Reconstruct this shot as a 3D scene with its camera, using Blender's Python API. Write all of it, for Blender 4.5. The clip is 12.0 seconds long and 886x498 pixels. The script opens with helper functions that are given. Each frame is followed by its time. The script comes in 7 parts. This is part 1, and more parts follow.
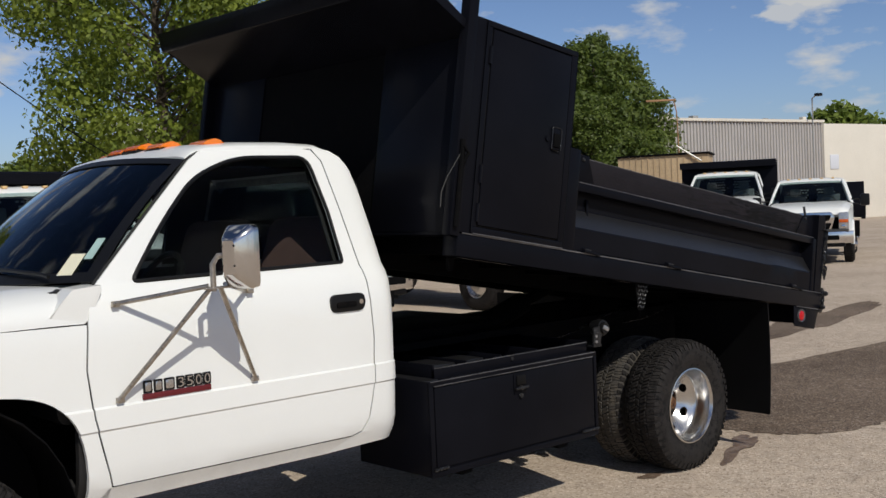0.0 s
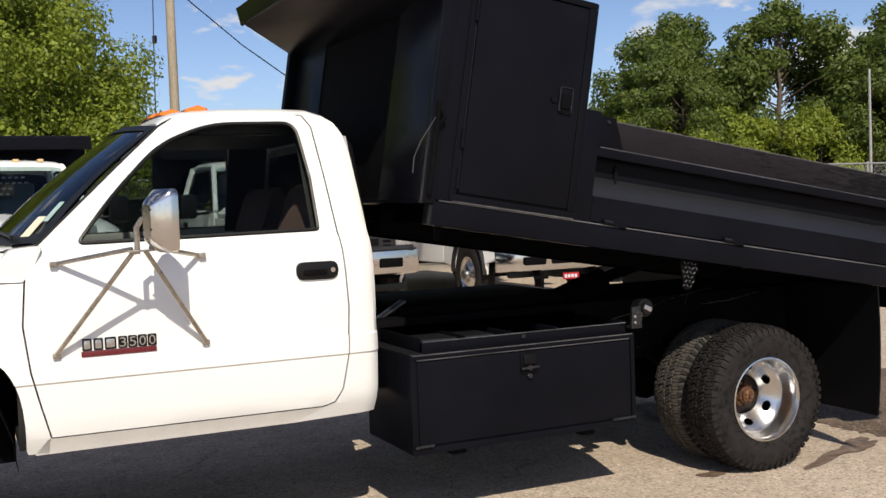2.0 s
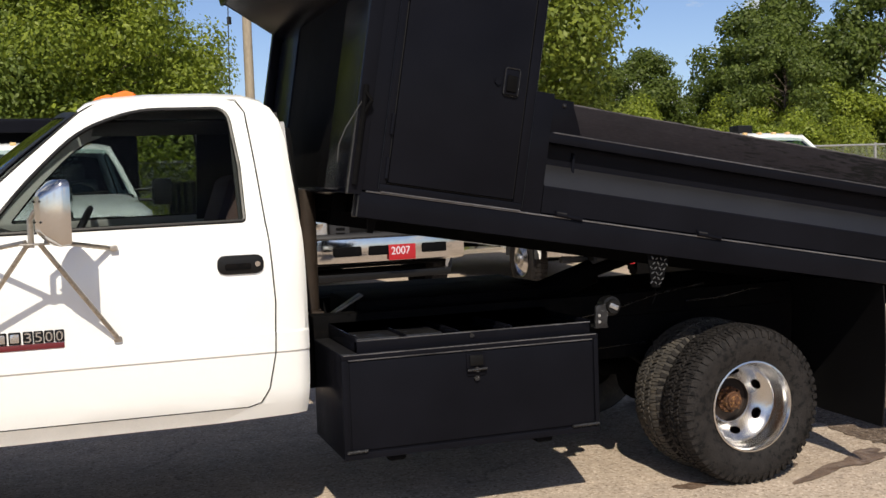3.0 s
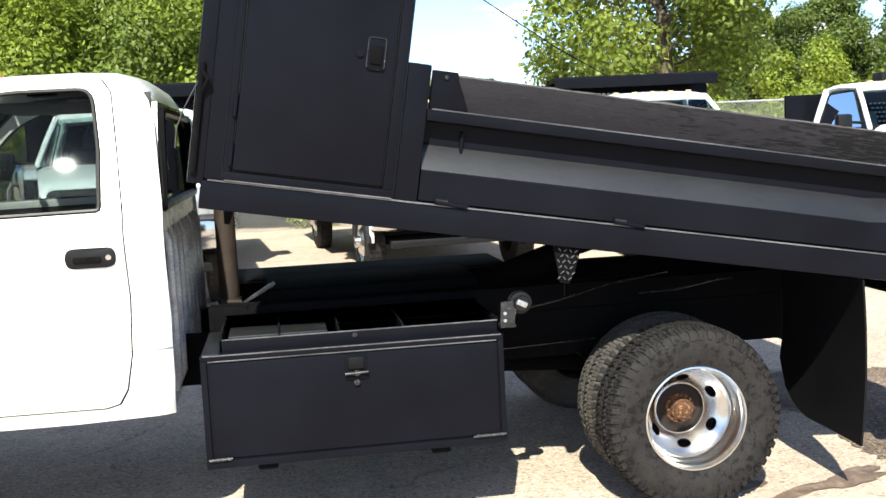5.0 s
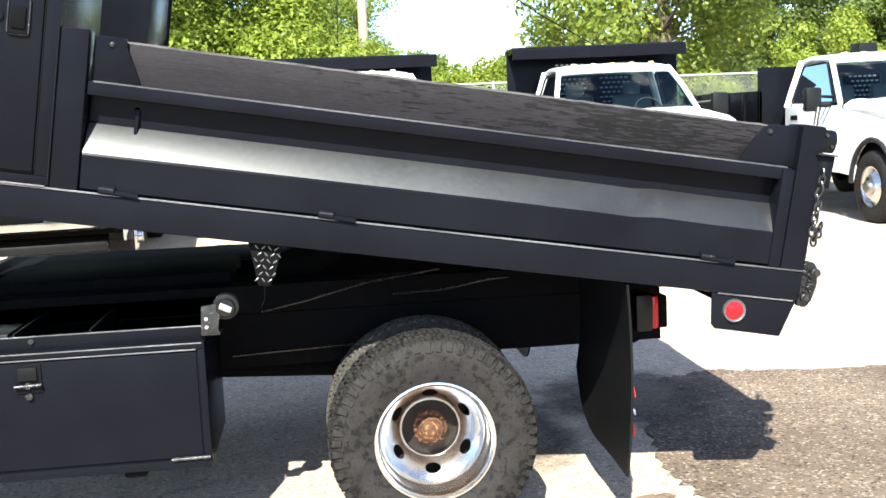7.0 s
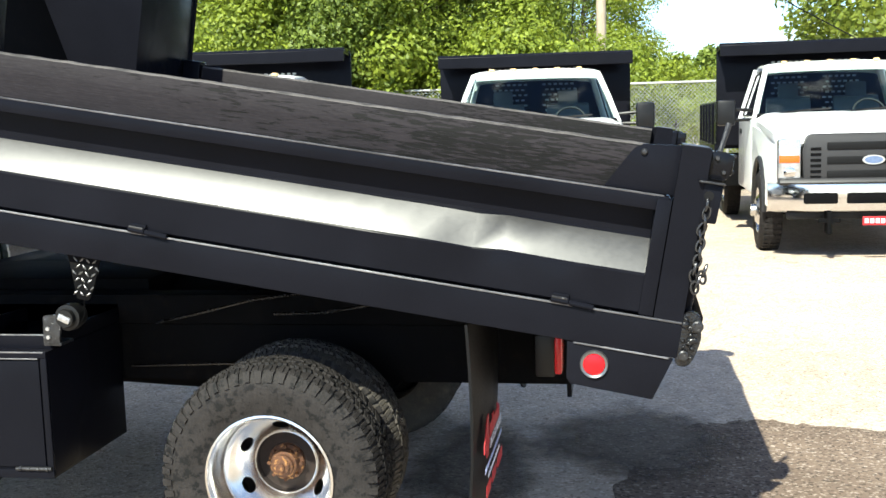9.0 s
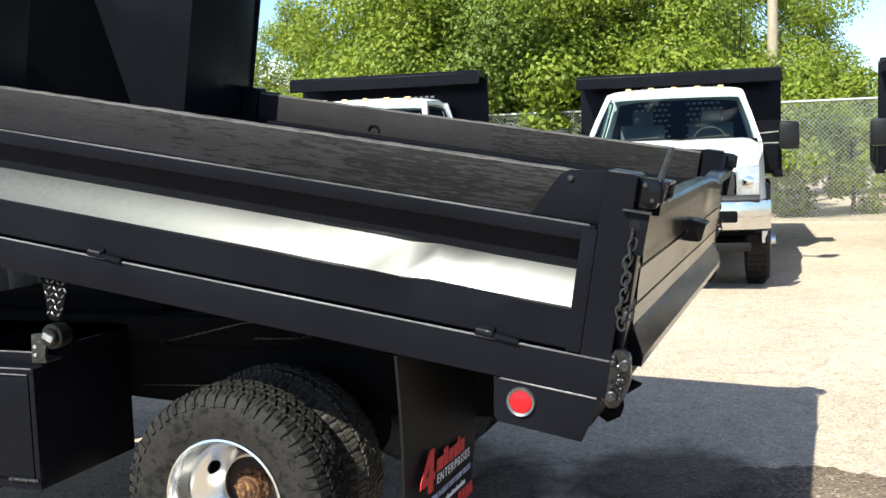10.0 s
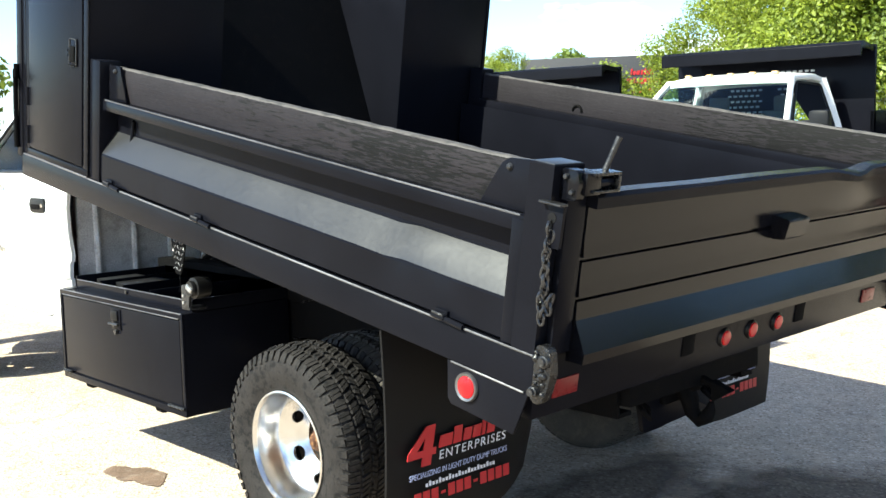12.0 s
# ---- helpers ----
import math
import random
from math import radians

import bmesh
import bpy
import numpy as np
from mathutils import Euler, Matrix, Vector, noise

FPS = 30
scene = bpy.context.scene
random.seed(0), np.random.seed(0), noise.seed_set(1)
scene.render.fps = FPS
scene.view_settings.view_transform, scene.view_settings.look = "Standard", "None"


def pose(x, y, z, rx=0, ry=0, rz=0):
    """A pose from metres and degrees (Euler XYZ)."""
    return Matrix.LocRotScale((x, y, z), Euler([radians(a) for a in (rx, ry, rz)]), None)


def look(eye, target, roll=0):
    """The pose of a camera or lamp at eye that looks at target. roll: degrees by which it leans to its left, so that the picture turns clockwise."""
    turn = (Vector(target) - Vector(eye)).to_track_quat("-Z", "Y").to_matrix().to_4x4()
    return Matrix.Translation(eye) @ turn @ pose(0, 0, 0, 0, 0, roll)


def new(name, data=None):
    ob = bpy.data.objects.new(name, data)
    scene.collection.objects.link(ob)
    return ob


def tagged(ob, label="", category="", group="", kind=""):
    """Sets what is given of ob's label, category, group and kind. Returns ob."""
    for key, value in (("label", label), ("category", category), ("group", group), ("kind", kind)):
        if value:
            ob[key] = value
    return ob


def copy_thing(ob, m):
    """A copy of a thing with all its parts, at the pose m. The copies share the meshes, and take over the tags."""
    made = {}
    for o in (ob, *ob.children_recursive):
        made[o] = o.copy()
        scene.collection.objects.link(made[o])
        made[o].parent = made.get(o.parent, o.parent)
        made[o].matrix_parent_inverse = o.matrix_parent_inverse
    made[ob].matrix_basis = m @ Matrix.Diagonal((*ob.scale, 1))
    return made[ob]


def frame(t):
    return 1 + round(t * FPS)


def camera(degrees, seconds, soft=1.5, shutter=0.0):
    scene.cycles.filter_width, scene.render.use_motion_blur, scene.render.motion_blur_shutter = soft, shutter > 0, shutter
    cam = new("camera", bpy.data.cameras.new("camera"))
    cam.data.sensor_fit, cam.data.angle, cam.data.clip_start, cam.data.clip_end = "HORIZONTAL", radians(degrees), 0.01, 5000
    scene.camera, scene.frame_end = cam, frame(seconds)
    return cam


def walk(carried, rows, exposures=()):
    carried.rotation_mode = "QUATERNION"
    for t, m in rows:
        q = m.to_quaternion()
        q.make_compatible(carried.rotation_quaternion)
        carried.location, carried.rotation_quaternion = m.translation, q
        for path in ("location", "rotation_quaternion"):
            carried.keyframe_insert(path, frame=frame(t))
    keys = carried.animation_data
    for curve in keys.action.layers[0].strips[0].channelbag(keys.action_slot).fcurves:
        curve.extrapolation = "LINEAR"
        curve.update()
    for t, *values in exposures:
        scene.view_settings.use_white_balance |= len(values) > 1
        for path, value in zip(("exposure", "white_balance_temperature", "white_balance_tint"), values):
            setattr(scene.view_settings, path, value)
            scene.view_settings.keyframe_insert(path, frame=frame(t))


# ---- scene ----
cam = camera(46.0, 12.0)
PATH = [
    (0, (-5.169, -3.594, 1.578), (-3.83, -2.11, 1.509), -2.4),
    (0.5, (-4.846, -3.778, 1.554), (-3.566, -2.243, 1.502), -2.5),
    (1, (-4.542, -4.005, 1.546), (-3.45, -2.331, 1.466), -1.5),
    (1.5, (-4.213, -4.087, 1.504), (-3.229, -2.347, 1.428), -1.2),
    (2, (-3.816, -4.219, 1.477), (-2.971, -2.409, 1.387), -2.1),
    (2.5, (-3.423, -4.277, 1.488), (-2.744, -2.4, 1.366), -2.4),
    (3, (-3.019, -4.21, 1.501), (-2.362, -2.325, 1.377), -2.0),
    (3.2, (-2.872, -4.215, 1.495), (-2.265, -2.313, 1.374), -1.8),
    (4.8, (-1.788, -4.075, 1.57), (-1.449, -2.113, 1.386), -1.9),
    (5, (-1.655, -4.051, 1.582), (-1.354, -2.085, 1.377), -2.8),
    (5.5, (-1.347, -3.882, 1.541), (-1.077, -1.911, 1.33), -3.2),
    (6, (-1.021, -3.832, 1.557), (-0.801, -1.857, 1.331), -3.2),
    (6.5, (-0.68, -3.795, 1.563), (-0.444, -1.828, 1.29), -1.7),
    (7, (-0.367, -3.628, 1.552), (-0.137, -1.658, 1.296), -2.5),
    (7.2, (-0.241, -3.573, 1.558), (0.013, -1.607, 1.297), -3.3),
    (8.8, (0.97, -3.202, 1.539), (0.827, -1.221, 1.306), -2.4),
    (9, (1.153, -3.193, 1.552), (0.819, -1.236, 1.305), -1.6),
    (9.5, (1.516, -3.02, 1.541), (1.115, -1.075, 1.303), -2.0),
    (10, (1.893, -2.901, 1.541), (1.198, -1.036, 1.345), -2.0),
    (10.5, (2.21, -2.772, 1.56), (1.279, -1.021, 1.297), -1.1),
    (11, (2.487, -2.556, 1.569), (1.41, -0.884, 1.361), -1.4),
    (11.5, (2.834, -2.401, 1.561), (1.462, -0.961, 1.35), -0.5),
    (12, (3.135, -2.174, 1.535), (1.7, -0.799, 1.314), -1.3),
]
EXPOSURES = [(0.0, -0.63, 6650, 7), (0.5, -0.40, 6800, 8), (1.0, -0.22, 6950, 8), (1.5, -0.14, 7050, 9), (3.2, -0.12, 7150, 9), (4.8, 1.05, 6600, 1), (5.0, 1.12, 6600, 1), (5.5, 1.48, 6550, 1),
             (6.0, 1.64, 6450, 0), (7.2, 1.70, 6500, 0), (8.8, 1.35, 6600, -2), (9.5, 1.22, 6600, -3), (10.5, 0.93, 6550, -3), (11.0, 0.98, 6550, -3), (11.5, 1.29, 6550, -5), (12.0, 1.50, 6600, -5)]
walk(cam, [(t, look(eye, target, roll)) for t, eye, target, roll in PATH], EXPOSURES)

# ---- world and sun ----
SUN_WAY = Vector((0.27, 0.98, -1.0)).normalized()      # the way the sunlight travels
sun_el = math.asin(-SUN_WAY.z)
sun_az = math.atan2(-SUN_WAY.x, -SUN_WAY.y)            # clockwise from +y
world = bpy.data.worlds.new("sky")
scene.world = world
world.use_nodes = True
wn, wl = world.node_tree.nodes, world.node_tree.links
wn.clear()
w_out = wn.new("ShaderNodeOutputWorld")
w_bg = wn.new("ShaderNodeBackground")
w_sky = wn.new("ShaderNodeTexSky")
w_sky.sky_type = "NISHITA"
w_sky.sun_disc = False
w_sky.sun_elevation = sun_el
w_sky.sun_rotation = sun_az
w_sky.air_density, w_sky.dust_density, w_sky.ozone_density = 1.0, 1.0, 2.5
w_bg.inputs["Strength"].default_value = 0.075
# fair-weather clouds, drawn by direction
w_tc = wn.new("ShaderNodeTexCoord")
w_map = wn.new("ShaderNodeMapping")
w_map.inputs["Scale"].default_value = (1.0, 1.0, 2.6)
w_noise = wn.new("ShaderNodeTexNoise")
w_noise.inputs["Scale"].default_value = 5.5
w_noise.inputs["Detail"].default_value = 7.0
w_noise.inputs["Roughness"].default_value = 0.55
w_ramp = wn.new("ShaderNodeValToRGB")
w_ramp.color_ramp.elements[0].position = 0.555
w_ramp.color_ramp.elements[1].position = 0.635
w_mix = wn.new("ShaderNodeMix")
w_mix.data_type = "RGBA"
w_mix.inputs["B"].default_value = (11.0, 11.2, 11.8, 1)
wl.new(w_tc.outputs["Generated"], w_map.inputs["Vector"])
wl.new(w_map.outputs["Vector"], w_noise.inputs["Vector"])
wl.new(w_noise.outputs["Fac"], w_ramp.inputs["Fac"])
# small cumulus heaps: azimuth from +x, elevation and half width, in degrees
w_curd = wn.new("ShaderNodeTexNoise")
w_curd.inputs["Scale"].default_value = 34.0
w_curd.inputs["Detail"].default_value = 6.0
wl.new(w_map.outputs["Vector"], w_curd.inputs["Vector"])
w_cover = w_ramp.outputs["Color"]
for az, el, wide in ((76.3, 6.6, 2.0), (71.6, 6.8, 1.7), (75.0, 10.2, 2.2), (48.7, 10.4, 2.3), (29.4, 9.6, 1.7), (58.0, 13.5, 2.4)):
    way = Vector((math.cos(radians(az)) * math.cos(radians(el)), math.sin(radians(az)) * math.cos(radians(el)), 2.6 * math.sin(radians(el))))
    w_gap = wn.new("ShaderNodeVectorMath")
    w_gap.operation = "DISTANCE"
    w_gap.inputs[1].default_value = way
    wl.new(w_map.outputs["Vector"], w_gap.inputs[0])
    w_near = wn.new("ShaderNodeMapRange")
    for i, v in enumerate((0.0, 2 * radians(wide), 0.22, -0.20)):
        w_near.inputs[i + 1].default_value = v
    wl.new(w_gap.outputs["Value"], w_near.inputs[0])
    w_sum = wn.new("ShaderNodeMath")
    wl.new(w_near.outputs[0], w_sum.inputs[0])
    wl.new(w_curd.outputs["Fac"], w_sum.inputs[1])
    w_heap = wn.new("ShaderNodeMapRange")
    for i, v in enumerate((0.53, 0.70, 0.0, 0.85)):
        w_heap.inputs[i + 1].default_value = v
    wl.new(w_sum.outputs[0], w_heap.inputs[0])
    w_most = wn.new("ShaderNodeMath")
    w_most.operation = "MAXIMUM"
    wl.new(w_cover, w_most.inputs[0])
    wl.new(w_heap.outputs[0], w_most.inputs[1])
    w_cover = w_most.outputs[0]
wl.new(w_cover, w_mix.inputs["Factor"])
w_tint = wn.new("ShaderNodeMix")                       # deep clear-day blue
w_tint.data_type, w_tint.blend_type = "RGBA", "MULTIPLY"
w_tint.inputs["Factor"].default_value = 1.0
w_tint.inputs["B"].default_value = (0.93, 1.02, 1.32, 1)
wl.new(w_sky.outputs["Color"], w_tint.inputs["A"])
w_sep = wn.new("ShaderNodeSeparateXYZ")                # summer haze, paler towards the horizon all round
wl.new(w_tc.outputs["Generated"], w_sep.inputs["Vector"])
w_haze = wn.new("ShaderNodeMapRange")
w_haze.interpolation_type = "SMOOTHSTEP"
for i, v in enumerate((0.0, 0.55, 1.65, 0.82)):
    w_haze.inputs[i + 1].default_value = v
wl.new(w_sep.outputs["Z"], w_haze.inputs[0])
w_scale = wn.new("ShaderNodeVectorMath")
w_scale.operation = "SCALE"
wl.new(w_tint.outputs["Result"], w_scale.inputs[0])
wl.new(w_haze.outputs[0], w_scale.inputs["Scale"])
wl.new(w_scale.outputs["Vector"], w_mix.inputs["A"])
wl.new(w_mix.outputs["Result"], w_bg.inputs["Color"])
wl.new(w_bg.outputs["Background"], w_out.inputs["Surface"])

sun = new("sun", bpy.data.lights.new("sun", "SUN"))
sun.data.energy = 5.0
sun.data.angle = radians(0.53)
sun.data.color = (1.0, 0.95, 0.87)
sun.matrix_world = look((0, 0, 30), Vector((0, 0, 30)) + SUN_WAY)


# ---- materials ----
def mat(name, col, rough=0.5, metal=0.0, var=0.12, scale=6.0, fine=140.0, bump=0.06, coat=0.0, spec=0.5,
        second=None, lo=0.55, hi=0.7, stretch=(1, 1, 1), rvar=0.08, each=0.0, detail=4.0, sheet=0.0):
    """A surface with a broad and a fine variation, and an optional second colour in patches."""
    m = bpy.data.materials.new(name)
    m.use_nodes = True
    n, l = m.node_tree.nodes, m.node_tree.links
    p = n["Principled BSDF"]
    tc = n.new("ShaderNodeTexCoord")
    mp = n.new("ShaderNodeMapping")
    mp.inputs["Scale"].default_value = stretch
    l.new(tc.outputs["Object"], mp.inputs["Vector"])

    def cloud(s, d, r=0.55):
        t = n.new("ShaderNodeTexNoise")
        t.inputs["Scale"].default_value, t.inputs["Detail"].default_value, t.inputs["Roughness"].default_value = s, d, r
        l.new(mp.outputs["Vector"], t.inputs["Vector"])
        return t.outputs["Fac"]

    def span(value, a, b, c, d):
        t = n.new("ShaderNodeMapRange")
        for i, v in enumerate((a, b, c, d)):
            t.inputs[i + 1].default_value = v
        l.new(value, t.inputs[0])
        return t.outputs[0]

    def mixed(fac, a, b):
        t = n.new("ShaderNodeMix")
        t.data_type = "RGBA"
        l.new(fac, t.inputs["Factor"])
        for key, v in (("A", a), ("B", b)):
            if isinstance(v, tuple):
                t.inputs[key].default_value = (*v[:3], 1)
            else:
                l.new(v, t.inputs[key])
        return t.outputs["Result"]

    big, small = cloud(scale, detail), cloud(fine, 3.0, 0.6)
    both = n.new("ShaderNodeMath")
    both.operation = "MULTIPLY_ADD"
    both.inputs[1].default_value = 0.5
    l.new(small, both.inputs[0])
    half = n.new("ShaderNodeMath")
    half.operation = "MULTIPLY"
    half.inputs[1].default_value = 0.5
    l.new(big, half.inputs[0])
    l.new(half.outputs[0], both.inputs[2])
    dark = tuple(c * (1 - var) for c in col)
    light = tuple(min(1, c * (1 + var)) for c in col)
    colour = mixed(span(both.outputs[0], 0.35, 0.65, 0, 1), dark, light)
    if second:
        colour = mixed(span(cloud(scale * 2.3, 6.0, 0.65), lo, hi, 0, 1), colour, second)
    if each:
        info = n.new("ShaderNodeObjectInfo")
        hsv = n.new("ShaderNodeHueSaturation")
        l.new(span(info.outputs["Random"], 0, 1, 1 - each, 1 + each), hsv.inputs["Value"])
        l.new(colour, hsv.inputs["Color"])
        colour = hsv.outputs["Color"]
    l.new(colour, p.inputs["Base Color"])
    l.new(span(both.outputs[0], 0.3, 0.7, max(0.02, rough - rvar), min(1, rough + rvar)), p.inputs["Roughness"])
    p.inputs["Metallic"].default_value = metal
    p.inputs["Specular IOR Level"].default_value = spec
    p.inputs["Coat Weight"].default_value = coat
    p.inputs["Coat Roughness"].default_value = 0.06
    if bump:
        b = n.new("ShaderNodeBump")
        b.inputs["Strength"].default_value = bump
        b.inputs["Distance"].default_value = 0.01
        l.new(both.outputs[0], b.inputs["Height"])
        l.new(b.outputs["Normal"], p.inputs["Normal"])
    if sheet:
        # broad dents of thin sheet metal
        wave = n.new("ShaderNodeBump")
        wave.inputs["Strength"].default_value = 1.0
        wave.inputs["Distance"].default_value = sheet
        l.new(cloud(2.2, 2.0, 0.4), wave.inputs["Height"])
        if bump:
            l.new(b.outputs["Normal"], wave.inputs["Normal"])
        l.new(wave.outputs["Normal"], p.inputs["Normal"])
    return m


def glass_mat(name, tint, gloss=1.45):
    m = bpy.data.materials.new(name)
    m.use_nodes = True
    n, l = m.node_tree.nodes, m.node_tree.links
    n.clear()
    out, mix = n.new("ShaderNodeOutputMaterial"), n.new("ShaderNodeMixShader")
    clear, shine, fres = n.new("ShaderNodeBsdfTransparent"), n.new("ShaderNodeBsdfGlossy"), n.new("ShaderNodeFresnel")
    clear.inputs["Color"].default_value = (*tint, 1)
    shine.inputs["Roughness"].default_value = 0.015
    shine.inputs["Color"].default_value = (0.95, 0.98, 1, 1)
    fres.inputs["IOR"].default_value = gloss
    l.new(fres.outputs[0], mix.inputs[0])
    l.new(clear.outputs[0], mix.inputs[1])
    l.new(shine.outputs[0], mix.inputs[2])
    l.new(mix.outputs[0], out.inputs[0])
    return m


WHITE = mat("white_paint", (0.80, 0.81, 0.80), 0.32, var=0.025, scale=2.0, fine=300, bump=0.008, coat=0.5, sheet=0.002)
WHITE_LOW = mat("white_paint_road_film", (0.74, 0.74, 0.72), 0.45, var=0.08, scale=9.0, fine=200, bump=0.02, coat=0.2)
# Darker copy of the cab white: shade behind the cab put into its colour.
WHITE_SHADED = mat("shaded_white_paint", (0.42, 0.42, 0.43), 0.22, var=0.35, scale=5.0, fine=120, bump=0.02, coat=0.3, second=(0.24, 0.23, 0.22), lo=0.50, hi=0.75)
BLACK = mat("black_enamel", (0.0058, 0.0061, 0.0088), 0.22, var=0.25, scale=3.0, fine=260, bump=0.03, spec=0.045, sheet=0.0012, rvar=0.05)
BLACK_DULL = mat("black_chassis_paint", (0.0035, 0.0035, 0.004), 0.82, var=0.3, scale=7.0, fine=160, bump=0.12, spec=0.06,
                 second=(0.010, 0.008, 0.007), lo=0.55, hi=0.8)
# Dusty black enamel, lightened further for the sheen on up-facing steel.
SHELF = mat("dusty_sheen_enamel", (0.011, 0.011, 0.0125), 0.35, var=0.15, scale=3.0, fine=60, bump=0.008, spec=0.74, sheet=0.0008, rvar=0.04)
CHAIN = mat("dark_chain_steel", (0.045, 0.045, 0.048), 0.22, 0.7, var=0.3, scale=60, fine=300, bump=0.1)
WORN_DARK = mat("worn_black_steel", (0.035, 0.035, 0.037), 0.35, 0.6, var=0.5, scale=25, fine=160, bump=0.2, second=(0.30, 0.30, 0.31), lo=0.63, hi=0.68)
WORN_EDGE = mat("bare_steel_edge", (0.45, 0.45, 0.46), 0.35, 0.8, var=0.3, scale=30, fine=200, bump=0.1)
CHROME = mat("chrome", (0.66, 0.64, 0.62), 0.10, 1.0, var=0.06, scale=12, fine=120, bump=0.015, rvar=0.04)
CHROME_WORN = mat("dulled_chrome", (0.60, 0.59, 0.58), 0.22, 1.0, var=0.10, scale=14, fine=90, bump=0.03,
                  second=(0.46, 0.42, 0.38), lo=0.66, hi=0.9, rvar=0.03)
DRUM = mat("rust_brown_brake_drum", (0.018, 0.010, 0.007), 0.8, 0.1, var=0.5, scale=25, fine=120, bump=0.3)
CAST = mat("black_painted_casting", (0.008, 0.008, 0.009), 0.25, 0.0, var=0.4, scale=30, fine=120, bump=0.5, spec=0.4, second=(0.10, 0.10, 0.10), lo=0.68, hi=0.74)
CORD = mat("dark_grey_cord", (0.06, 0.06, 0.058), 0.8, var=0.15, scale=40, fine=300, bump=0.2)
CAB_GREY = mat("grey_cloth_cab_trim", (0.10, 0.105, 0.11), 0.85, var=0.15, scale=12, fine=300, bump=0.1)
TUBE = mat("weathered_stainless_tube", (0.42, 0.38, 0.33), 0.32, 0.9, var=0.3, scale=25, fine=120, bump=0.06)
RUBBER = mat("tyre_rubber", (0.0180, 0.0160, 0.0155), 0.72, var=0.40, scale=16, fine=120, bump=0.3, spec=0.20,
             second=(0.0050, 0.0049, 0.0052), lo=0.53, hi=0.60)
RUBBER_DUSTY = mat("dusty_tyre_rubber", (0.045, 0.040, 0.035), 0.85, var=0.35, scale=9, fine=120, bump=0.3,
                   second=(0.10, 0.085, 0.065), lo=0.5, hi=0.75)
FLAP = mat("mudflap_rubber", (0.0045, 0.0045, 0.005), 0.5, var=0.25, scale=5, fine=120, bump=0.05, spec=0.15)
PLASTIC = mat("black_plastic", (0.006, 0.006, 0.0065), 0.4, var=0.15, scale=9, fine=300, bump=0.05, spec=0.25)
BLACK_GLOSS = mat("glossy_black_tailgate_enamel", (0.0036, 0.0038, 0.0056), 0.17, var=0.25, scale=3.0, fine=260, bump=0.02, spec=0.17, sheet=0.0006, rvar=0.05)
# Darker copy of the red lens, with the rear sill's shade in its colour.
RED_SHADED = mat("shaded_red_reflector", (0.14, 0.003, 0.007), 0.3, var=0.12, scale=40, fine=220, bump=0.1, spec=0.3)
TURN = mat("orange_turn_lens", (0.60, 0.10, 0.012), 0.2, var=0.1, scale=30, fine=200, bump=0.05)
# Worn seam paint, brightened to draw the highlights along steel edges.
SEAM = mat("worn_paint_highlight", (0.20, 0.20, 0.215), 0.35, 0.6, var=0.4, scale=4, fine=160, bump=0.2, second=(0.035, 0.035, 0.038), lo=0.45, hi=0.75, stretch=(0.25, 1, 1))
GREY_PLASTIC = mat("faded_grey_plastic", (0.014, 0.0135, 0.015), 0.5, var=0.12, scale=9, fine=300, bump=0.05)
RUST = mat("rusty_hub", (0.085, 0.036, 0.017), 0.8, 0.2, var=0.6, scale=30, fine=150, bump=0.5, second=(0.34, 0.17, 0.06), lo=0.54, hi=0.64)
RUSTY_PIPE = mat("rusted_pipe", (0.032, 0.021, 0.015), 0.7, 0.3, var=0.4, scale=14, fine=120, bump=0.2)
PALE_LAMP = mat("pale_marker_lens", (0.75, 0.50, 0.24), 0.2, var=0.1, scale=30, fine=200, bump=0.05)
AMBER = mat("amber_lens", (0.80, 0.19, 0.012), 0.12, var=0.1, scale=30, fine=200, bump=0.05, coat=0.6)
RED = mat("red_lens", (0.45, 0.004, 0.010), 0.2, var=0.12, scale=40, fine=220, bump=0.1, coat=0.15, spec=0.3)
MAROON = mat("maroon_print", (0.12, 0.008, 0.012), 0.5, var=0.12, scale=40, fine=200, bump=0.02)
RED_PRINT = mat("red_print", (0.38, 0.010, 0.016), 0.5, var=0.12, scale=40, fine=200, bump=0.02)
WHITE_PRINT = mat("white_print", (0.62, 0.64, 0.70), 0.5, var=0.08, scale=40, fine=200, bump=0.02)
EMBLEM = mat("grey_blue_emblem", (0.10, 0.14, 0.24), 0.3, var=0.1, scale=40, fine=200, bump=0.02)
BLUE_PRINT = mat("pale_blue_print", (0.35, 0.40, 0.62), 0.5, var=0.08, scale=40, fine=200, bump=0.02)
SEAT = mat("rose_brown_seat_cloth", (0.15, 0.085, 0.075), 0.9, var=0.15, scale=20, fine=400, bump=0.1)
INTERIOR = mat("dark_cab_trim", (0.012, 0.0115, 0.012), 0.7, var=0.15, scale=8, fine=200, bump=0.08)
DIAMOND = mat("dull_tread_plate", (0.16, 0.16, 0.165), 0.35, 0.8, var=0.2, scale=20, fine=200, bump=0.1)
PAPER = mat("paper_sticker", (0.75, 0.72, 0.55), 0.7, var=0.05, scale=20, fine=200, bump=0.02)
PALE_TAG = mat("pale_green_sticker", (0.35, 0.50, 0.48), 0.6, var=0.05, scale=20, fine=200, bump=0.02)
LAMP_GLASS = mat("clear_lamp_glass", (0.42, 0.42, 0.43), 0.1, 0.5, var=0.25, scale=30, fine=90, bump=0.2, coat=0.8)
GLASS = glass_mat("clear_side_glass", (0.70, 0.74, 0.73), 1.13)
WINDSHIELD = glass_mat("tinted_windshield", (0.50, 0.60, 0.63), 1.28)
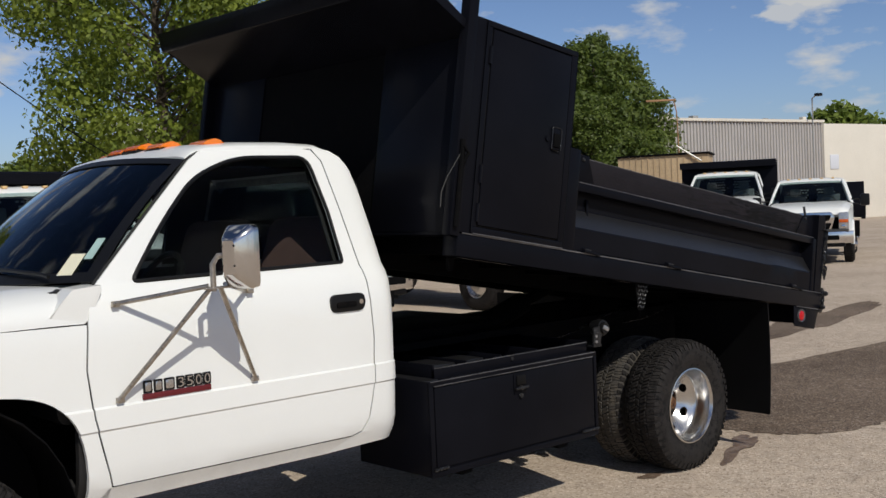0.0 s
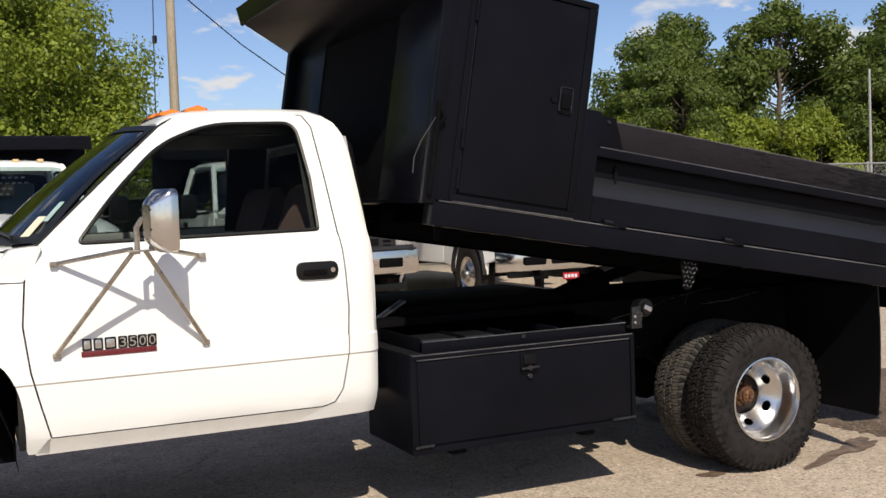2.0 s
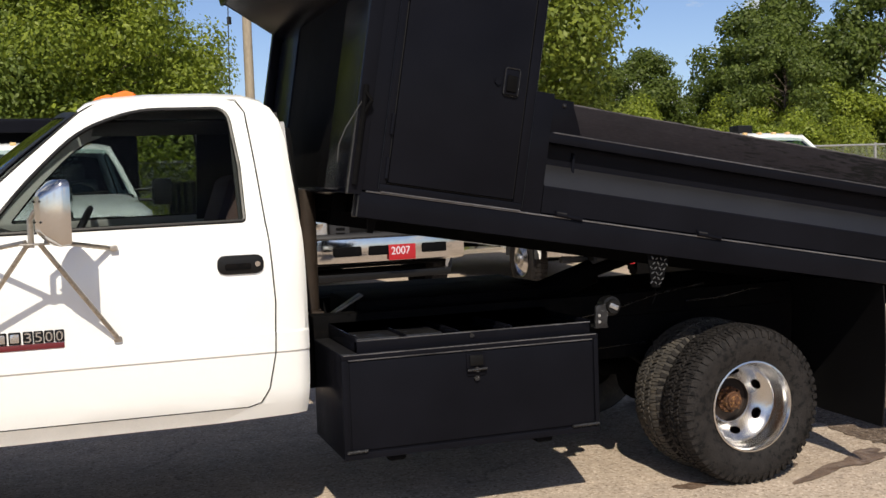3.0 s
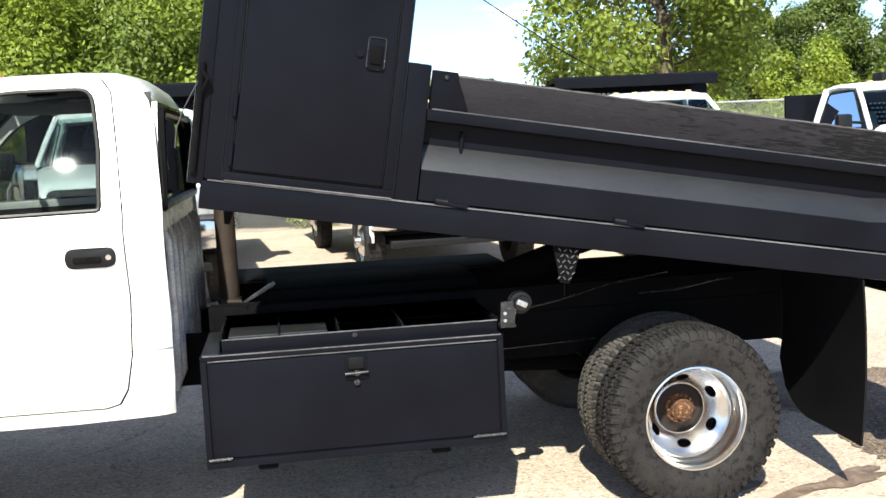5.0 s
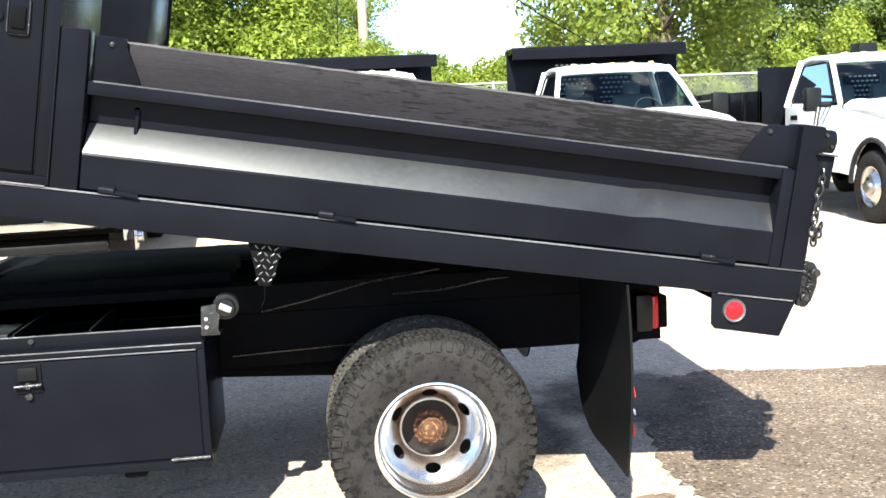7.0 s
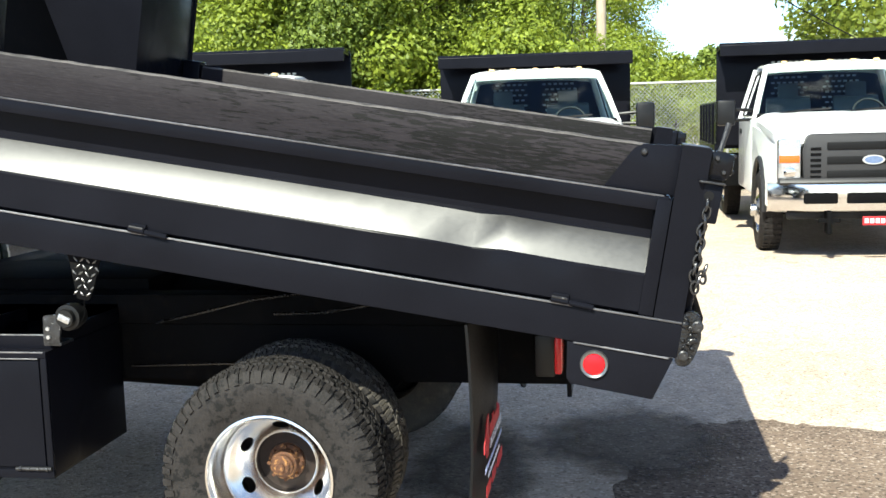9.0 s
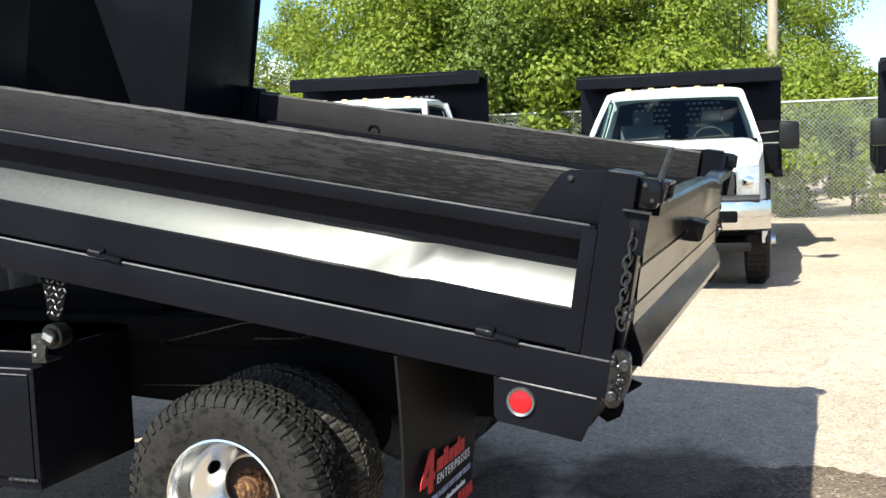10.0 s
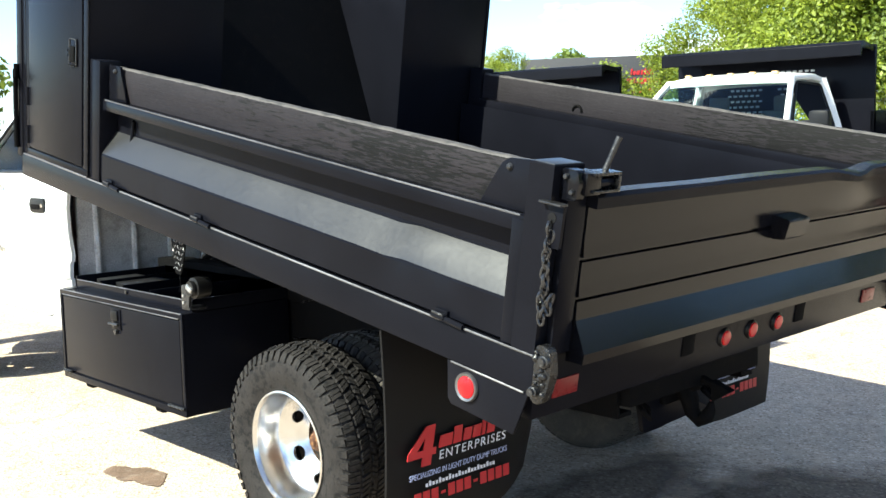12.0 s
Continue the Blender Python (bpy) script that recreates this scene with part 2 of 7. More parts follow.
REAR_TINT = glass_mat("tinted_rear_glass", (0.30, 0.38, 0.44), 1.6)
GLASS_BG = glass_mat("parked_truck_glass", (0.60, 0.76, 0.76), 1.38)
MIRROR = mat("mirror_glass", (0.85, 0.87, 0.88), 0.02, 1.0, var=0.01, scale=2, fine=50, bump=0, rvar=0.0)
GALV = mat("galvanised_steel", (0.42, 0.42, 0.41), 0.5, 0.6, var=0.15, scale=10, fine=100, bump=0.05)
POLE_WOOD = mat("weathered_pole_wood", (0.36, 0.30, 0.23), 0.85, var=0.25, scale=3, fine=40, bump=0.4, stretch=(1, 1, 0.15))
BARK = mat("bark", (0.11, 0.085, 0.065), 0.9, var=0.35, scale=4, fine=40, bump=0.6, stretch=(1, 1, 0.3))
CORRUGATED = mat("grey_corrugated_sheet", (0.42, 0.40, 0.39), 0.5, 0.1, var=0.08, scale=0.4, fine=8, bump=0.03)
CREAM = mat("cream_block_wall", (0.66, 0.62, 0.55), 0.8, var=0.06, scale=0.5, fine=12, bump=0.1)
TAN = mat("tan_panel_wall", (0.42, 0.31, 0.19), 0.75, var=0.15, scale=0.6, fine=10, bump=0.1)
ORANGE = mat("faded_orange_boom_paint", (0.36, 0.20, 0.10), 0.6, var=0.2, scale=2, fine=20, bump=0.1)
DARK_SIGN = mat("dark_grey_billboard", (0.042, 0.042, 0.048), 0.6, var=0.15, scale=1, fine=20, bump=0.05)


def asphalt(name, base, stone_lo, stone_hi, rough, blotch, cracks=True, wet=0.0, fade=None):
    """Worn asphalt: loose stones of several tones, blotches, hairline cracks."""
    m = bpy.data.materials.new(name)
    m.use_nodes = True
    n, l = m.node_tree.nodes, m.node_tree.links
    p = n["Principled BSDF"]
    tc = n.new("ShaderNodeTexCoord")
    vec = tc.outputs["Object"]

    def noise_of(s, d, r=0.6, w=None):
        t = n.new("ShaderNodeTexNoise")
        t.inputs["Scale"].default_value, t.inputs["Detail"].default_value, t.inputs["Roughness"].default_value = s, d, r
        l.new(w or vec, t.inputs["Vector"])
        return t

    def ramp(value, stops):
        t = n.new("ShaderNodeValToRGB")
        while len(t.color_ramp.elements) < len(stops):
            t.color_ramp.elements.new(0.5)
        for e, (pos, c) in zip(t.color_ramp.elements, stops):
            e.position, e.color = pos, (*c, 1)
        l.new(value, t.inputs["Fac"])
        return t.outputs["Color"]

    def blend(mode, fac, a, b):
        t = n.new("ShaderNodeMix")
        t.data_type, t.blend_type = "RGBA", mode
        if isinstance(fac, float):
            t.inputs["Factor"].default_value = fac
        else:
            l.new(fac, t.inputs["Factor"])
        for key, v in (("A", a), ("B", b)):
            if isinstance(v, tuple):
                t.inputs[key].default_value = (*v, 1)
            else:
                l.new(v, t.inputs[key])
        return t.outputs["Result"]

    stones = n.new("ShaderNodeTexVoronoi")
    stones.inputs["Scale"].default_value = 85.0
    l.new(vec, stones.inputs["Vector"])
    grit = n.new("ShaderNodeSeparateColor")
    l.new(stones.outputs["Color"], grit.inputs["Color"])
    tone = ramp(grit.outputs["Red"], [(0.0, stone_lo), (0.25, base), (0.8, base), (1.0, stone_hi)])
    broad = ramp(noise_of(0.5, 8.0, 0.62).outputs["Fac"], [(0.35, (blotch, blotch * 0.98, blotch * 0.96)), (0.62, (1.0, 1.0, 1.0))])
    colour = blend("MULTIPLY", 1.0, tone, broad)
    mid = ramp(noise_of(6.0, 6.0, 0.7).outputs["Fac"], [(0.35, (0.86, 0.86, 0.86)), (0.65, (1.08, 1.07, 1.06))])
    colour = blend("MULTIPLY", 1.0, colour, mid)
    if cracks:
        bend = noise_of(1.3, 4.0)
        wob = blend("LINEAR_LIGHT", 0.35, vec, bend.outputs["Color"])
        cell = n.new("ShaderNodeTexVoronoi")
        cell.feature = "DISTANCE_TO_EDGE"
        cell.inputs["Scale"].default_value = 0.42
        l.new(wob, cell.inputs["Vector"])
        line = ramp(cell.outputs["Distance"], [(0.0, (1, 1, 1)), (0.006, (0, 0, 0))])
        gap = n.new("ShaderNodeMath")
        gap.operation = "MULTIPLY"
        l.new(line, gap.inputs[0])
        l.new(ramp(noise_of(0.9, 3.0).outputs["Fac"], [(0.48, (0, 0, 0)), (0.62, (0.5, 0.5, 0.5))]), gap.inputs[1])
        colour = blend("MIX", gap.outputs[0], colour, (0.075, 0.062, 0.052))
        spots = ramp(noise_of(3.2, 5.0, 0.7).outputs["Fac"], [(0.66, (0, 0, 0)), (0.72, (0.7, 0.7, 0.7))])
        colour = blend("MIX", spots, colour, (0.15, 0.12, 0.10))
    l.new(colour, p.inputs["Base Color"])
    p.inputs["Roughness"].default_value = rough
    p.inputs["Specular IOR Level"].default_value = 0.12 + wet
    b = n.new("ShaderNodeBump")
    b.inputs["Strength"].default_value = 0.5
    b.inputs["Distance"].default_value = 0.006
    l.new(stones.outputs["Distance"], b.inputs["Height"])
    l.new(b.outputs["Normal"], p.inputs["Normal"])
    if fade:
        # a spot that fades out unevenly towards its rim
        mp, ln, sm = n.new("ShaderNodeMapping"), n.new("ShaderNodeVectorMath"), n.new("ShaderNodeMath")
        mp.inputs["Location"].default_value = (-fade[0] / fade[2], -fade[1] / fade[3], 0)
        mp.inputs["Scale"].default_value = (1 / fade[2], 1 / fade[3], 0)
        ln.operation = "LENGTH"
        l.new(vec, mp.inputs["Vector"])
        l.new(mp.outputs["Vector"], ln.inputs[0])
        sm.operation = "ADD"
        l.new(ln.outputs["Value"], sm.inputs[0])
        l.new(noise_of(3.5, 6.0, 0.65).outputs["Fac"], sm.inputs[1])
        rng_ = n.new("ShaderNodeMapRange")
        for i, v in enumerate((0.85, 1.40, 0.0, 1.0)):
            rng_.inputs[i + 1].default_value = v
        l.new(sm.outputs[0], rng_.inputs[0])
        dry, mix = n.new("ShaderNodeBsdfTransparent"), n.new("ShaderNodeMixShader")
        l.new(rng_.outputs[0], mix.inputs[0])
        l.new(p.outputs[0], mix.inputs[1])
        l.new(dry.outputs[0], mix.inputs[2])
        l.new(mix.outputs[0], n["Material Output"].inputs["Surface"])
    return m


def plank_mat():
    """Black-stained board: soft mottling, and short torn flecks that grow denser towards its rear end."""
    m = bpy.data.materials.new("worn_black_stained_wood")
    m.use_nodes = True
    n, l = m.node_tree.nodes, m.node_tree.links
    p = n["Principled BSDF"]
    tc = n.new("ShaderNodeTexCoord")

    def grain(scale, stretch, detail, rough):
        mp, t = n.new("ShaderNodeMapping"), n.new("ShaderNodeTexNoise")
        mp.inputs["Scale"].default_value = stretch
        t.inputs["Scale"].default_value, t.inputs["Detail"].default_value, t.inputs["Roughness"].default_value = scale, detail, rough
        l.new(tc.outputs["Object"], mp.inputs["Vector"])
        l.new(mp.outputs["Vector"], t.inputs["Vector"])
        return t.outputs["Fac"]

    def span(value, a, b, c, d):
        t = n.new("ShaderNodeMapRange")
        for i, v in enumerate((a, b, c, d)):
            t.inputs[i + 1].default_value = v
        l.new(value, t.inputs[0])
        return t.outputs[0]

    def maths(op, a, b):
        t = n.new("ShaderNodeMath")
        t.operation = op
        for i, v in enumerate((a, b)):
            if isinstance(v, float):
                t.inputs[i].default_value = v
            else:
                l.new(v, t.inputs[i])
        return t.outputs[0]

    def mixed(fac, a, b):
        t = n.new("ShaderNodeMix")
        t.data_type = "RGBA"
        l.new(fac, t.inputs["Factor"])
        for key, v in (("A", a), ("B", b)):
            if isinstance(v, tuple):
                t.inputs[key].default_value = (*v, 1)
            else:
                l.new(v, t.inputs[key])
        return t.outputs["Result"]

    base = mixed(span(grain(5.0, (0.5, 1, 1.6), 5.0, 0.6), 0.35, 0.65, 0, 1), (0.0076, 0.0063, 0.0083), (0.0126, 0.0106, 0.0132))
    base = mixed(span(grain(140.0, (0.3, 1, 1.6), 3.0, 0.6), 0.45, 0.7, 0, 0.5), base, (0.0215, 0.0182, 0.0210))
    sep = n.new("ShaderNodeSeparateXYZ")
    l.new(tc.outputs["Object"], sep.inputs["Vector"])
    where = maths("ADD", span(sep.outputs["X"], 0.1, 2.1, -0.17, 0.14), maths("MULTIPLY", maths("SUBTRACT", grain(2.6, (1, 1, 2.0), 3.0, 0.5), 0.5), 0.55))
    fleck = maths("ADD", grain(70.0, (0.20, 1, 1.7), 4.0, 0.62), where)
    torn = span(fleck, 0.565, 0.605, 0, 1)
    l.new(mixed(torn, base, (0.0026, 0.0025, 0.0028)), p.inputs["Base Color"])
    p.inputs["Roughness"].default_value = 0.70
    p.inputs["Specular IOR Level"].default_value = 0.16
    b = n.new("ShaderNodeBump")
    b.inputs["Strength"].default_value = 0.35
    b.inputs["Distance"].default_value = 0.004
    l.new(maths("SUBTRACT", grain(60.0, (0.10, 1, 2.0), 4.0, 0.6), torn), b.inputs["Height"])
    l.new(b.outputs["Normal"], p.inputs["Normal"])
    return m


PLANK = plank_mat()
# Rubbed wood, with sunlight on the top edge put into its paler tone.
BOARD_EDGE = mat("rubbed_sunlit_board_edge", (0.060, 0.054, 0.052), 0.7, var=0.4, scale=14, fine=120, bump=0.4, second=(0.022, 0.020, 0.020), lo=0.52, hi=0.60, stretch=(0.3, 1, 1))
GROUND = asphalt("sun_bleached_asphalt", (0.52, 0.43, 0.35), (0.29, 0.232, 0.18), (0.71, 0.62, 0.525), 0.9, 0.84)
PATCH = asphalt("damp_asphalt_patch", (0.20, 0.150, 0.115), (0.07, 0.055, 0.046), (0.42, 0.35, 0.29), 0.85, 0.60, cracks=False)
WET = asphalt("wet_asphalt", (0.16, 0.128, 0.102), (0.08, 0.064, 0.052), (0.28, 0.235, 0.195), 0.7, 0.7, cracks=False, fade=(1.22, 1.72, 0.62, 0.72))
DARK_SPOT = asphalt("dark_asphalt_spot", (0.20, 0.160, 0.128), (0.09, 0.072, 0.058), (0.34, 0.285, 0.235), 0.8, 0.7, cracks=False, fade=(0.50, 1.30, 0.35, 0.80))
OIL = mat("oil_stain", (0.15, 0.10, 0.07), 0.6, var=0.5, scale=8, fine=90, bump=0.4, second=(0.26, 0.20, 0.155), lo=0.5, hi=0.7)


def leaf_mat(name, col):
    m = bpy.data.materials.new(name)
    m.use_nodes = True
    n, l = m.node_tree.nodes, m.node_tree.links
    p = n["Principled BSDF"]
    geo, ramp = n.new("ShaderNodeNewGeometry"), n.new("ShaderNodeValToRGB")
    ramp.color_ramp.elements[0].color = (col[0] * 0.7, col[1] * 0.72, col[2] * 0.7, 1)
    ramp.color_ramp.elements[1].color = (col[0] * 1.5, col[1] * 1.35, col[2] * 1.2, 1)
    l.new(geo.outputs["Random Per Island"], ramp.inputs["Fac"])
    l.new(ramp.outputs["Color"], p.inputs["Base Color"])
    p.inputs["Roughness"].default_value = 0.55
    trans, mix, out = n.new("ShaderNodeBsdfTranslucent"), n.new("ShaderNodeMixShader"), n["Material Output"]
    l.new(ramp.outputs["Color"], trans.inputs["Color"])
    mix.inputs[0].default_value = 0.45
    l.new(p.outputs[0], mix.inputs[1])
    l.new(trans.outputs[0], mix.inputs[2])
    l.new(mix.outputs[0], out.inputs["Surface"])
    return m


LEAF = leaf_mat("bright_leaves", (0.215, 0.285, 0.038))
LEAF_DARK = leaf_mat("deep_green_leaves", (0.15, 0.215, 0.04))
LEAF_BIG = leaf_mat("cottonwood_leaves", (0.185, 0.245, 0.040))
LEAF_FAR = leaf_mat("woodland_leaves", (0.105, 0.155, 0.032))


# ---- mesh helpers ----
def finish(name, bm, material, angle=32):
    bmesh.ops.recalc_face_normals(bm, faces=bm.faces)
    me = bpy.data.meshes.new(name)
    bm.to_mesh(me)
    bm.free()
    me.materials.append(material)
    if angle:
        for f in me.polygons:
            f.use_smooth = True
        me.set_sharp_from_angle(angle=radians(angle))
    return me


def part(name, bm, material, parent, label="", angle=32, at=None):
    ob = new(name, finish(name, bm, material, angle))
    ob.parent = parent
    if at is not None:
        ob.matrix_basis = at
    return tagged(ob, label)


def thing(name, label, category, at=None, group="", kind=""):
    ob = new(name)
    ob.empty_display_size = 0.2
    if at is not None:
        ob.matrix_basis = at
    return tagged(ob, label, category, group, kind)


def solo(name, bm, material, label, category="", kind="", group="", at=None, angle=32):
    ob = new(name, finish(name, bm, material, angle))
    if at is not None:
        ob.matrix_basis = at
    return tagged(ob, label, category, group, kind)


def box(bm, a, b, bevel=0.0, m=None):
    """A box between two corners, with rounded edges."""
    geo = bmesh.ops.create_cube(bm, size=1.0)
    vs = geo["verts"]
    lo = Vector([min(p, q) for p, q in zip(a, b)])
    hi = Vector([max(p, q) for p, q in zip(a, b)])
    for v in vs:
        v.co = Vector([lo[i] + (v.co[i] + 0.5) * (hi[i] - lo[i]) for i in range(3)])
    if bevel:
        es = list({e for v in vs for e in v.link_edges})
        out = bmesh.ops.bevel(bm, geom=es, offset=bevel, segments=2, profile=0.6, affect="EDGES")
        vs = list({v for f in out["faces"] for v in f.verts} | {v for v in vs if v.is_valid})
    if m is not None:
        for v in vs:
            v.co = m @ v.co
    return vs


def prism(bm, pts, axis, a, b, bevel=0.0):
    """A polygon drawn in the two other axes, pushed along one axis from a to b."""
    def place(p, s):
        q = list(p)
        q.insert("xyz".index(axis), s)
        return Vector(q)
    lo = [bm.verts.new(place(p, a)) for p in pts]
    hi = [bm.verts.new(place(p, b)) for p in pts]
    k = len(pts)
    fs = [bm.faces.new(lo), bm.faces.new(hi)]
    for i in range(k):
        fs.append(bm.faces.new((lo[i], lo[(i + 1) % k], hi[(i + 1) % k], hi[i])))
    if bevel:
        es = list({e for f in fs for e in f.edges})
        bmesh.ops.bevel(bm, geom=es, offset=bevel, segments=2, profile=0.6, affect="EDGES")


def tube(bm, pts, r, seg=10, closed=False):
    """A round bar along a line of points."""
    pts = [Vector(p) for p in pts]
    rings = []
    k = len(pts)
    side = None
    for i, p in enumerate(pts):
        q0 = pts[(i - 1) % k] if closed or i else p
        q1 = pts[(i + 1) % k] if closed or i < k - 1 else p
        way = (q1 - q0).normalized()
        if side is None:
            side = way.orthogonal().normalized()
        side = (side - way * side.dot(way)).normalized()
        up = way.cross(side)
        rr = r[i] if isinstance(r, (list, tuple)) else r
        rings.append([bm.verts.new(p + rr * (math.cos(2 * math.pi * j / seg) * side + math.sin(2 * math.pi * j / seg) * up)) for j in range(seg)])
    for i in range(k if closed else k - 1):
        a, b = rings[i], rings[(i + 1) % k]
        for j in range(seg):
            bm.faces.new((a[j], a[(j + 1) % seg], b[(j + 1) % seg], b[j]))
    if not closed:
        bm.faces.new(rings[0])
        bm.faces.new(rings[-1])


def lathe(bm, profile, seg=48, axis_y=True, centre=(0, 0, 0), close=False):
    """Turns (radius, depth) pairs round the y axis."""
    cx, cy, cz = centre
    rings = []
    for r, d in profile:
        if r < 1e-6:
            rings.append([bm.verts.new((cx, cy + d, cz))])
        else:
            rings.append([bm.verts.new((cx + r * math.cos(2 * math.pi * j / seg), cy + d, cz + r * math.sin(2 * math.pi * j / seg))) for j in range(seg)])
    pairs = list(zip(rings, rings[1:])) + ([(rings[-1], rings[0])] if close else [])
    for a, b in pairs:
        for j in range(seg):
            i, k = j, (j + 1) % seg
            if len(a) == 1 and len(b) == 1:
                continue
            if len(a) == 1:
                bm.faces.new((a[0], b[i], b[k]))
            elif len(b) == 1:
                bm.faces.new((a[i], a[k], b[0]))
            else:
                bm.faces.new((a[i], a[k], b[k], b[i]))


def sheet(bm, rows, thick=None, flip=False):
    """A skin through rows of points; thick: a vector by which its back is set off."""
    g = [[bm.verts.new(p) for p in row] for row in rows]
    fs = []
    for a, b in zip(g, g[1:]):
        for i in range(len(a) - 1):
            fs.append(bm.faces.new((a[i], a[i + 1], b[i + 1], b[i])))
    if thick is not None:
        out = bmesh.ops.extrude_face_region(bm, geom=fs, use_keep_orig=True)
        for v in out["geom"]:
            if isinstance(v, bmesh.types.BMVert):
                v.co += Vector(thick)
    return g


def panel(bm, outline, holes, zs, xs, surf, thick):
    """A flat outline in x and z with holes, cut at levels, bent on to y = surf(x, z) and given thickness."""
    if not holes:
        bm.faces.new([bm.verts.new((x, 0, z)) for x, z in outline])
    es = []
    for loop in [outline] + holes if holes else []:
        vs = [bm.verts.new((x, 0, z)) for x, z in loop]
        es += [bm.edges.new((vs[i], vs[(i + 1) % len(vs)])) for i in range(len(vs))]
    if es:
        bmesh.ops.triangle_fill(bm, use_beauty=True, use_dissolve=False, edges=es)
    for z in zs:
        bmesh.ops.bisect_plane(bm, geom=bm.verts[:] + bm.edges[:] + bm.faces[:], plane_co=(0, 0, z), plane_no=(0, 0, 1), dist=1e-5)
    for x in xs:
        bmesh.ops.bisect_plane(bm, geom=bm.verts[:] + bm.edges[:] + bm.faces[:], plane_co=(x, 0, 0), plane_no=(1, 0, 0), dist=1e-5)
    for v in bm.verts:
        v.co.y = surf(v.co.x, v.co.z)
    out = bmesh.ops.extrude_face_region(bm, geom=bm.faces[:], use_keep_orig=True)
    for v in out["geom"]:
        if isinstance(v, bmesh.types.BMVert):
            v.co.y += thick


def mirrored(bm, yc):
    for v in bm.verts:
        v.co.y = 2 * yc - v.co.y
    return bm


def lerp_table(table, s):
    if s <= table[0][0]:
        return table[0][1]
    for (a, p), (b, q) in zip(table, table[1:]):
        if s <= b:
            return p + (q - p) * (s - a) / (b - a)
    return table[-1][1]


def rounded(pts, r, steps=5):
    """A polygon with its corners rounded."""
    out = []
    k = len(pts)
    for i in range(k):
        p, a, b = Vector(pts[i]), Vector(pts[i - 1]), Vector(pts[(i + 1) % k])
        rr = r[i] if isinstance(r, (list, tuple)) else r
        if rr <= 0:
            out.append(tuple(p))
            continue
        rr = min(rr, (a - p).length * 0.45, (b - p).length * 0.45)
        s, e = p + (a - p).normalized() * rr, p + (b - p).normalized() * rr
        for j in range(steps + 1):
            t = j / steps
            out.append(tuple((1 - t) ** 2 * s + 2 * t * (1 - t) * p + t * t * e))
    return out


def lettering(name, text, size, material, parent, at, label="", thick=0.0005, shear=0.0, width=None, spacing=1.0):
    """Raised characters; width: the length to which the line is set."""
    cu = bpy.data.curves.new(name, "FONT")
    cu.body, cu.size, cu.extrude, cu.shear, cu.space_character = text, size, thick, shear, spacing
    cu.align_x, cu.align_y = "LEFT", "BOTTOM"
    tmp = bpy.data.objects.new("tmp", cu)
    me = bpy.data.meshes.new_from_object(tmp)
    bpy.data.objects.remove(tmp)
    me.materials.clear()
    me.materials.append(material)
    xs, ys = [v.co.x for v in me.vertices], [v.co.y for v in me.vertices]
    k = width / (max(xs) - min(xs)) if width else 1.0
    h = size / (max(ys) - min(ys)) if width else 1.0
    x0, y0 = (min(xs), min(ys)) if width else (0, 0)
    for v in me.vertices:
        v.co.x, v.co.y = (v.co.x - x0) * k, (v.co.y - y0) * h
    ob = new(name, me)
    ob.parent = parent
    ob.matrix_basis = at
    return tagged(ob, label)


BM = bmesh.new


# ---- ground ----
bm = BM()
cuts = [-400, -120, -40, -15, -8, -4, 0, 4, 8, 15, 40, 120, 400]
sheet(bm, [[Vector((x, y, 0)) for x in cuts] for y in cuts])
ground = solo("ground", bm, GROUND, "sun-bleached tan asphalt lot with fine aggregate", "ground", "structure")


def blot(name, cx, cy, rx, ry, turn, z, material, label, seed, wob=0.3, n=72):
    """A thin uneven spot lying on the ground."""
    rng = random.Random(seed)
    ph = [rng.uniform(0, 6.28) for _ in range(6)]
    bm = BM()
    mid = bm.verts.new((cx, cy, z))
    ring = []
    for i in range(n):
        a = 2 * math.pi * i / n
        w = 1 + wob * sum(math.sin((k + 2) * a + ph[k]) / (k + 2) for k in range(6)) + rng.uniform(-0.05, 0.05)
        x, y = rx * w * math.cos(a), ry * w * math.sin(a)
        c, s = math.cos(radians(turn)), math.sin(radians(turn))
        ring.append(bm.verts.new((cx + x * c - y * s, cy + x * s + y * c, z)))
    for i in range(n):
        bm.faces.new((mid, ring[i], ring[(i + 1) % n]))
    return solo(name, bm, material, label, "stain", "structure")


def patch_outline():
    """The damp darker strip of asphalt behind the rear wheel."""
    rng = random.Random(5)
    key = [(1.04, 0.42), (1.07, 0.22), (1.18, -0.02), (1.45, -0.2), (2.0, -0.30), (2.9, 0.0), (4.2, 0.2), (6.5, 0.1), (7.0, 0.9), (6.0, 1.5), (4.0, 1.66),
           (2.82, 1.93), (2.18, 2.01), (1.82, 2.12), (1.5, 2.0), (1.2, 1.3), (1.04, 0.70)]
    out = []
    for i, p in enumerate(key):
        q = key[(i + 1) % len(key)]
        for j in range(9):
            t = j / 9
            a = 0.028 if j else 0.015
            out.append((p[0] + (q[0] - p[0]) * t + rng.uniform(-a, a), p[1] + (q[1] - p[1]) * t + rng.uniform(-a, a)))
    return out


bm = BM()
bm.faces.new([bm.verts.new((x, y, 0.004)) for x, y in patch_outline()])
solo("asphalt_patch", bm, PATCH, "darker brown damp asphalt strip with loose aggregate", "pavement", "structure")
blot("wet_stain", 1.22, 1.72, 0.70, 0.80, 20, 0.008, WET, "dark wet spot on the asphalt", 2, 0.22)
blot("wet_stain", 0.50, 1.30, 0.86, 0.80, 15, 0.003, DARK_SPOT, "dark spot under the rear axle", 21, 0.25)
blot("oil_stain", -1.22, 0.02, 0.17, 0.10, 10, 0.004, OIL, "brown oil stain on pale asphalt", 3)
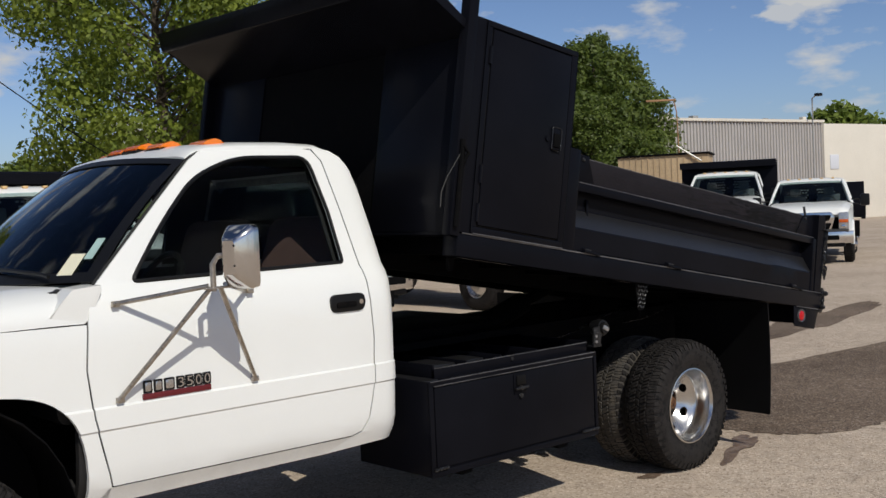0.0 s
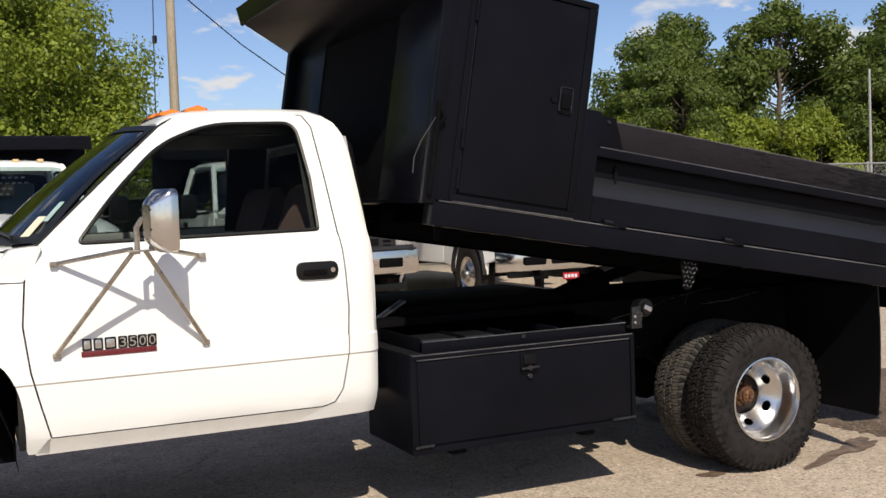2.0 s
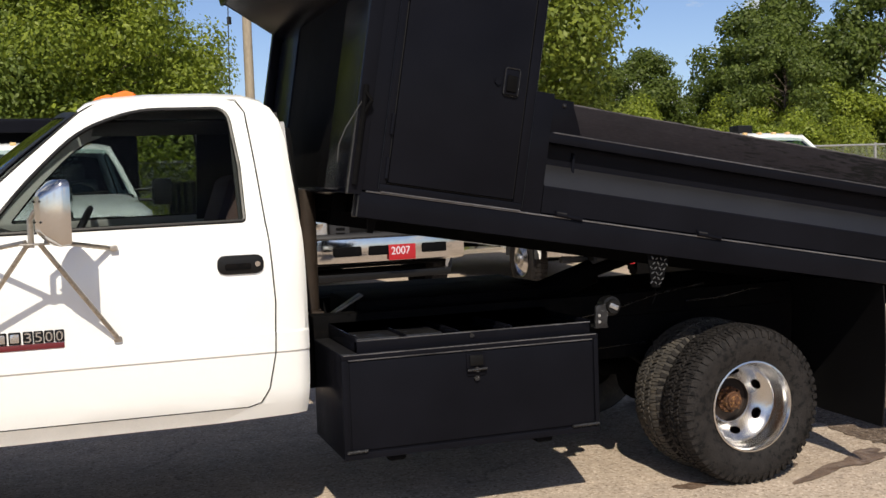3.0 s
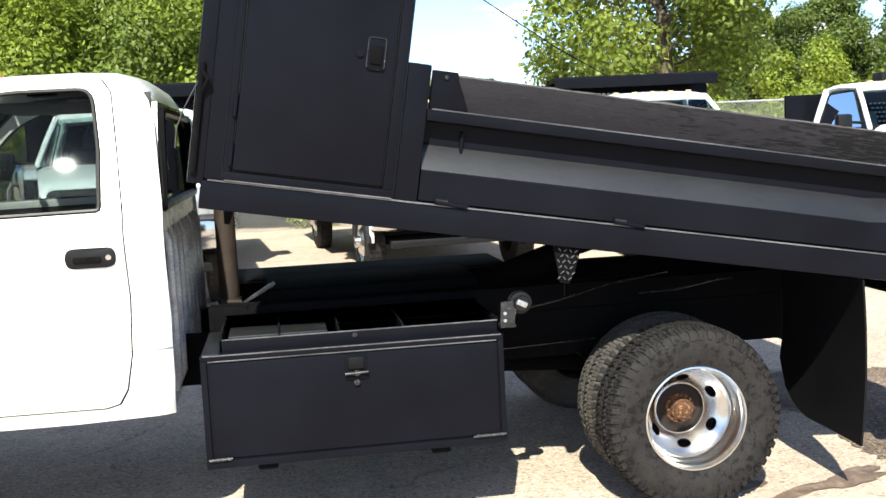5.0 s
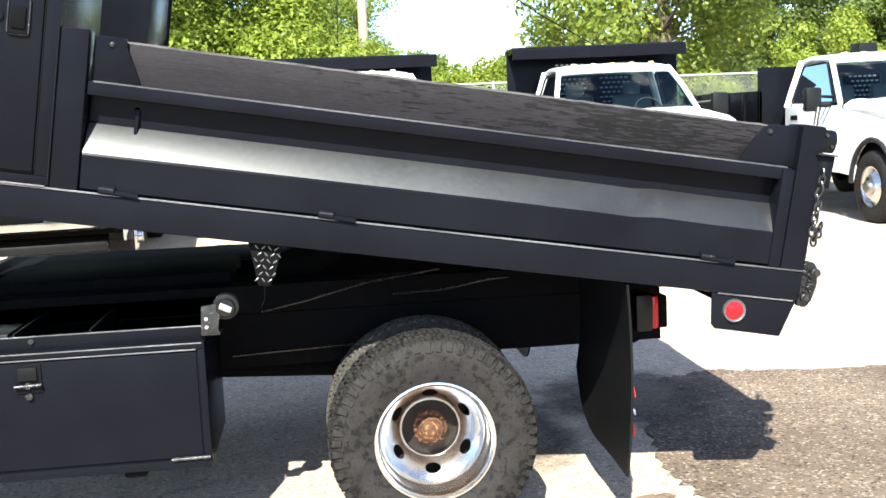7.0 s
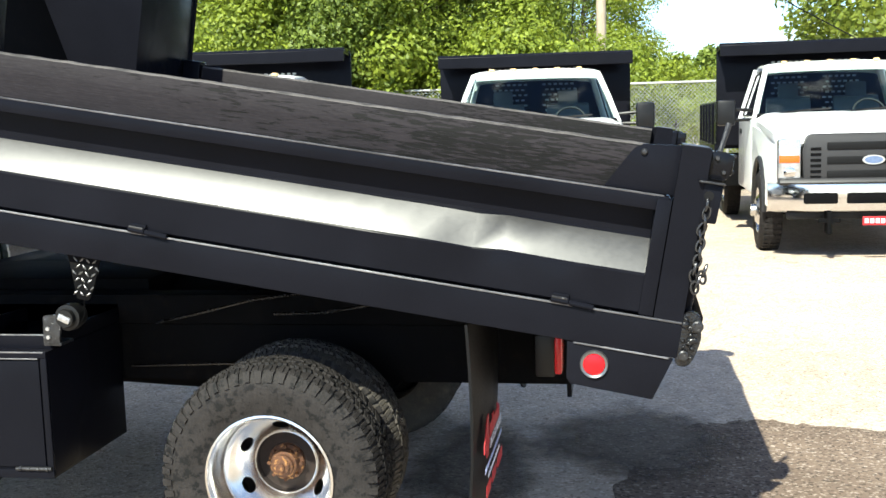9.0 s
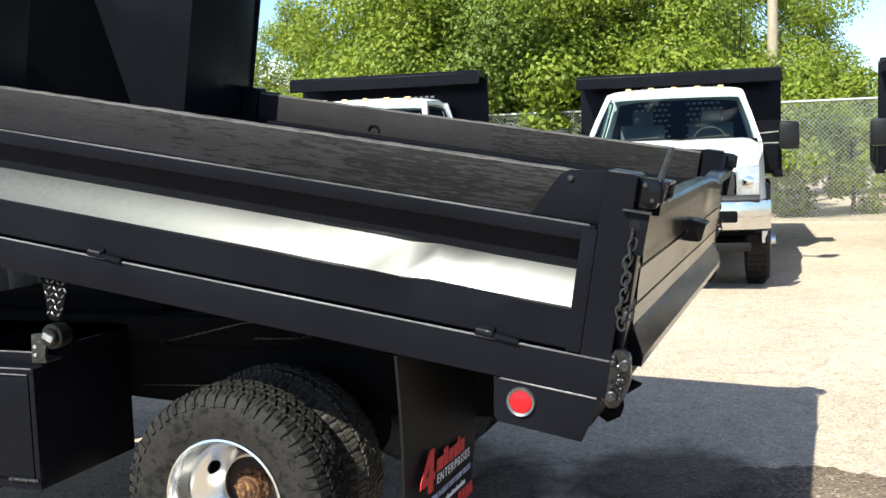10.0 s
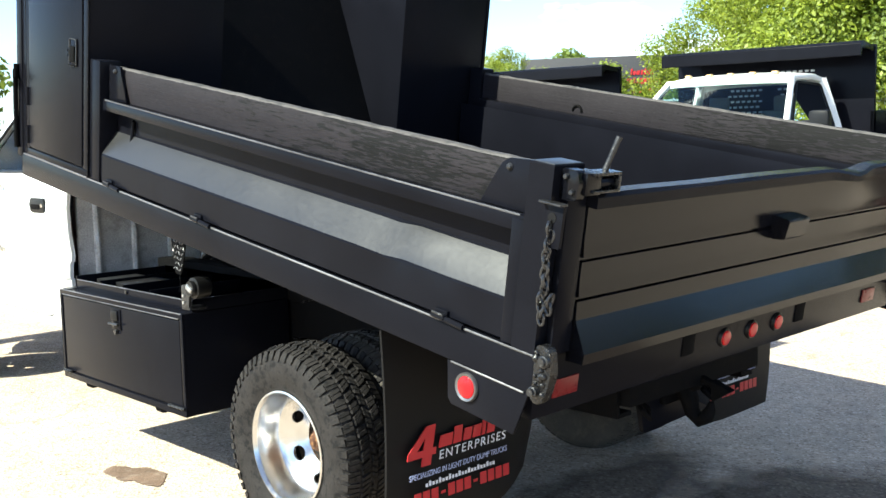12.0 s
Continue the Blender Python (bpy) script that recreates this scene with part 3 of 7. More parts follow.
blot("oil_stain", -0.28, 0.10, 0.085, 0.05, 0, 0.004, OIL, "small brown oil stain on asphalt", 4)
blot("oil_stain", 0.82, 0.20, 0.16, 0.05, 30, 0.005, OIL, "brown damp streak on pale asphalt", 12)
blot("oil_stain", 0.42, 0.02, 0.30, 0.035, 24, 0.004, OIL, "long dark oil streak on asphalt", 6)
blot("oil_stain", 0.30, 0.18, 0.09, 0.05, 15, 0.006, OIL, "small brown oil stain on asphalt", 7)
blot("oil_stain", 0.72, 0.10, 0.2, 0.06, 12, 0.006, OIL, "brown oil streak on asphalt", 8)
blot("wet_stain", 7.6, 3.2, 2.1, 0.35, 12, 0.004, PATCH, "long damp stain on pale asphalt", 9)
blot("wet_stain", 10.5, 3.2, 1.4, 0.3, 18, 0.004, PATCH, "damp stain on pale asphalt", 10)
blot("oil_stain", 2.9, -1.1, 0.5, 0.12, 8, 0.004, OIL, "long brown oil streak on asphalt", 11)

# ---- the dump truck: cab ----
YC = 1.085
truck = thing("dump_truck", "white single-cab dump truck with a raised glossy black dump body", "dump truck")

SIDE = [(0.50, 0.235), (0.56, 0.205), (0.61, 0.172), (0.66, 0.158), (0.75, 0.150), (0.826, 0.147), (0.834, 0.139), (0.912, 0.139),
        (0.920, 0.147), (1.06, 0.146), (1.20, 0.150), (1.29, 0.165), (1.34, 0.190), (1.365, 0.212), (1.50, 0.272), (1.66, 0.345),
        (1.80, 0.412), (1.87, 0.452)]
LEVELS = [z for z, _ in SIDE] + [0.70, 1.13, 1.43, 1.58, 1.73]


def side_y(x, z):
    y = lerp_table(SIDE, z)
    if x > -2.20:                                   # the cab's rounded rear corner
        k = (x + 2.20) / 0.095
        y += 0.048 * (1 - math.sqrt(max(0.0, 1 - min(1, k) ** 2)))
    if x < -4.6:                                    # the fender turns in at the nose
        k = min(1, (-4.6 - x) / 0.5)
        y += 0.16 * k * k
    return y


DOOR = [(-3.500, 0.612), (-3.535, 0.75), (-3.565, 0.88), (-3.585, 1.06), (-3.570, 1.23), (-3.550, 1.340), (-3.495, 1.385), (-3.40, 1.468),
        (-3.20, 1.640), (-3.04, 1.775), (-2.985, 1.820), (-2.93, 1.852), (-2.70, 1.868), (-2.34, 1.868), (-2.305, 1.82), (-2.285, 1.6),
        (-2.268, 1.36), (-2.252, 1.04), (-2.262, 0.82), (-2.29, 0.68), (-2.325, 0.622), (-2.38, 0.606)]
WINDOW = rounded([(-3.365, 1.372), (-2.352, 1.384), (-2.352, 1.60), (-2.378, 1.836), (-2.76, 1.832), (-2.99, 1.752), (-3.20, 1.560)],
                 [0.03, 0.015, 0, 0.06, 0.10, 0.10, 0.12])
CORNER = [(-2.373, 0.600), (-2.318, 0.616), (-2.283, 0.675), (-2.255, 0.82), (-2.245, 1.04), (-2.261, 1.36), (-2.278, 1.6), (-2.298, 1.82),
          (-2.335, 1.874), (-2.24, 1.866), (-2.19, 1.838), (-2.155, 1.785), (-2.135, 1.70), (-2.115, 1.40), (-2.105, 0.95), (-2.108, 0.70), (-2.118, 0.552), (-2.5, 0.540)]
ROCKER = [(-3.565, 0.538), (-3.515, 0.606), (-2.373, 0.600), (-2.50, 0.540), (-3.0, 0.540)]
ARCH = [(-4.13 + 0.535 * math.copysign(abs(math.cos(a)) ** 0.53, math.cos(a)), 0.485 + 0.525 * math.sin(a) ** 0.53) for a in [0.025 + (math.pi - 0.05) * i / 28 for i in range(29)]]
FENDER = [(-3.512, 0.545), (-3.507, 0.614), (-3.542, 0.75), (-3.572, 0.88), (-3.592, 1.06), (-3.578, 1.228), (-4.3, 1.238), (-4.95, 1.20), (-5.07, 1.12),
          (-5.09, 0.70), (-4.66, 0.62), (-4.69, 0.55)] + ARCH[::-1] + [(-3.588, 0.545)]

for flip in (False, True):
    bm = BM()
    panel(bm, DOOR, [WINDOW], LEVELS, [-3.3, -3.0, -2.7, -2.45], side_y, 0.02)
    door = part("door", mirrored(bm, YC) if flip else bm, WHITE, truck, "white painted cab door with a framed window", 25)
    bm = BM()
    panel(bm, CORNER, [], LEVELS, [-2.24, -2.215, -2.19, -2.165, -2.145, -2.125], side_y, 0.02)
    part("cab_corner", mirrored(bm, YC) if flip else bm, WHITE, truck, "", 25)
    bm = BM()
    panel(bm, ROCKER, [], LEVELS, [-3.2, -2.8], lambda x, z: side_y(x, z), 0.03)
    part("rocker_panel", mirrored(bm, YC) if flip else bm, WHITE_LOW, truck, "white rocker panel with road film", 25)
    bm = BM()
    panel(bm, FENDER, [], LEVELS, [-4.6, -4.7, -4.8, -4.9, -5.0], side_y, 0.02)
    part("fender", mirrored(bm, YC) if flip else bm, WHITE, truck, "", 25)
    # black seals and the glass of the side window
    ring = [(x, side_y(x, z) - 0.001, z) for x, z in WINDOW]
    if flip:
        ring = [(x, 2 * YC - y, z) for x, y, z in ring]
    bm = BM()
    tube(bm, ring, 0.0085, 6, closed=True)
    part("window_seal", bm, PLASTIC, door)
    bm = BM()
    panel(bm, WINDOW, [], LEVELS, [-3.2, -2.9, -2.6], lambda x, z: side_y(x, z) + 0.014, 0.004)
    pane = part("side_glass", mirrored(bm, YC) if flip else bm, GLASS, door, "", 20)
    pane.visible_shadow = False
    # dark inner door card and cowl behind the seams
    bm = BM()
    panel(bm, [(-3.62, 0.56), (-3.62, 1.28), (-3.40, 1.335), (-2.36, 1.345), (-2.15, 1.34), (-2.15, 0.56)], [], LEVELS, [-3.0, -2.6], lambda x, z: side_y(x, z) + 0.035, 0.03)
    part("door_card", mirrored(bm, YC) if flip else bm, INTERIOR, door)
    loop = [(x, side_y(x, z) + 0.016, z) for x, z in DOOR]
    if flip:
        loop = [(x, 2 * YC - y, z) for x, y, z in loop]
    bm = BM()
    tube(bm, loop, 0.009, 6, closed=True)
    part("door_jamb", bm, INTERIOR, truck)

# roof skin
STATIONS = [(-2.99, 1.852, 1.818, 0.440), (-2.955, 1.880, 1.842, 0.446), (-2.88, 1.902, 1.858, 0.450), (-2.7, 1.918, 1.866, 0.452), (-2.45, 1.922, 1.868, 0.455),
            (-2.30, 1.915, 1.866, 0.460), (-2.22, 1.893, 1.848, 0.475), (-2.17, 1.858, 1.812, 0.492), (-2.14, 1.812, 1.765, 0.505), (-2.125, 1.745, 1.70, 0.515)]
rows = []
for x, zc, ze, ye in STATIONS:
    row = []
    for j in range(25):
        a = math.pi * j / 24
        row.append(Vector((x, YC - (YC - ye) * math.cos(a), ze + (zc - ze) * math.sin(a) ** 0.55)))
    rows.append(row)
bm = BM()
sheet(bm, rows, (0, 0, -0.012))
part("roof", bm, WHITE, truck, "white cab roof", 40)
bm = BM()
sheet(bm, [[Vector((x + 0.03, YC + (y - YC) * 0.96, 1.80)) for y in (0.5, 0.8, YC, 1.32, 1.62)] for x in (-2.95, -2.6, -2.2)], (0, 0, -0.01))
part("headliner", bm, INTERIOR, truck)

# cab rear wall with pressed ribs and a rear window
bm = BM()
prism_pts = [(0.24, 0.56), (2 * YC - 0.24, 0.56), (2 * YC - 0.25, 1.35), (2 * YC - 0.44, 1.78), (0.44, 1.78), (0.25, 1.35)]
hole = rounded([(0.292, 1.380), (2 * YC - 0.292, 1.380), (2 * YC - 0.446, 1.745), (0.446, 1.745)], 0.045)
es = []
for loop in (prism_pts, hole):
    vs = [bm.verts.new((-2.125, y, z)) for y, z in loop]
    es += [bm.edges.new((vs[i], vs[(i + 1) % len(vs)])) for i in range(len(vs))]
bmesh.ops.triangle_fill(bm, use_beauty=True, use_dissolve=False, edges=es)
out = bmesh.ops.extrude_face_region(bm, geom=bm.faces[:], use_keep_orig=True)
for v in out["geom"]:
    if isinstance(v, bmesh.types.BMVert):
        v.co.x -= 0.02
# Wall and ribs take the white darkened for shade.
part("cab_rear_wall", bm, WHITE_SHADED, truck, "white ribbed rear wall of the cab")
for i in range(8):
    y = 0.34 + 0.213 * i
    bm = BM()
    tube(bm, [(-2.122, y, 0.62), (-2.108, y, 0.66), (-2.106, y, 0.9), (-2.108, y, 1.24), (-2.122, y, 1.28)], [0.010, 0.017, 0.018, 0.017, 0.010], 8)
    part("rib", bm, WHITE_SHADED, truck)
bm = BM()
prism(bm, hole, "x", -2.136, -2.131)
rear_glass = part("rear_glass", bm, REAR_TINT, truck, "dark tinted rear window")
rear_glass.visible_shadow = False
bm = BM()
tube(bm, [(-2.114, y, z) for y, z in hole], 0.019, 6, closed=True)
part("window_seal", bm, PLASTIC, truck)
for flip in (False, True):
    bm = BM()
    sheet(bm, [[Vector((x, side_y(-2.4, z) + 0.045, z)) for x in (-2.37, -2.25, -2.15)] for z in (1.36, 1.5, 1.66, 1.82)], (0, 0.01, 0))
    part("pillar_trim", mirrored(bm, YC) if flip else bm, INTERIOR, truck)

# windshield and its dark border
def shield(u, v):
    """u across the cab from 0 to 1, v from the cowl up to the roof."""
    k = 1 - (2 * u - 1) ** 2
    lo = Vector((-3.50 - 0.20 * k, 0.235 + u * (2 * YC - 0.47), 1.378 - 0.015 * k))
    hi = Vector((-2.992 - 0.075 * k, 0.440 + u * (2 * YC - 0.88), 1.822 + 0.030 * k))
    p = lo.lerp(hi, v)
    p.x -= 0.02 * math.sin(math.pi * v)
    p.z += 0.012 * math.sin(math.pi * v)
    return p


bm = BM()
sheet(bm, [[shield(i / 16, j / 8) for i in range(17)] for j in range(9)], (0.004, 0, -0.004))
ws = part("windshield", bm, WINDSHIELD, truck, "tinted curved windshield", 60)
ws.visible_shadow = False
bm = BM()
OFF = Vector((-0.003, 0, 0.004))
for us, vs_ in (([i / 16 for i in range(17)], [0, 0.07]), ([i / 16 for i in range(17)], [0.95, 1.0]), ([0, 0.035], [j / 8 for j in range(9)]), ([0.965, 1.0], [j / 8 for j in range(9)])):
    sheet(bm, [[shield(u, v) + OFF for u in us] for v in vs_], (0.002, 0, -0.002))
part("black_border", bm, PLASTIC, ws)
bm = BM()
sheet(bm, [[shield(u, v) + OFF * 1.5 for u in (0.075, 0.12)] for v in (0.05, 0.12, 0.20)], (0.001, 0, -0.001))
part("inspection_sticker", bm, PAPER, ws, "pale yellow paper inspection sticker")
bm = BM()
sheet(bm, [[shield(u, v) + OFF * 1.5 for u in (0.045, 0.07)] for v in (0.16, 0.24, 0.31)], (0.001, 0, -0.001))
part("permit_sticker", bm, PALE_TAG, ws, "small pale green sticker")
for u0, u1 in ((0.12, 0.45), (0.5, 0.85)):
    bm = BM()
    tube(bm, [shield(u0, 0.01) + OFF * 6, shield(u0 + 0.03, 0.03) + OFF * 6, shield((u0 + u1) / 2, 0.07) + OFF * 5, shield(u1, 0.10) + OFF * 4], 0.008, 6)
    part("wiper", bm, PLASTIC, truck)

# hood, cowl, nose
bm = BM()
rows = []
for x, zc, ze, ye in ((-3.60, 1.365, 1.250, 0.168), (-3.75, 1.368, 1.250, 0.160), (-4.2, 1.335, 1.248, 0.165), (-4.7, 1.28, 1.225, 0.20), (-5.0, 1.21, 1.17, 0.29), (-5.10, 1.11, 1.09, 0.34)):
    row = []
    for j in range(21):
        a = math.pi * j / 20
        row.append(Vector((x, YC - (YC - ye) * math.cos(a), ze + (zc - ze) * min(1, math.sin(a) * 1.7) ** 0.8)))
    rows.append(row)
sheet(bm, rows, (0, 0, -0.015))
part("hood", bm, WHITE, truck, "white hood", 40)
bm = BM()
sheet(bm, [[Vector((-3.58 - 0.12 * (1 - (2 * k / 8 - 1) ** 2) + dx, 0.275 + k / 8 * (2 * YC - 0.55), 1.352 + dz)) for k in range(9)] for dx, dz in ((-0.08, 0.0), (0.08, 0.012))], (0, 0, -0.05))
part("cowl", bm, PLASTIC, truck)
for flip in (False, True):
    bm = BM()
    prism(bm, rounded([(-3.74, 1.236), (-3.56, 1.232), (-3.50, 1.372), (-3.62, 1.362)], 0.02), "y", 0.166, 0.31, 0.008)
    part("cowl_corner", mirrored(bm, YC) if flip else bm, WHITE, truck)
bm = BM()
box(bm, (-5.12, 0.38, 0.72), (-5.04, 1.74, 1.10), 0.02)
grille = part("grille", bm, PLASTIC, truck)
bm = BM()
box(bm, (-5.14, 1.03, 0.74), (-5.11, 1.09, 1.09), 0.01)
box(bm, (-5.14, 0.42, 0.88), (-5.11, 1.70, 0.94), 0.01)
part("grille_bar", bm, CHROME, grille, "chrome crossbars")
for y0, y1 in ((0.20, 0.38), (1.74, 1.92)):
    bm = BM()
    box(bm, (-5.09, y0, 0.82), (-5.02, y1, 1.05), 0.03)
    part("headlight", bm, LAMP_GLASS, truck)
bm = BM()
box(bm, (-5.25, 0.10, 0.42), (-5.08, 2.02, 0.66), 0.04)
part("front_bumper", bm, CHROME, truck, "chrome front bumper")
# inner fender, floor, dash, seat
for y0, y1, w0 in ((0.18, 0.6, 0.56), (2 * YC - 0.6, 2 * YC - 0.18, 1.52)):
    bm = BM()
    arc = [(-4.13 + 0.50 * math.cos(math.pi * i / 14), 0.485 + 0.52 * math.sin(math.pi * i / 14)) for i in range(15)]
    sheet(bm, [[Vector((x, y, z)) for x, z in arc] for y in (y0, y1)], (0, 0, 0.01))
    box(bm, (-4.7, w0, 0.45), (-3.62, w0 + 0.04, 1.15))
    part("inner_fender", bm, BLACK_DULL, truck)
bm = BM()
box(bm, (-3.62, 0.24, 0.56), (-2.15, 1.88, 0.62), 0.01)
part("cab_floor", bm, INTERIOR, truck)
bm = BM()
prism(bm, rounded([(-3.66, 0.85), (-3.66, 1.36), (-3.42, 1.365), (-3.24, 1.30), (-3.22, 1.12), (-3.40, 0.85)], 0.05), "y", 0.27, 1.85, 0.01)
part("dashboard", bm, INTERIOR, truck, "dark padded dashboard")
bm = BM()
ringpts = []
for i in range(28):
    a = 2 * math.pi * i / 28
    ringpts.append(Vector((-3.05, 0.66, 1.29)) + 0.185 * (math.cos(a) * Vector((0, 1, 0)) + math.sin(a) * Vector((0.5, 0, 0.86))))
tube(bm, ringpts, 0.014, 8, closed=True)
tube(bm, [(-3.05, 0.48, 1.29), (-3.03, 0.66, 1.285), (-3.05, 0.84, 1.29)], 0.016, 8)
tube(bm, [(-3.04, 0.66, 1.285), (-3.30, 0.66, 1.14)], 0.03, 8)
part("steering_wheel", bm, PLASTIC, truck, "black steering wheel")
bm = BM()
prism(bm, rounded([(-2.95, 0.88), (-2.95, 1.06), (-2.52, 1.04), (-2.40, 1.10), (-2.36, 0.88)], 0.05), "y", 0.30, 1.82, 0.02)
seat = part("bench_seat", bm, SEAT, truck, "rose-brown cloth bench seat")
bm = BM()
for y0, y1 in ((0.34, 0.92), (1.20, 1.78)):
    prism(bm, rounded([(-2.42, 1.02), (-2.345, 1.36), (-2.27, 1.56), (-2.215, 1.575), (-2.19, 1.50), (-2.20, 1.02)], 0.03), "y", y0, y1, 0.03)
box(bm, (-2.44, 0.90, 1.02), (-2.26, 1.22, 1.36), 0.04)
part("backrest", bm, SEAT, seat, "", 50)

# handle, badge, roof lamps
for flip in (False, True):
    bm = BM()
    prism(bm, rounded([(-2.482, 1.168), (-2.292, 1.168), (-2.292, 1.246), (-2.482, 1.246)], 0.034), "y", 0.141, 0.165, 0.005)
    hd = part("door_handle", mirrored(bm, YC) if flip else bm, PLASTIC, truck, "black pull handle in an oval cup")
    bm = BM()
    prism(bm, rounded([(-2.452, 1.186), (-2.345, 1.186), (-2.345, 1.212), (-2.452, 1.212)], 0.01), "y", 0.136, 0.143, 0.002)
    part("grip", mirrored(bm, YC) if flip else bm, BLACK_DULL, hd)
    bm = BM()
    lathe(bm, [(0.0, -0.003), (0.011, -0.003), (0.012, 0.006)], 16, centre=(-2.318, 0.140, 1.207))
    part("key_lock", mirrored(bm, YC) if flip else bm, CHROME, hd)
bm = BM()
box(bm, (-3.378, 0.140, 0.922), (-3.086, 0.152, 0.944), 0.002)
badge = part("model_badge", bm, MAROON, truck, "chrome model characters over a dark red stripe")
upright = Matrix.Rotation(radians(90), 4, "X")
for i, w in enumerate((0.036, 0.036, 0.044)):       # the maker's word stands as plain blocks
    x = -3.374 + (0.0, 0.043, 0.086)[i]
    bm = BM()
    prism(bm, rounded([(x, 0.946), (x + w, 0.946), (x + w, 0.994), (x, 0.994)], 0.005), "y", 0.141, 0.152, 0.001)
    part("block", bm, PLASTIC, badge)
    bm = BM()
    prism(bm, rounded([(x + 0.006, 0.953), (x + w - 0.006, 0.953), (x + w - 0.006, 0.987), (x + 0.006, 0.987)], 0.004), "y", 0.139, 0.142, 0.0008)
    part("block_face", bm, CHROME_WORN, badge)
for i in range(4):
    x = -3.236 + 0.0385 * i
    bm = BM()
    prism(bm, rounded([(x, 0.946), (x + 0.0355, 0.946), (x + 0.0355, 0.994), (x, 0.994)], 0.006), "y", 0.142, 0.152, 0.001)
    part("digit_backing", bm, PLASTIC, badge)
    lettering("digit", "3500"[i], 0.038, CHROME_WORN, badge, Matrix.Translation((x + 0.005, 0.1405, 0.951)) @ upright, thick=0.0015, width=0.0255)
for y, x in ((0.60, -2.80), (0.87, -2.865), (YC, -2.875), (YC + 0.19, -2.865), (YC + 0.46, -2.80)):
    bm = BM()
    z = 1.882 + 0.014 * (1 - abs(y - YC) / 0.5)
    box(bm, (x - 0.060, y - 0.075, z - 0.01), (x + 0.060, y + 0.075, z + 0.004), 0.004)
    base = part("roof_marker_lamp", bm, PLASTIC, truck, "amber cab roof marker lamp")
    bm = BM()
    prism(bm, rounded([(x - 0.058, z + 0.002), (x - 0.040, z + 0.022), (x + 0.01, z + 0.036), (x + 0.052, z + 0.024), (x + 0.060, z + 0.002)], 0.008), "y", y - 0.068, y + 0.068, 0.008)
    part("lens", bm, AMBER, base, "amber lens", 50)

# towing mirror on its tube frame
for flip in (False, True):
    def fl(bm):
        return mirrored(bm, YC) if flip else bm
    apex = Vector((-3.177, -0.075, 1.345))
    bm = BM()
    for foot, off in (((-3.471, 0.135, 0.942), (-0.012, 0, -0.004)), ((-2.886, 0.135, 0.944), (0.03, 0, -0.006)), ((-3.450, 0.155, 1.298), (-0.02, 0, 0.004)), ((-2.900, 0.155, 1.302), (0.05, 0, 0.006))):
        tube(bm, [apex + Vector(off), Vector(foot)], 0.0095, 10)
    tube(bm, [apex + Vector((0.0, 0.0, -0.018)), apex + Vector((0.0, 0.0, 0.085)), apex + Vector((0.018, -0.01, 0.115)), apex + Vector((0.07, -0.035, 0.118))], 0.0115, 10)
    box(bm, (-3.217, -0.092, 1.336), (-3.107, -0.058, 1.344), 0.003)
    mir = part("towing_mirror", fl(bm), TUBE, truck, "chrome towing mirror on a steel tube frame")
    for foot in ((-3.471, 0.138, 0.937), (-2.886, 0.138, 0.939), (-3.465, 0.150, 1.297), (-2.883, 0.150, 1.301)):
        bm = BM()
        box(bm, (foot[0] - 0.015, foot[1] - 0.010, foot[2] - 0.011), (foot[0] + 0.015, foot[1] + 0.008, foot[2] + 0.011), 0.004)
        part("foot", fl(bm), TUBE, mir)
    # shell: glass frame at the back, smaller facet in front
    c = Vector((-3.075, -0.118, 1.452))
    w, n, up = Vector((0.42, -0.9075, 0)), Vector((-0.9075, -0.42, 0)), Vector((0, 0, 1))
    def q(a, b, d):
        return c + w * a + up * b + n * d
    rings = []
    for d, aw, ah, rr, sx in ((-0.012, 0.066, 0.122, 0.03, 0.006), (0.014, 0.066, 0.122, 0.03, 0.006), (0.022, 0.063, 0.118, 0.028, 0.006), (0.066, 0.040, 0.080, 0.018, -0.004), (0.078, 0.026, 0.064, 0.014, -0.006)):
        rings.append([q(a + sx, b, d) for a, b in rounded([(-aw, -ah), (aw, -ah), (aw, ah), (-aw, ah)], rr, 4)])
    bm = BM()
    g = [[bm.verts.new(p) for p in r] for r in rings]
    k = len(g[0])
    for a, b in zip(g, g[1:]):
        for i in range(k):
            bm.faces.new((a[i], a[(i + 1) % k], b[(i + 1) % k], b[i]))
    bm.faces.new(g[-1])
    bm.faces.new(g[0])
    part("mirror_shell", fl(bm), CHROME, mir, "faceted chrome mirror shell", 24)
    bm = BM()
    bm.faces.new([bm.verts.new(q(a, b, -0.0135)) for a, b in rounded([(-0.052, -0.112), (0.064, -0.112), (0.064, 0.112), (-0.052, 0.112)], 0.025, 4)])
    part("mirror_glass", fl(bm), MIRROR, mir)
    for a, b in ((-0.035, 0.045), (0.02, 0.045), (-0.035, -0.03), (0.02, -0.03)):
        bm = BM()
        bmesh.ops.create_icosphere(bm, subdivisions=1, radius=0.005, matrix=Matrix.Translation(q(a, b, 0.079)))
        part("screw", fl(bm), PLASTIC, mir)


for ob in truck.children_recursive:                 # greenhouse height above the belt line
    if "mirror" not in ob.name and "mirror" not in ob.parent.name:
        for v in ob.data.vertices:
            if v.co.z > 1.37:
                v.co.z = 1.37 + (v.co.z - 1.37) * 1.075
for ob in truck.children:                           # the cab sits a little forward and outboard
    ob.matrix_basis = Matrix.Translation((-0.008, -0.022, -0.008))

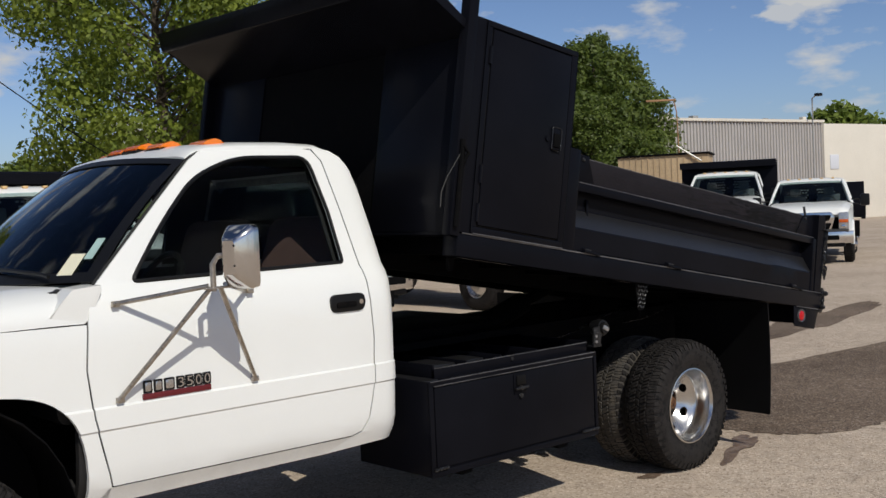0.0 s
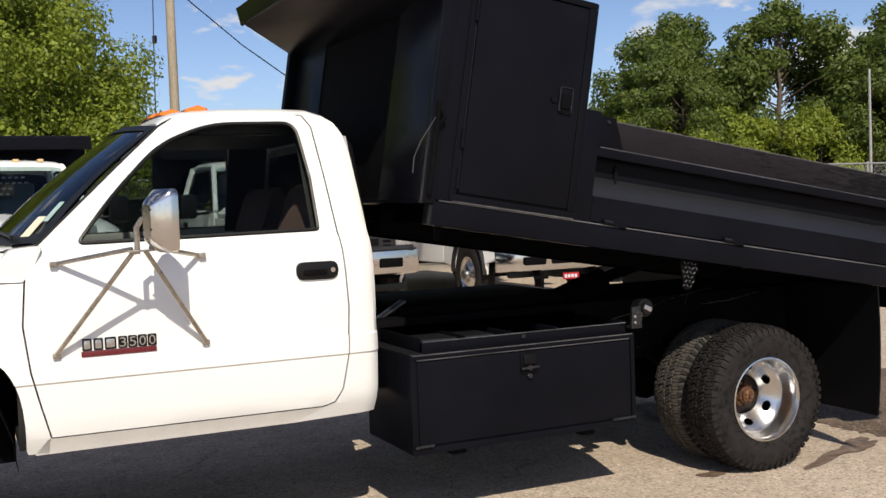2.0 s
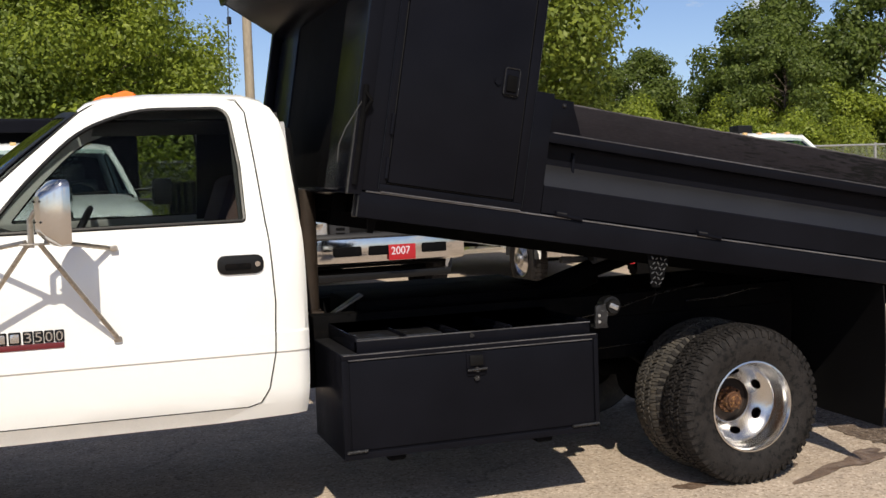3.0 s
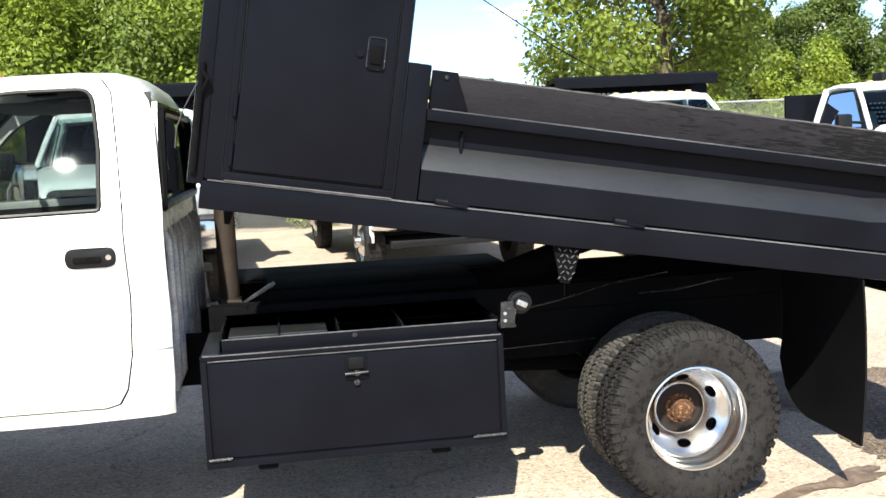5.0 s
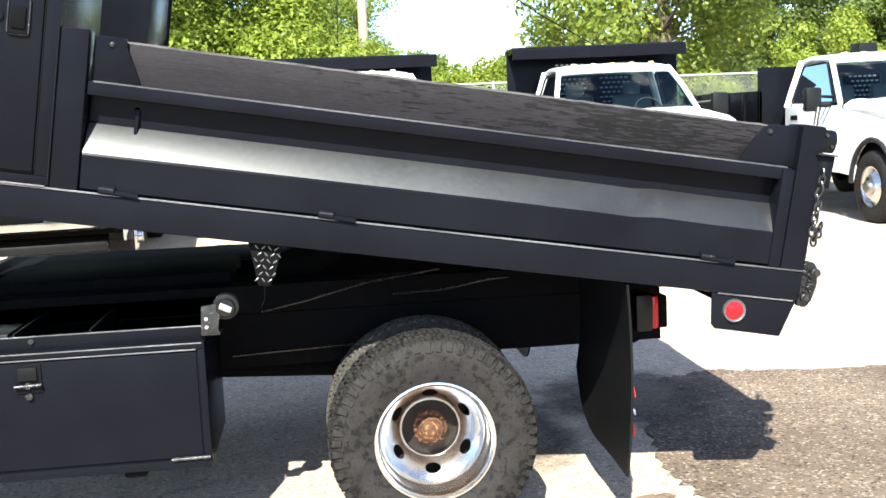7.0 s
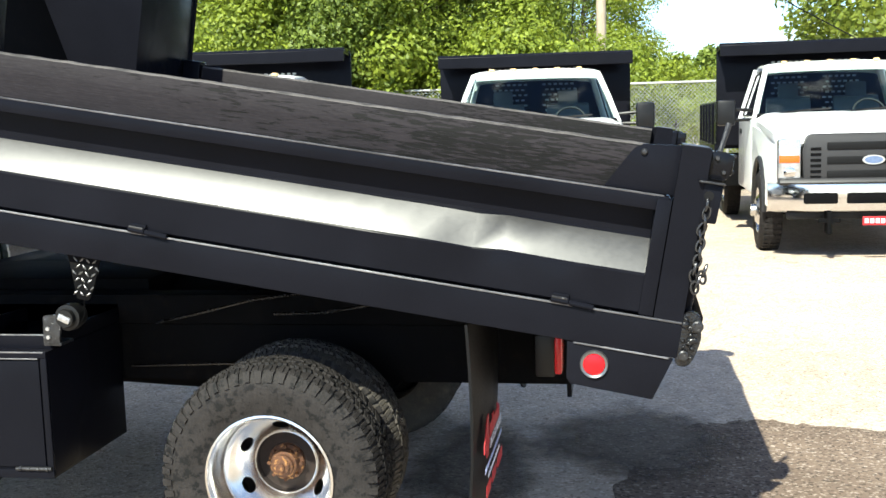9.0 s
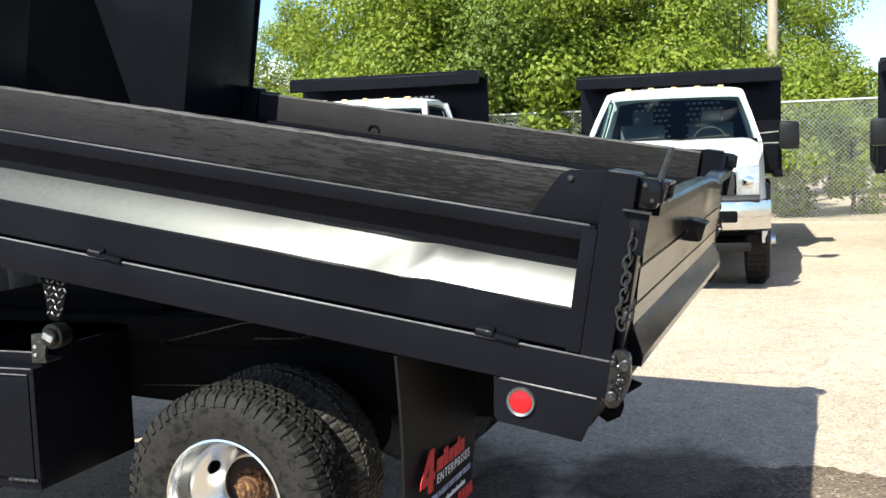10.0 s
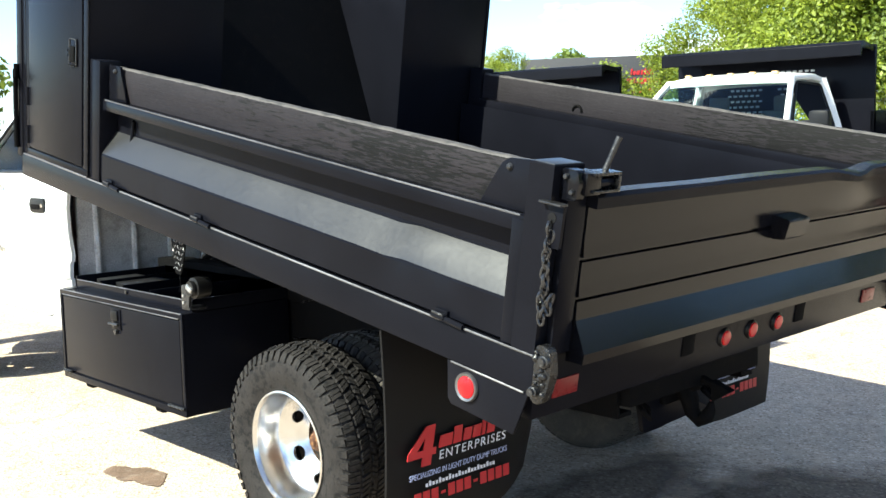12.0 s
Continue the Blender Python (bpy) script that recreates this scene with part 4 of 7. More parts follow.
# ---- wheels ----
def tyre_mesh(bm, seg=64):
    prof = [(0.205, 0.012), (0.215, 0.004), (0.235, -0.006), (0.27, -0.016), (0.31, -0.020), (0.345, -0.014), (0.366, -0.002), (0.376, 0.016), (0.379, 0.06),
            (0.380, 0.10), (0.379, 0.14), (0.376, 0.184), (0.366, 0.202), (0.345, 0.214), (0.31, 0.220), (0.27, 0.216), (0.235, 0.206), (0.215, 0.196), (0.205, 0.188)]
    lathe(bm, prof, seg, close=True)


def tread_mesh(bm, rows=56):
    """Zigzag tread blocks standing on the tyre's crown and shoulder."""
    def spot(a, r, d):
        return Vector((r * math.cos(a), d, r * math.sin(a)))
    for j in range(rows):
        a0 = 2 * math.pi * j / rows
        pitch = 2 * math.pi / rows
        for d0, d1, skew, sh, r0, r1 in ((-0.004, 0.036, 0.10, 0.0, 0.3700, 0.3850), (0.044, 0.082, 0.35, 0.45, 0.377, 0.3885), (0.090, 0.112, -0.25, 0.1, 0.378, 0.389), (0.120, 0.156, 0.35, 0.6, 0.377, 0.3885), (0.164, 0.204, -0.10, 0.25, 0.3700, 0.3850)):
            lean = 0.10 * math.sin(2.4 * j + 9 * d0)
            for c0, c1, drop in ((0.06, 0.40, 0.0), (0.45, 0.80, 0.0012 * (j % 3))):       # a sipe splits each block
                b0 = a0 + pitch * (sh + c0)
                b1 = a0 + pitch * (sh + c1)
                sk = skew + lean
                e0 = -0.012 if d0 < 0 else -drop
                e1 = -0.012 if d1 > 0.2 else -drop
                q = 0.0025
                vs = [bm.verts.new(spot(b, r, d)) for b, r, d in
                      ((b0, r0, d0), (b1, r0, d0), (b1 + pitch * sk, r0, d1), (b0 + pitch * sk, r0, d1),
                       (b0 + q, r1 + e0, d0 + 0.002), (b1 - q, r1 + e0, d0 + 0.002), (b1 - q + pitch * sk, r1 + e1, d1 - 0.002), (b0 + q + pitch * sk, r1 + e1, d1 - 0.002))]
                for f in ((4, 5, 6, 7), (0, 1, 5, 4), (1, 2, 6, 5), (2, 3, 7, 6), (3, 0, 4, 7)):
                    bm.faces.new([vs[i] for i in f])


def lugs_mesh(bm, rows=56):
    """Raised shoulder lugs that reach down the side wall."""
    for j in range(rows):
        a = 2 * math.pi * (j + 0.4) / rows
        rng = 0.5 + 0.5 * ((j * 7) % 3) / 2
        da = 2 * math.pi / rows * 0.30
        r0, r1 = 0.346 - 0.012 * rng, 0.372
        vs = []
        for r, d, w in ((r0, -0.0175, 0.8), (r1, -0.006, 1.0)):
            for s in (-1, 1):
                vs.append(bm.verts.new((r * math.cos(a + s * da * w), d - 0.004, r * math.sin(a + s * da * w))))
        back = [bm.verts.new(v.co + Vector((0, 0.012, 0))) for v in vs]
        for f in ((0, 1, 3, 2),):
            bm.faces.new([vs[i] for i in f])
        for i, k in ((0, 1), (1, 3), (3, 2), (2, 0)):
            bm.faces.new((vs[i], vs[k], back[k], back[i]))


def wheel(name, x, y, parent, label, deep=True, dusty=False, inward=False):
    """A wheel whose outer tyre face is at y; its parts are built round the hub."""
    m = pose(x, y, 0.380, 0, 0, 180) if inward else pose(x, y, 0.380)
    bm = BM()
    tyre_mesh(bm)
    tyre = part(name, bm, RUBBER_DUSTY if dusty else RUBBER, parent, label, 40, at=m)
    bm = BM()
    tread_mesh(bm)
    tagged(part("tread", bm, RUBBER_DUSTY if dusty else RUBBER, tyre, "", 20), kind="stuff")
    bm = BM()
    lugs_mesh(bm)
    tagged(part("shoulder_tread", bm, RUBBER, tyre, "", 20), kind="stuff")
    if not deep:
        bm = BM()
        lathe(bm, [(0.205, 0.015), (0.19, 0.02), (0.18, 0.10), (0.12, 0.12), (0.0, 0.12)], 40)
        part("rim", bm, BLACK_DULL, tyre)
        return tyre
    # deep dished rim with six oval hand holes
    bm = BM()
    seg = 72
    lathe(bm, [(0.2215, 0.014), (0.2240, 0.004), (0.2215, -0.008), (0.214, -0.010), (0.208, 0.000), (0.2035, 0.010), (0.2005, 0.050), (0.1995, 0.080), (0.198, 0.094), (0.195, 0.102)], seg)
    # disc face: six sectors, each a skin between its border and an oval hole
    def dish(ang, r):
        d = 0.102 + (0.195 - r) * 0.95 - 0.006 * math.sin(math.pi * (0.195 - r) / 0.079)
        return Vector((r * math.cos(ang), d, r * math.sin(ang)))
    holes = 6
    half, ra, rb, rm = math.pi / holes, 0.112, 0.195, 0.146
    for k in range(holes):
        mid = 2 * math.pi * (k + 0.5) / holes
        border = []
        for i in range(12):
            border.append((-half + 2 * half * i / 12, rb))
        for i in range(6):
            border.append((half, rb + (ra - rb) * i / 6))
        for i in range(12):
            border.append((half - 2 * half * i / 12, ra))
        for i in range(6):
            border.append((-half, ra + (rb - ra) * i / 6))
        loops = [[], [], [], []]
        for u, r in border:
            w = math.atan2((r - rm) / 0.0395, u / half)
            hole = (0.205 * math.cos(w), rm + 0.0155 * math.sin(w))
            for lp, f in zip(loops, (0.0, 0.5, 0.85, 1.0)):
                lp.append(bm.verts.new(dish(mid + u + (hole[0] - u) * f, r + (hole[1] - r) * f)))
        loops.append([bm.verts.new(v.co + Vector((0, 0.010, 0))) for v in loops[-1]])
        n = len(border)
        for p, q in zip(loops, loops[1:]):
            for i in range(n):
                bm.faces.new((p[i], p[(i + 1) % n], q[(i + 1) % n], q[i]))
    bmesh.ops.remove_doubles(bm, verts=bm.verts, dist=1e-4)
    lathe(bm, [(0.112, 0.1808), (0.108, 0.179), (0.106, 0.183), (0.105, 0.197), (0.105, 0.212)], seg)
    rim = part("rim", bm, CHROME_WORN, tyre, "dulled chrome deep-dish rim with hand holes", 45)
    bm = BM()
    lathe(bm, [(0.195, 0.218), (0.165, 0.210), (0.120, 0.212), (0.085, 0.205), (0.070, 0.195), (0.0, 0.195)], 40)
    part("brake_drum", bm, DRUM, rim, "rust-brown brake drum")
    bm = BM()
    lathe(bm, [(0.066, 0.200), (0.064, 0.182), (0.052, 0.178), (0.048, 0.160), (0.047, 0.150), (0.040, 0.146), (0.038, 0.134), (0.031, 0.130), (0.027, 0.122), (0.016, 0.119), (0.014, 0.112), (0.0, 0.110)], 24)
    for i in range(8):
        a = 2 * math.pi * i / 8
        lathe(bm, [(0.0, 0.164), (0.007, 0.164), (0.008, 0.180)], 6, centre=(0.058 * math.cos(a), 0, 0.058 * math.sin(a)))
    part("hub", bm, RUST, rim, "rusty orange axle hub")
    return tyre


wheel("rear_wheel", 0.0, 0.006, truck, "dusty all-terrain tyre on a chrome rim")
wheel("inner_rear_wheel", 0.0, 0.275, truck, "dusty inner tyre of the dual pair", deep=False, dusty=True)
wheel("rear_wheel", 0.0, 2 * YC - 0.006, truck, "dusty all-terrain tyre on a chrome rim", inward=True)
wheel("inner_rear_wheel", 0.0, 2 * YC - 0.275, truck, "dusty inner tyre of the dual pair", deep=False, dusty=True, inward=True)
wheel("front_wheel", -4.13, 0.18, truck, "black front tyre in the wheel arch")
wheel("front_wheel", -4.13, 2 * YC - 0.20, truck, "black front tyre in the wheel arch", inward=True)

# ---- chassis ----
for y in (0.62, 1.42):
    bm = BM()
    prism(bm, [(y, 0.56), (y + 0.08, 0.56), (y + 0.08, 0.575), (y + 0.015, 0.575), (y + 0.015, 0.765), (y + 0.08, 0.765), (y + 0.08, 0.78), (y, 0.78)], "x", -4.9, 1.05)
    part("frame_rail", bm, BLACK_DULL, truck)
    bm = BM()
    box(bm, (-2.0, y - 0.02, 0.785), (1.10, y + 0.10, 0.90), 0.006)
    part("hoist_subframe", bm, BLACK_DULL, truck)
for x in (-3.2, -1.6, -0.55, 0.6, 1.0):
    bm = BM()
    box(bm, (x, 0.64, 0.60), (x + 0.09, 1.48, 0.74), 0.01)
    part("crossmember", bm, BLACK_DULL, truck)
bm = BM()
tube(bm, [(0, 0.30, 0.38), (0, 0.9, 0.38), (0, 1.06, 0.38), (0, 1.2, 0.38), (0, 1.82, 0.38)], [0.05, 0.06, 0.16, 0.06, 0.05], 16)
part("rear_axle", bm, BLACK_DULL, truck)
bm = BM()
tube(bm, [(0, 1.06, 0.42), (-2.6, 1.06, 0.56)], 0.045, 12)
part("drive_shaft", bm, BLACK_DULL, truck)
for y in (0.56, 1.56):
    bm = BM()
    for i in range(5):
        L = 0.34 - 0.05 * i
        sheet(bm, [[Vector((s * L, yy, 0.58 - 0.14 * (1 - s * s) - 0.014 * i)) for s in [k / 6 - 1 for k in range(13)]] for yy in (y - 0.035, y + 0.035)], (0, 0, -0.011))
    part("leaf_spring", bm, BLACK_DULL, truck)
bm = BM()
box(bm, (-1.75, 0.78, 0.66), (-0.75, 1.34, 0.94), 0.02)
part("hoist_box", bm, BLACK_DULL, truck)
bm = BM()
tube(bm, [(-0.85, 1.06, 0.80), (-0.30, 1.06, 0.98)], 0.07, 16)
tube(bm, [(-0.30, 1.06, 0.98), (0.15, 1.06, 1.10)], 0.035, 14)
part("hoist_cylinder", bm, BLACK_DULL, truck)
bm = BM()
tube(bm, [(-1.925, 1.02, 0.60), (-1.925, 1.02, 0.92), (-1.925, 1.02, 1.50)], 0.048, 18)
part("exhaust_pipe", bm, RUSTY_PIPE, truck, "rust-brown vertical pipe behind the cab")
bm = BM()
tube(bm, [(-1.925, 1.02, 0.862), (-1.925, 1.02, 0.885)], 0.058, 16)
tube(bm, [(-1.965, 0.95, 0.874), (-1.925, 0.955, 0.874), (-1.87, 0.965, 0.868)], 0.012, 8)
part("pipe_clamp", bm, RUSTY_PIPE, truck)
bm = BM()
box(bm, (-1.98, 1.48, 0.46), (-0.45, 2.06, 0.905), 0.012)
part("far_tool_box", bm, BLACK_DULL, truck, "black steel box on the far frame rail")
bm = BM()
prism(bm, [(-1.925, 0.78), (-1.925, 0.838), (-1.715, 0.962), (-1.715, 0.78)], "y", 0.80, 0.815, 0.002)
bracket = part("hoist_bracket", bm, BLACK_DULL, truck, "black gusset plate beside the pipe")
bm = BM()
prism(bm, [(-1.930, 0.836), (-1.930, 0.846), (-1.715, 0.973), (-1.705, 0.963)], "y", 0.775, 0.842, 0.001)
part("flange", bm, SHELF, bracket, "dusty steel flange")
# hoses and brake lines along the frame
for pts in ([(-0.62, 0.55, 0.80), (-0.45, 0.5, 0.84), (-0.2, 0.5, 0.90), (0.1, 0.55, 0.93)], [(-0.1, 0.42, 0.86), (0.1, 0.40, 0.87), (0.28, 0.40, 0.90), (0.36, 0.42, 0.90)], [(-0.75, 0.58, 0.62), (-0.3, 0.56, 0.64), (0.2, 0.56, 0.66)]):
    bm = BM()
    tube(bm, pts, 0.006, 6)
    part("brake_line", bm, CAST, truck)

# ---- tool box ----
TX0, TX1, TY, TZ0, TZ1 = -2.006, -0.798, 0.058, 0.342, 0.794
bm = BM()
box(bm, (TX0, TY, TZ0), (TX1, 0.60, TZ1), 0.008)
tool = part("tool_box", bm, BLACK, truck, "glossy black steel underbody tool box")
bm = BM()
box(bm, (TX0 + 0.034, TY - 0.008, TZ0 + 0.040), (TX1 - 0.030, TY + 0.002, TZ1 - 0.032), 0.004)
part("tool_box_door", bm, BLACK, tool, "black drop-down door")
for a, b in (((TX0, TZ1 - 0.022), (TX1, TZ1)), ((TX0, TZ0), (TX1, TZ0 + 0.030)), ((TX0, TZ0 + 0.030), (TX0 + 0.024, TZ1 - 0.022)), ((TX1 - 0.022, TZ0 + 0.030), (TX1, TZ1 - 0.022))):
    bm = BM()
    box(bm, (a[0], TY - 0.010, a[1]), (b[0], TY + 0.004, b[1]), 0.003)
    part("door_surround", bm, BLACK, tool)
for x0, x1 in ((TX0 + 0.01, TX0 + 0.10), (TX1 - 0.14, TX1 - 0.005)):
    bm = BM()
    tube(bm, [(x0, TY - 0.014, TZ0 + 0.036), (x1, TY - 0.014, TZ0 + 0.038)], 0.007, 8)
    for i in range(4):
        s = x0 + (x1 - x0) * (i + 0.5) / 4
        tube(bm, [(s - 0.004, TY - 0.015, TZ0 + 0.037), (s + 0.004, TY - 0.015, TZ0 + 0.037)], 0.0085, 8)
    part("door_hinge", bm, WORN_DARK, tool, "paint-worn steel piano hinge ends")
bm = BM()
box(bm, (-1.445, TY - 0.014, 0.655), (-1.355, TY - 0.004, 0.755), 0.004)
latch = part("paddle_latch", bm, BLACK, tool, "black T-handle latch")
bm = BM()
box(bm, (-1.432, TY - 0.024, 0.700), (-1.368, TY - 0.012, 0.748), 0.006)
part("recess", bm, FLAP, latch)
bm = BM()
tube(bm, [(-1.446, TY - 0.026, 0.683), (-1.354, TY - 0.026, 0.686)], 0.006, 8)
tube(bm, [(-1.40, TY - 0.010, 0.684), (-1.40, TY - 0.028, 0.684)], 0.012, 10)
part("t_handle", bm, WORN_DARK, latch)
bm = BM()
tube(bm, [(-1.40, TY - 0.012, 0.645), (-1.40, TY - 0.022, 0.645)], 0.012, 10)
part("lock_cylinder", bm, WORN_DARK, latch)
# open tray above, with dividers
bm = BM()
for a, b in (((-1.93, 0.105, TZ1), (TX1 - 0.004, 0.115, 0.842)), ((-1.93, 0.60, TZ1), (TX1 - 0.004, 0.61, 0.865)), ((-1.93, 0.105, TZ1), (-1.92, 0.61, 0.86)), ((TX1 - 0.014, 0.105, TZ1), (TX1 - 0.004, 0.61, 0.85))):
    box(bm, a, b, 0.002)
part("tray_wall", bm, BLACK, tool)
for x in (-1.70, -1.46, -1.2):
    bm = BM()
    box(bm, (x, 0.118, TZ1), (x + 0.008, 0.598, 0.852), 0.001)
    part("divider", bm, BLACK, tool)
bm = BM()
box(bm, (-1.90, 0.20, TZ1 + 0.004), (-1.5, 0.42, 0.838), 0.004)
part("tray_block", bm, SHELF, tool, "dusty dark block in the tray")
# Added strip lightens the box top where it catches light.
bm = BM()
box(bm, (TX0 + 0.006, TY + 0.006, TZ1 - 0.002), (-1.934, 0.58, TZ1 + 0.003), 0.001)
part("box_top", bm, SHELF, tool, "dusty top strip of the tool box with its sheen painted in")
bm = BM()
tube(bm, [(-1.395, 0.098, 0.826), (-1.395, 0.110, 0.826)], 0.010, 10)
part("bolt", bm, WORN_DARK, tool)
# Thin bright tubes draw the highlights on the box and tray edges.
for pts in ([(TX0 + 0.03, TY - 0.0105, TZ1 - 0.024), (TX1 - 0.03, TY - 0.0105, TZ1 - 0.024)], [(TX0 + 0.01, TY - 0.008, TZ1 - 0.002), (TX1 - 0.01, TY - 0.008, TZ1 - 0.002)], [(-1.92, 0.105, 0.842), (TX1 - 0.01, 0.105, 0.842)]):
    bm = BM()
    tube(bm, pts, 0.0028, 6)
    part("worn_edge", bm, SEAM, tool)
for x in (-1.77, -1.07):
    bm = BM()
    prism(bm, [(x - 0.04, TZ0), (x - 0.04, TZ0 - 0.018), (x - 0.032, TZ0 - 0.026), (x + 0.032, TZ0 - 0.026), (x + 0.04, TZ0 - 0.018), (x + 0.04, TZ0)], "y", 0.07, 0.13, 0.002)
    part("mounting_foot", bm, BLACK_DULL, tool)

# fuel filler bracket and cap
bm = BM()
prism(bm, rounded([(-0.805, 0.822), (-0.745, 0.822), (-0.745, 0.845), (-0.735, 0.90), (-0.745, 0.925), (-0.80, 0.920)], 0.006), "y", 0.055, 0.067, 0.002)
box(bm, (-0.805, 0.055, 0.815), (-0.740, 0.14, 0.826), 0.003)
filler = part("filler_bracket", bm, WORN_DARK, truck, "worn dark steel fuel filler bracket")
bm = BM()
lathe(bm, [(0.0, -0.018), (0.030, -0.018), (0.033, -0.012), (0.033, 0.0), (0.045, 0.002), (0.047, 0.03), (0.040, 0.07), (0.0, 0.07)], 28, centre=(-0.715, 0.06, 0.912))
part("fuel_cap", bm, PLASTIC, filler)
bm = BM()
box(bm, (-0.738, 0.036, 0.900), (-0.692, 0.046, 0.924), 0.006, m=Matrix.Translation((-0.715, 0, 0.912)) @ Matrix.Rotation(radians(25), 4, "Y") @ Matrix.Translation((0.715, 0, -0.912)))
part("cap_grip", bm, WORN_EDGE, filler)
for x, z in ((-0.785, 0.875), (-0.785, 0.845)):
    bm = BM()
    tube(bm, [(x, 0.050, z), (x, 0.058, z)], 0.007, 8)
    part("bolt", bm, WORN_EDGE, filler)

# mud flaps
def mudflap(y0, y1, labelled, inner):
    bm = BM()
    rows = []
    for j in range(11):
        t = j / 10
        bulge = 0.695 + 0.02 * math.sin(t * 2.2) - 0.03 * t * t
        row = []
        for k in range(15):
            u = k / 14
            c = max(0.0, ((u if inner else 1 - u) - 0.60) / 0.40)       # how far into the rounded corner
            row.append(Vector((bulge + 0.012 * math.sin(u * math.pi), y0 + (y1 - y0) * u, 0.93 - (0.70 - 0.24 * (1 - math.sqrt(max(0.0, 1 - c * c)))) * t)))
        rows.append(row)
    sheet(bm, rows, (-0.009, 0, 0))
    fp = part("mudflap", bm, FLAP, truck, labelled, 50)
    fx = 0.731
    def on(y, z):
        return Matrix.Translation((fx, y, z)) @ Matrix.Rotation(radians(90), 4, "Z") @ Matrix.Rotation(radians(90), 4, "X") @ Matrix.Rotation(radians(0), 4, "Z")
    # red trade mark: a leaning figure beside a row of plain blocks
    bm = BM()
    m0 = y0 + 0.062
    out = [(0.000, 0.502), (0.004, 0.522), (0.088, 0.600), (0.128, 0.600), (0.112, 0.524), (0.128, 0.524), (0.124, 0.502), (0.107, 0.502), (0.101, 0.471), (0.060, 0.471), (0.066, 0.502)]
    gap = [(0.042, 0.524), (0.071, 0.524), (0.080, 0.562)]
    es = []
    for loop in (out, gap):
        vs = [bm.verts.new((fx, m0 + u, z)) for u, z in loop]
        es += [bm.edges.new((vs[i], vs[(i + 1) % len(vs)])) for i in range(len(vs))]
    bmesh.ops.triangle_fill(bm, use_beauty=True, use_dissolve=False, edges=es)
    geo = bmesh.ops.extrude_face_region(bm, geom=bm.faces[:], use_keep_orig=True)
    for v in geo["geom"]:
        if isinstance(v, bmesh.types.BMVert):
            v.co.x -= 0.003
    part("red_figure", bm, RED_PRINT, fp)
    x0 = y0 + 0.200
    for i, (bw, bh) in enumerate(((0.066, 0.040), (0.045, 0.056), (0.045, 0.040), (0.045, 0.040), (0.024, 0.056), (0.045, 0.040))):
        bm = BM()
        prism(bm, [(x0, 0.517), (x0 + bw - 0.008, 0.517), (x0 + bw + 0.002, 0.517 + bh), (x0 + 0.010, 0.517 + bh)], "x", fx - 0.002, fx + 0.001)
        part("red_block", bm, RED_PRINT, fp)
        x0 += bw
    lettering("flap_word", "ENTERPRISES", 0.029, WHITE_PRINT, fp, on(y0 + 0.202, 0.479), "", shear=0.15, width=0.318, spacing=1.25)
    lettering("flap_line", "SPECIALIZING IN LIGHT DUTY DUMP TRUCKS", 0.019, BLUE_PRINT, fp, on(y0 + 0.068, 0.434), "", shear=0.15, width=0.457)
    for i in range(22):
        bm = BM()
        ya = y0 + 0.139 + i * 0.0149
        box(bm, (fx - 0.001, ya, 0.401), (fx + 0.0005, ya + 0.0095, 0.412 + 0.006 * (i % 3 == 1)))
        part("white_bar", bm, WHITE_PRINT, fp)
    for i in range(12):
        bm = BM()
        ya = y0 + 0.088 + i * 0.0378
        if i in (3, 7):
            box(bm, (fx - 0.001, ya + 0.005, 0.362), (fx + 0.0005, ya + 0.025, 0.371))
        else:
            box(bm, (fx - 0.001, ya, 0.347), (fx + 0.0005, ya + 0.030, 0.388))
        part("red_bar", bm, RED_PRINT, fp)


mudflap(-0.110, 0.60, "black rubber mudflap with red and white print", True)
mudflap(2 * YC - 0.60, 2 * YC + 0.110, "black rubber mudflap with red and white print", False)
for y in (0.34, 1.70):
    bm = BM()
    box(bm, (0.86, y, 0.655), (0.93, y + 0.14, 0.805), 0.012)
    tl = part("tail_lamp", bm, PLASTIC, truck, "red tail lamp in a black housing")
    bm = BM()
    box(bm, (0.925, y + 0.006, 0.662), (0.955, y + 0.134, 0.798), 0.014)
    part("lens", bm, RED, tl)
bm = BM()
box(bm, (0.84, 0.60, 0.60), (0.94, 1.52, 0.76), 0.01)
part("rear_crossbeam", bm, BLACK_DULL, truck)
bm = BM()
prism(bm, rounded([(0.84, 0.70), (1.40, 0.70), (1.34, 0.45), (0.90, 0.43)], 0.02), "x", 0.942, 0.960, 0.003)
part("hitch_plate", bm, BLACK, truck, "black steel hitch plate")
bm = BM()
box(bm, (0.958, 1.00, 0.52), (0.985, 1.17, 0.66), 0.008)
lathe(bm, [(0.0, -0.036), (0.022, -0.030), (0.034, -0.012), (0.036, 0.012), (0.026, 0.030), (0.0, 0.036)], 16, centre=(1.045, 1.085, 0.603))
tube(bm, [(0.980, 1.085, 0.590), (1.020, 1.085, 0.575), (1.036, 1.085, 0.530), (1.046, 1.085, 0.490), (1.078, 1.085, 0.466), (1.108, 1.085, 0.482), (1.122, 1.085, 0.512), (1.126, 1.085, 0.542)], [0.045, 0.040, 0.034, 0.030, 0.028, 0.026, 0.020, 0.010], 12)
hook = part("pintle_hook", bm, BLACK_DULL, truck, "black pintle hook")
bm = BM()
tube(bm, [(1.050, 1.085, 0.622), (1.100, 1.085, 0.618), (1.145, 1.085, 0.600)], [0.022, 0.016, 0.014], 10)
prism(bm, [(1.132, 0.626), (1.212, 0.596), (1.136, 0.546)], "y", 1.065, 1.105, 0.004)
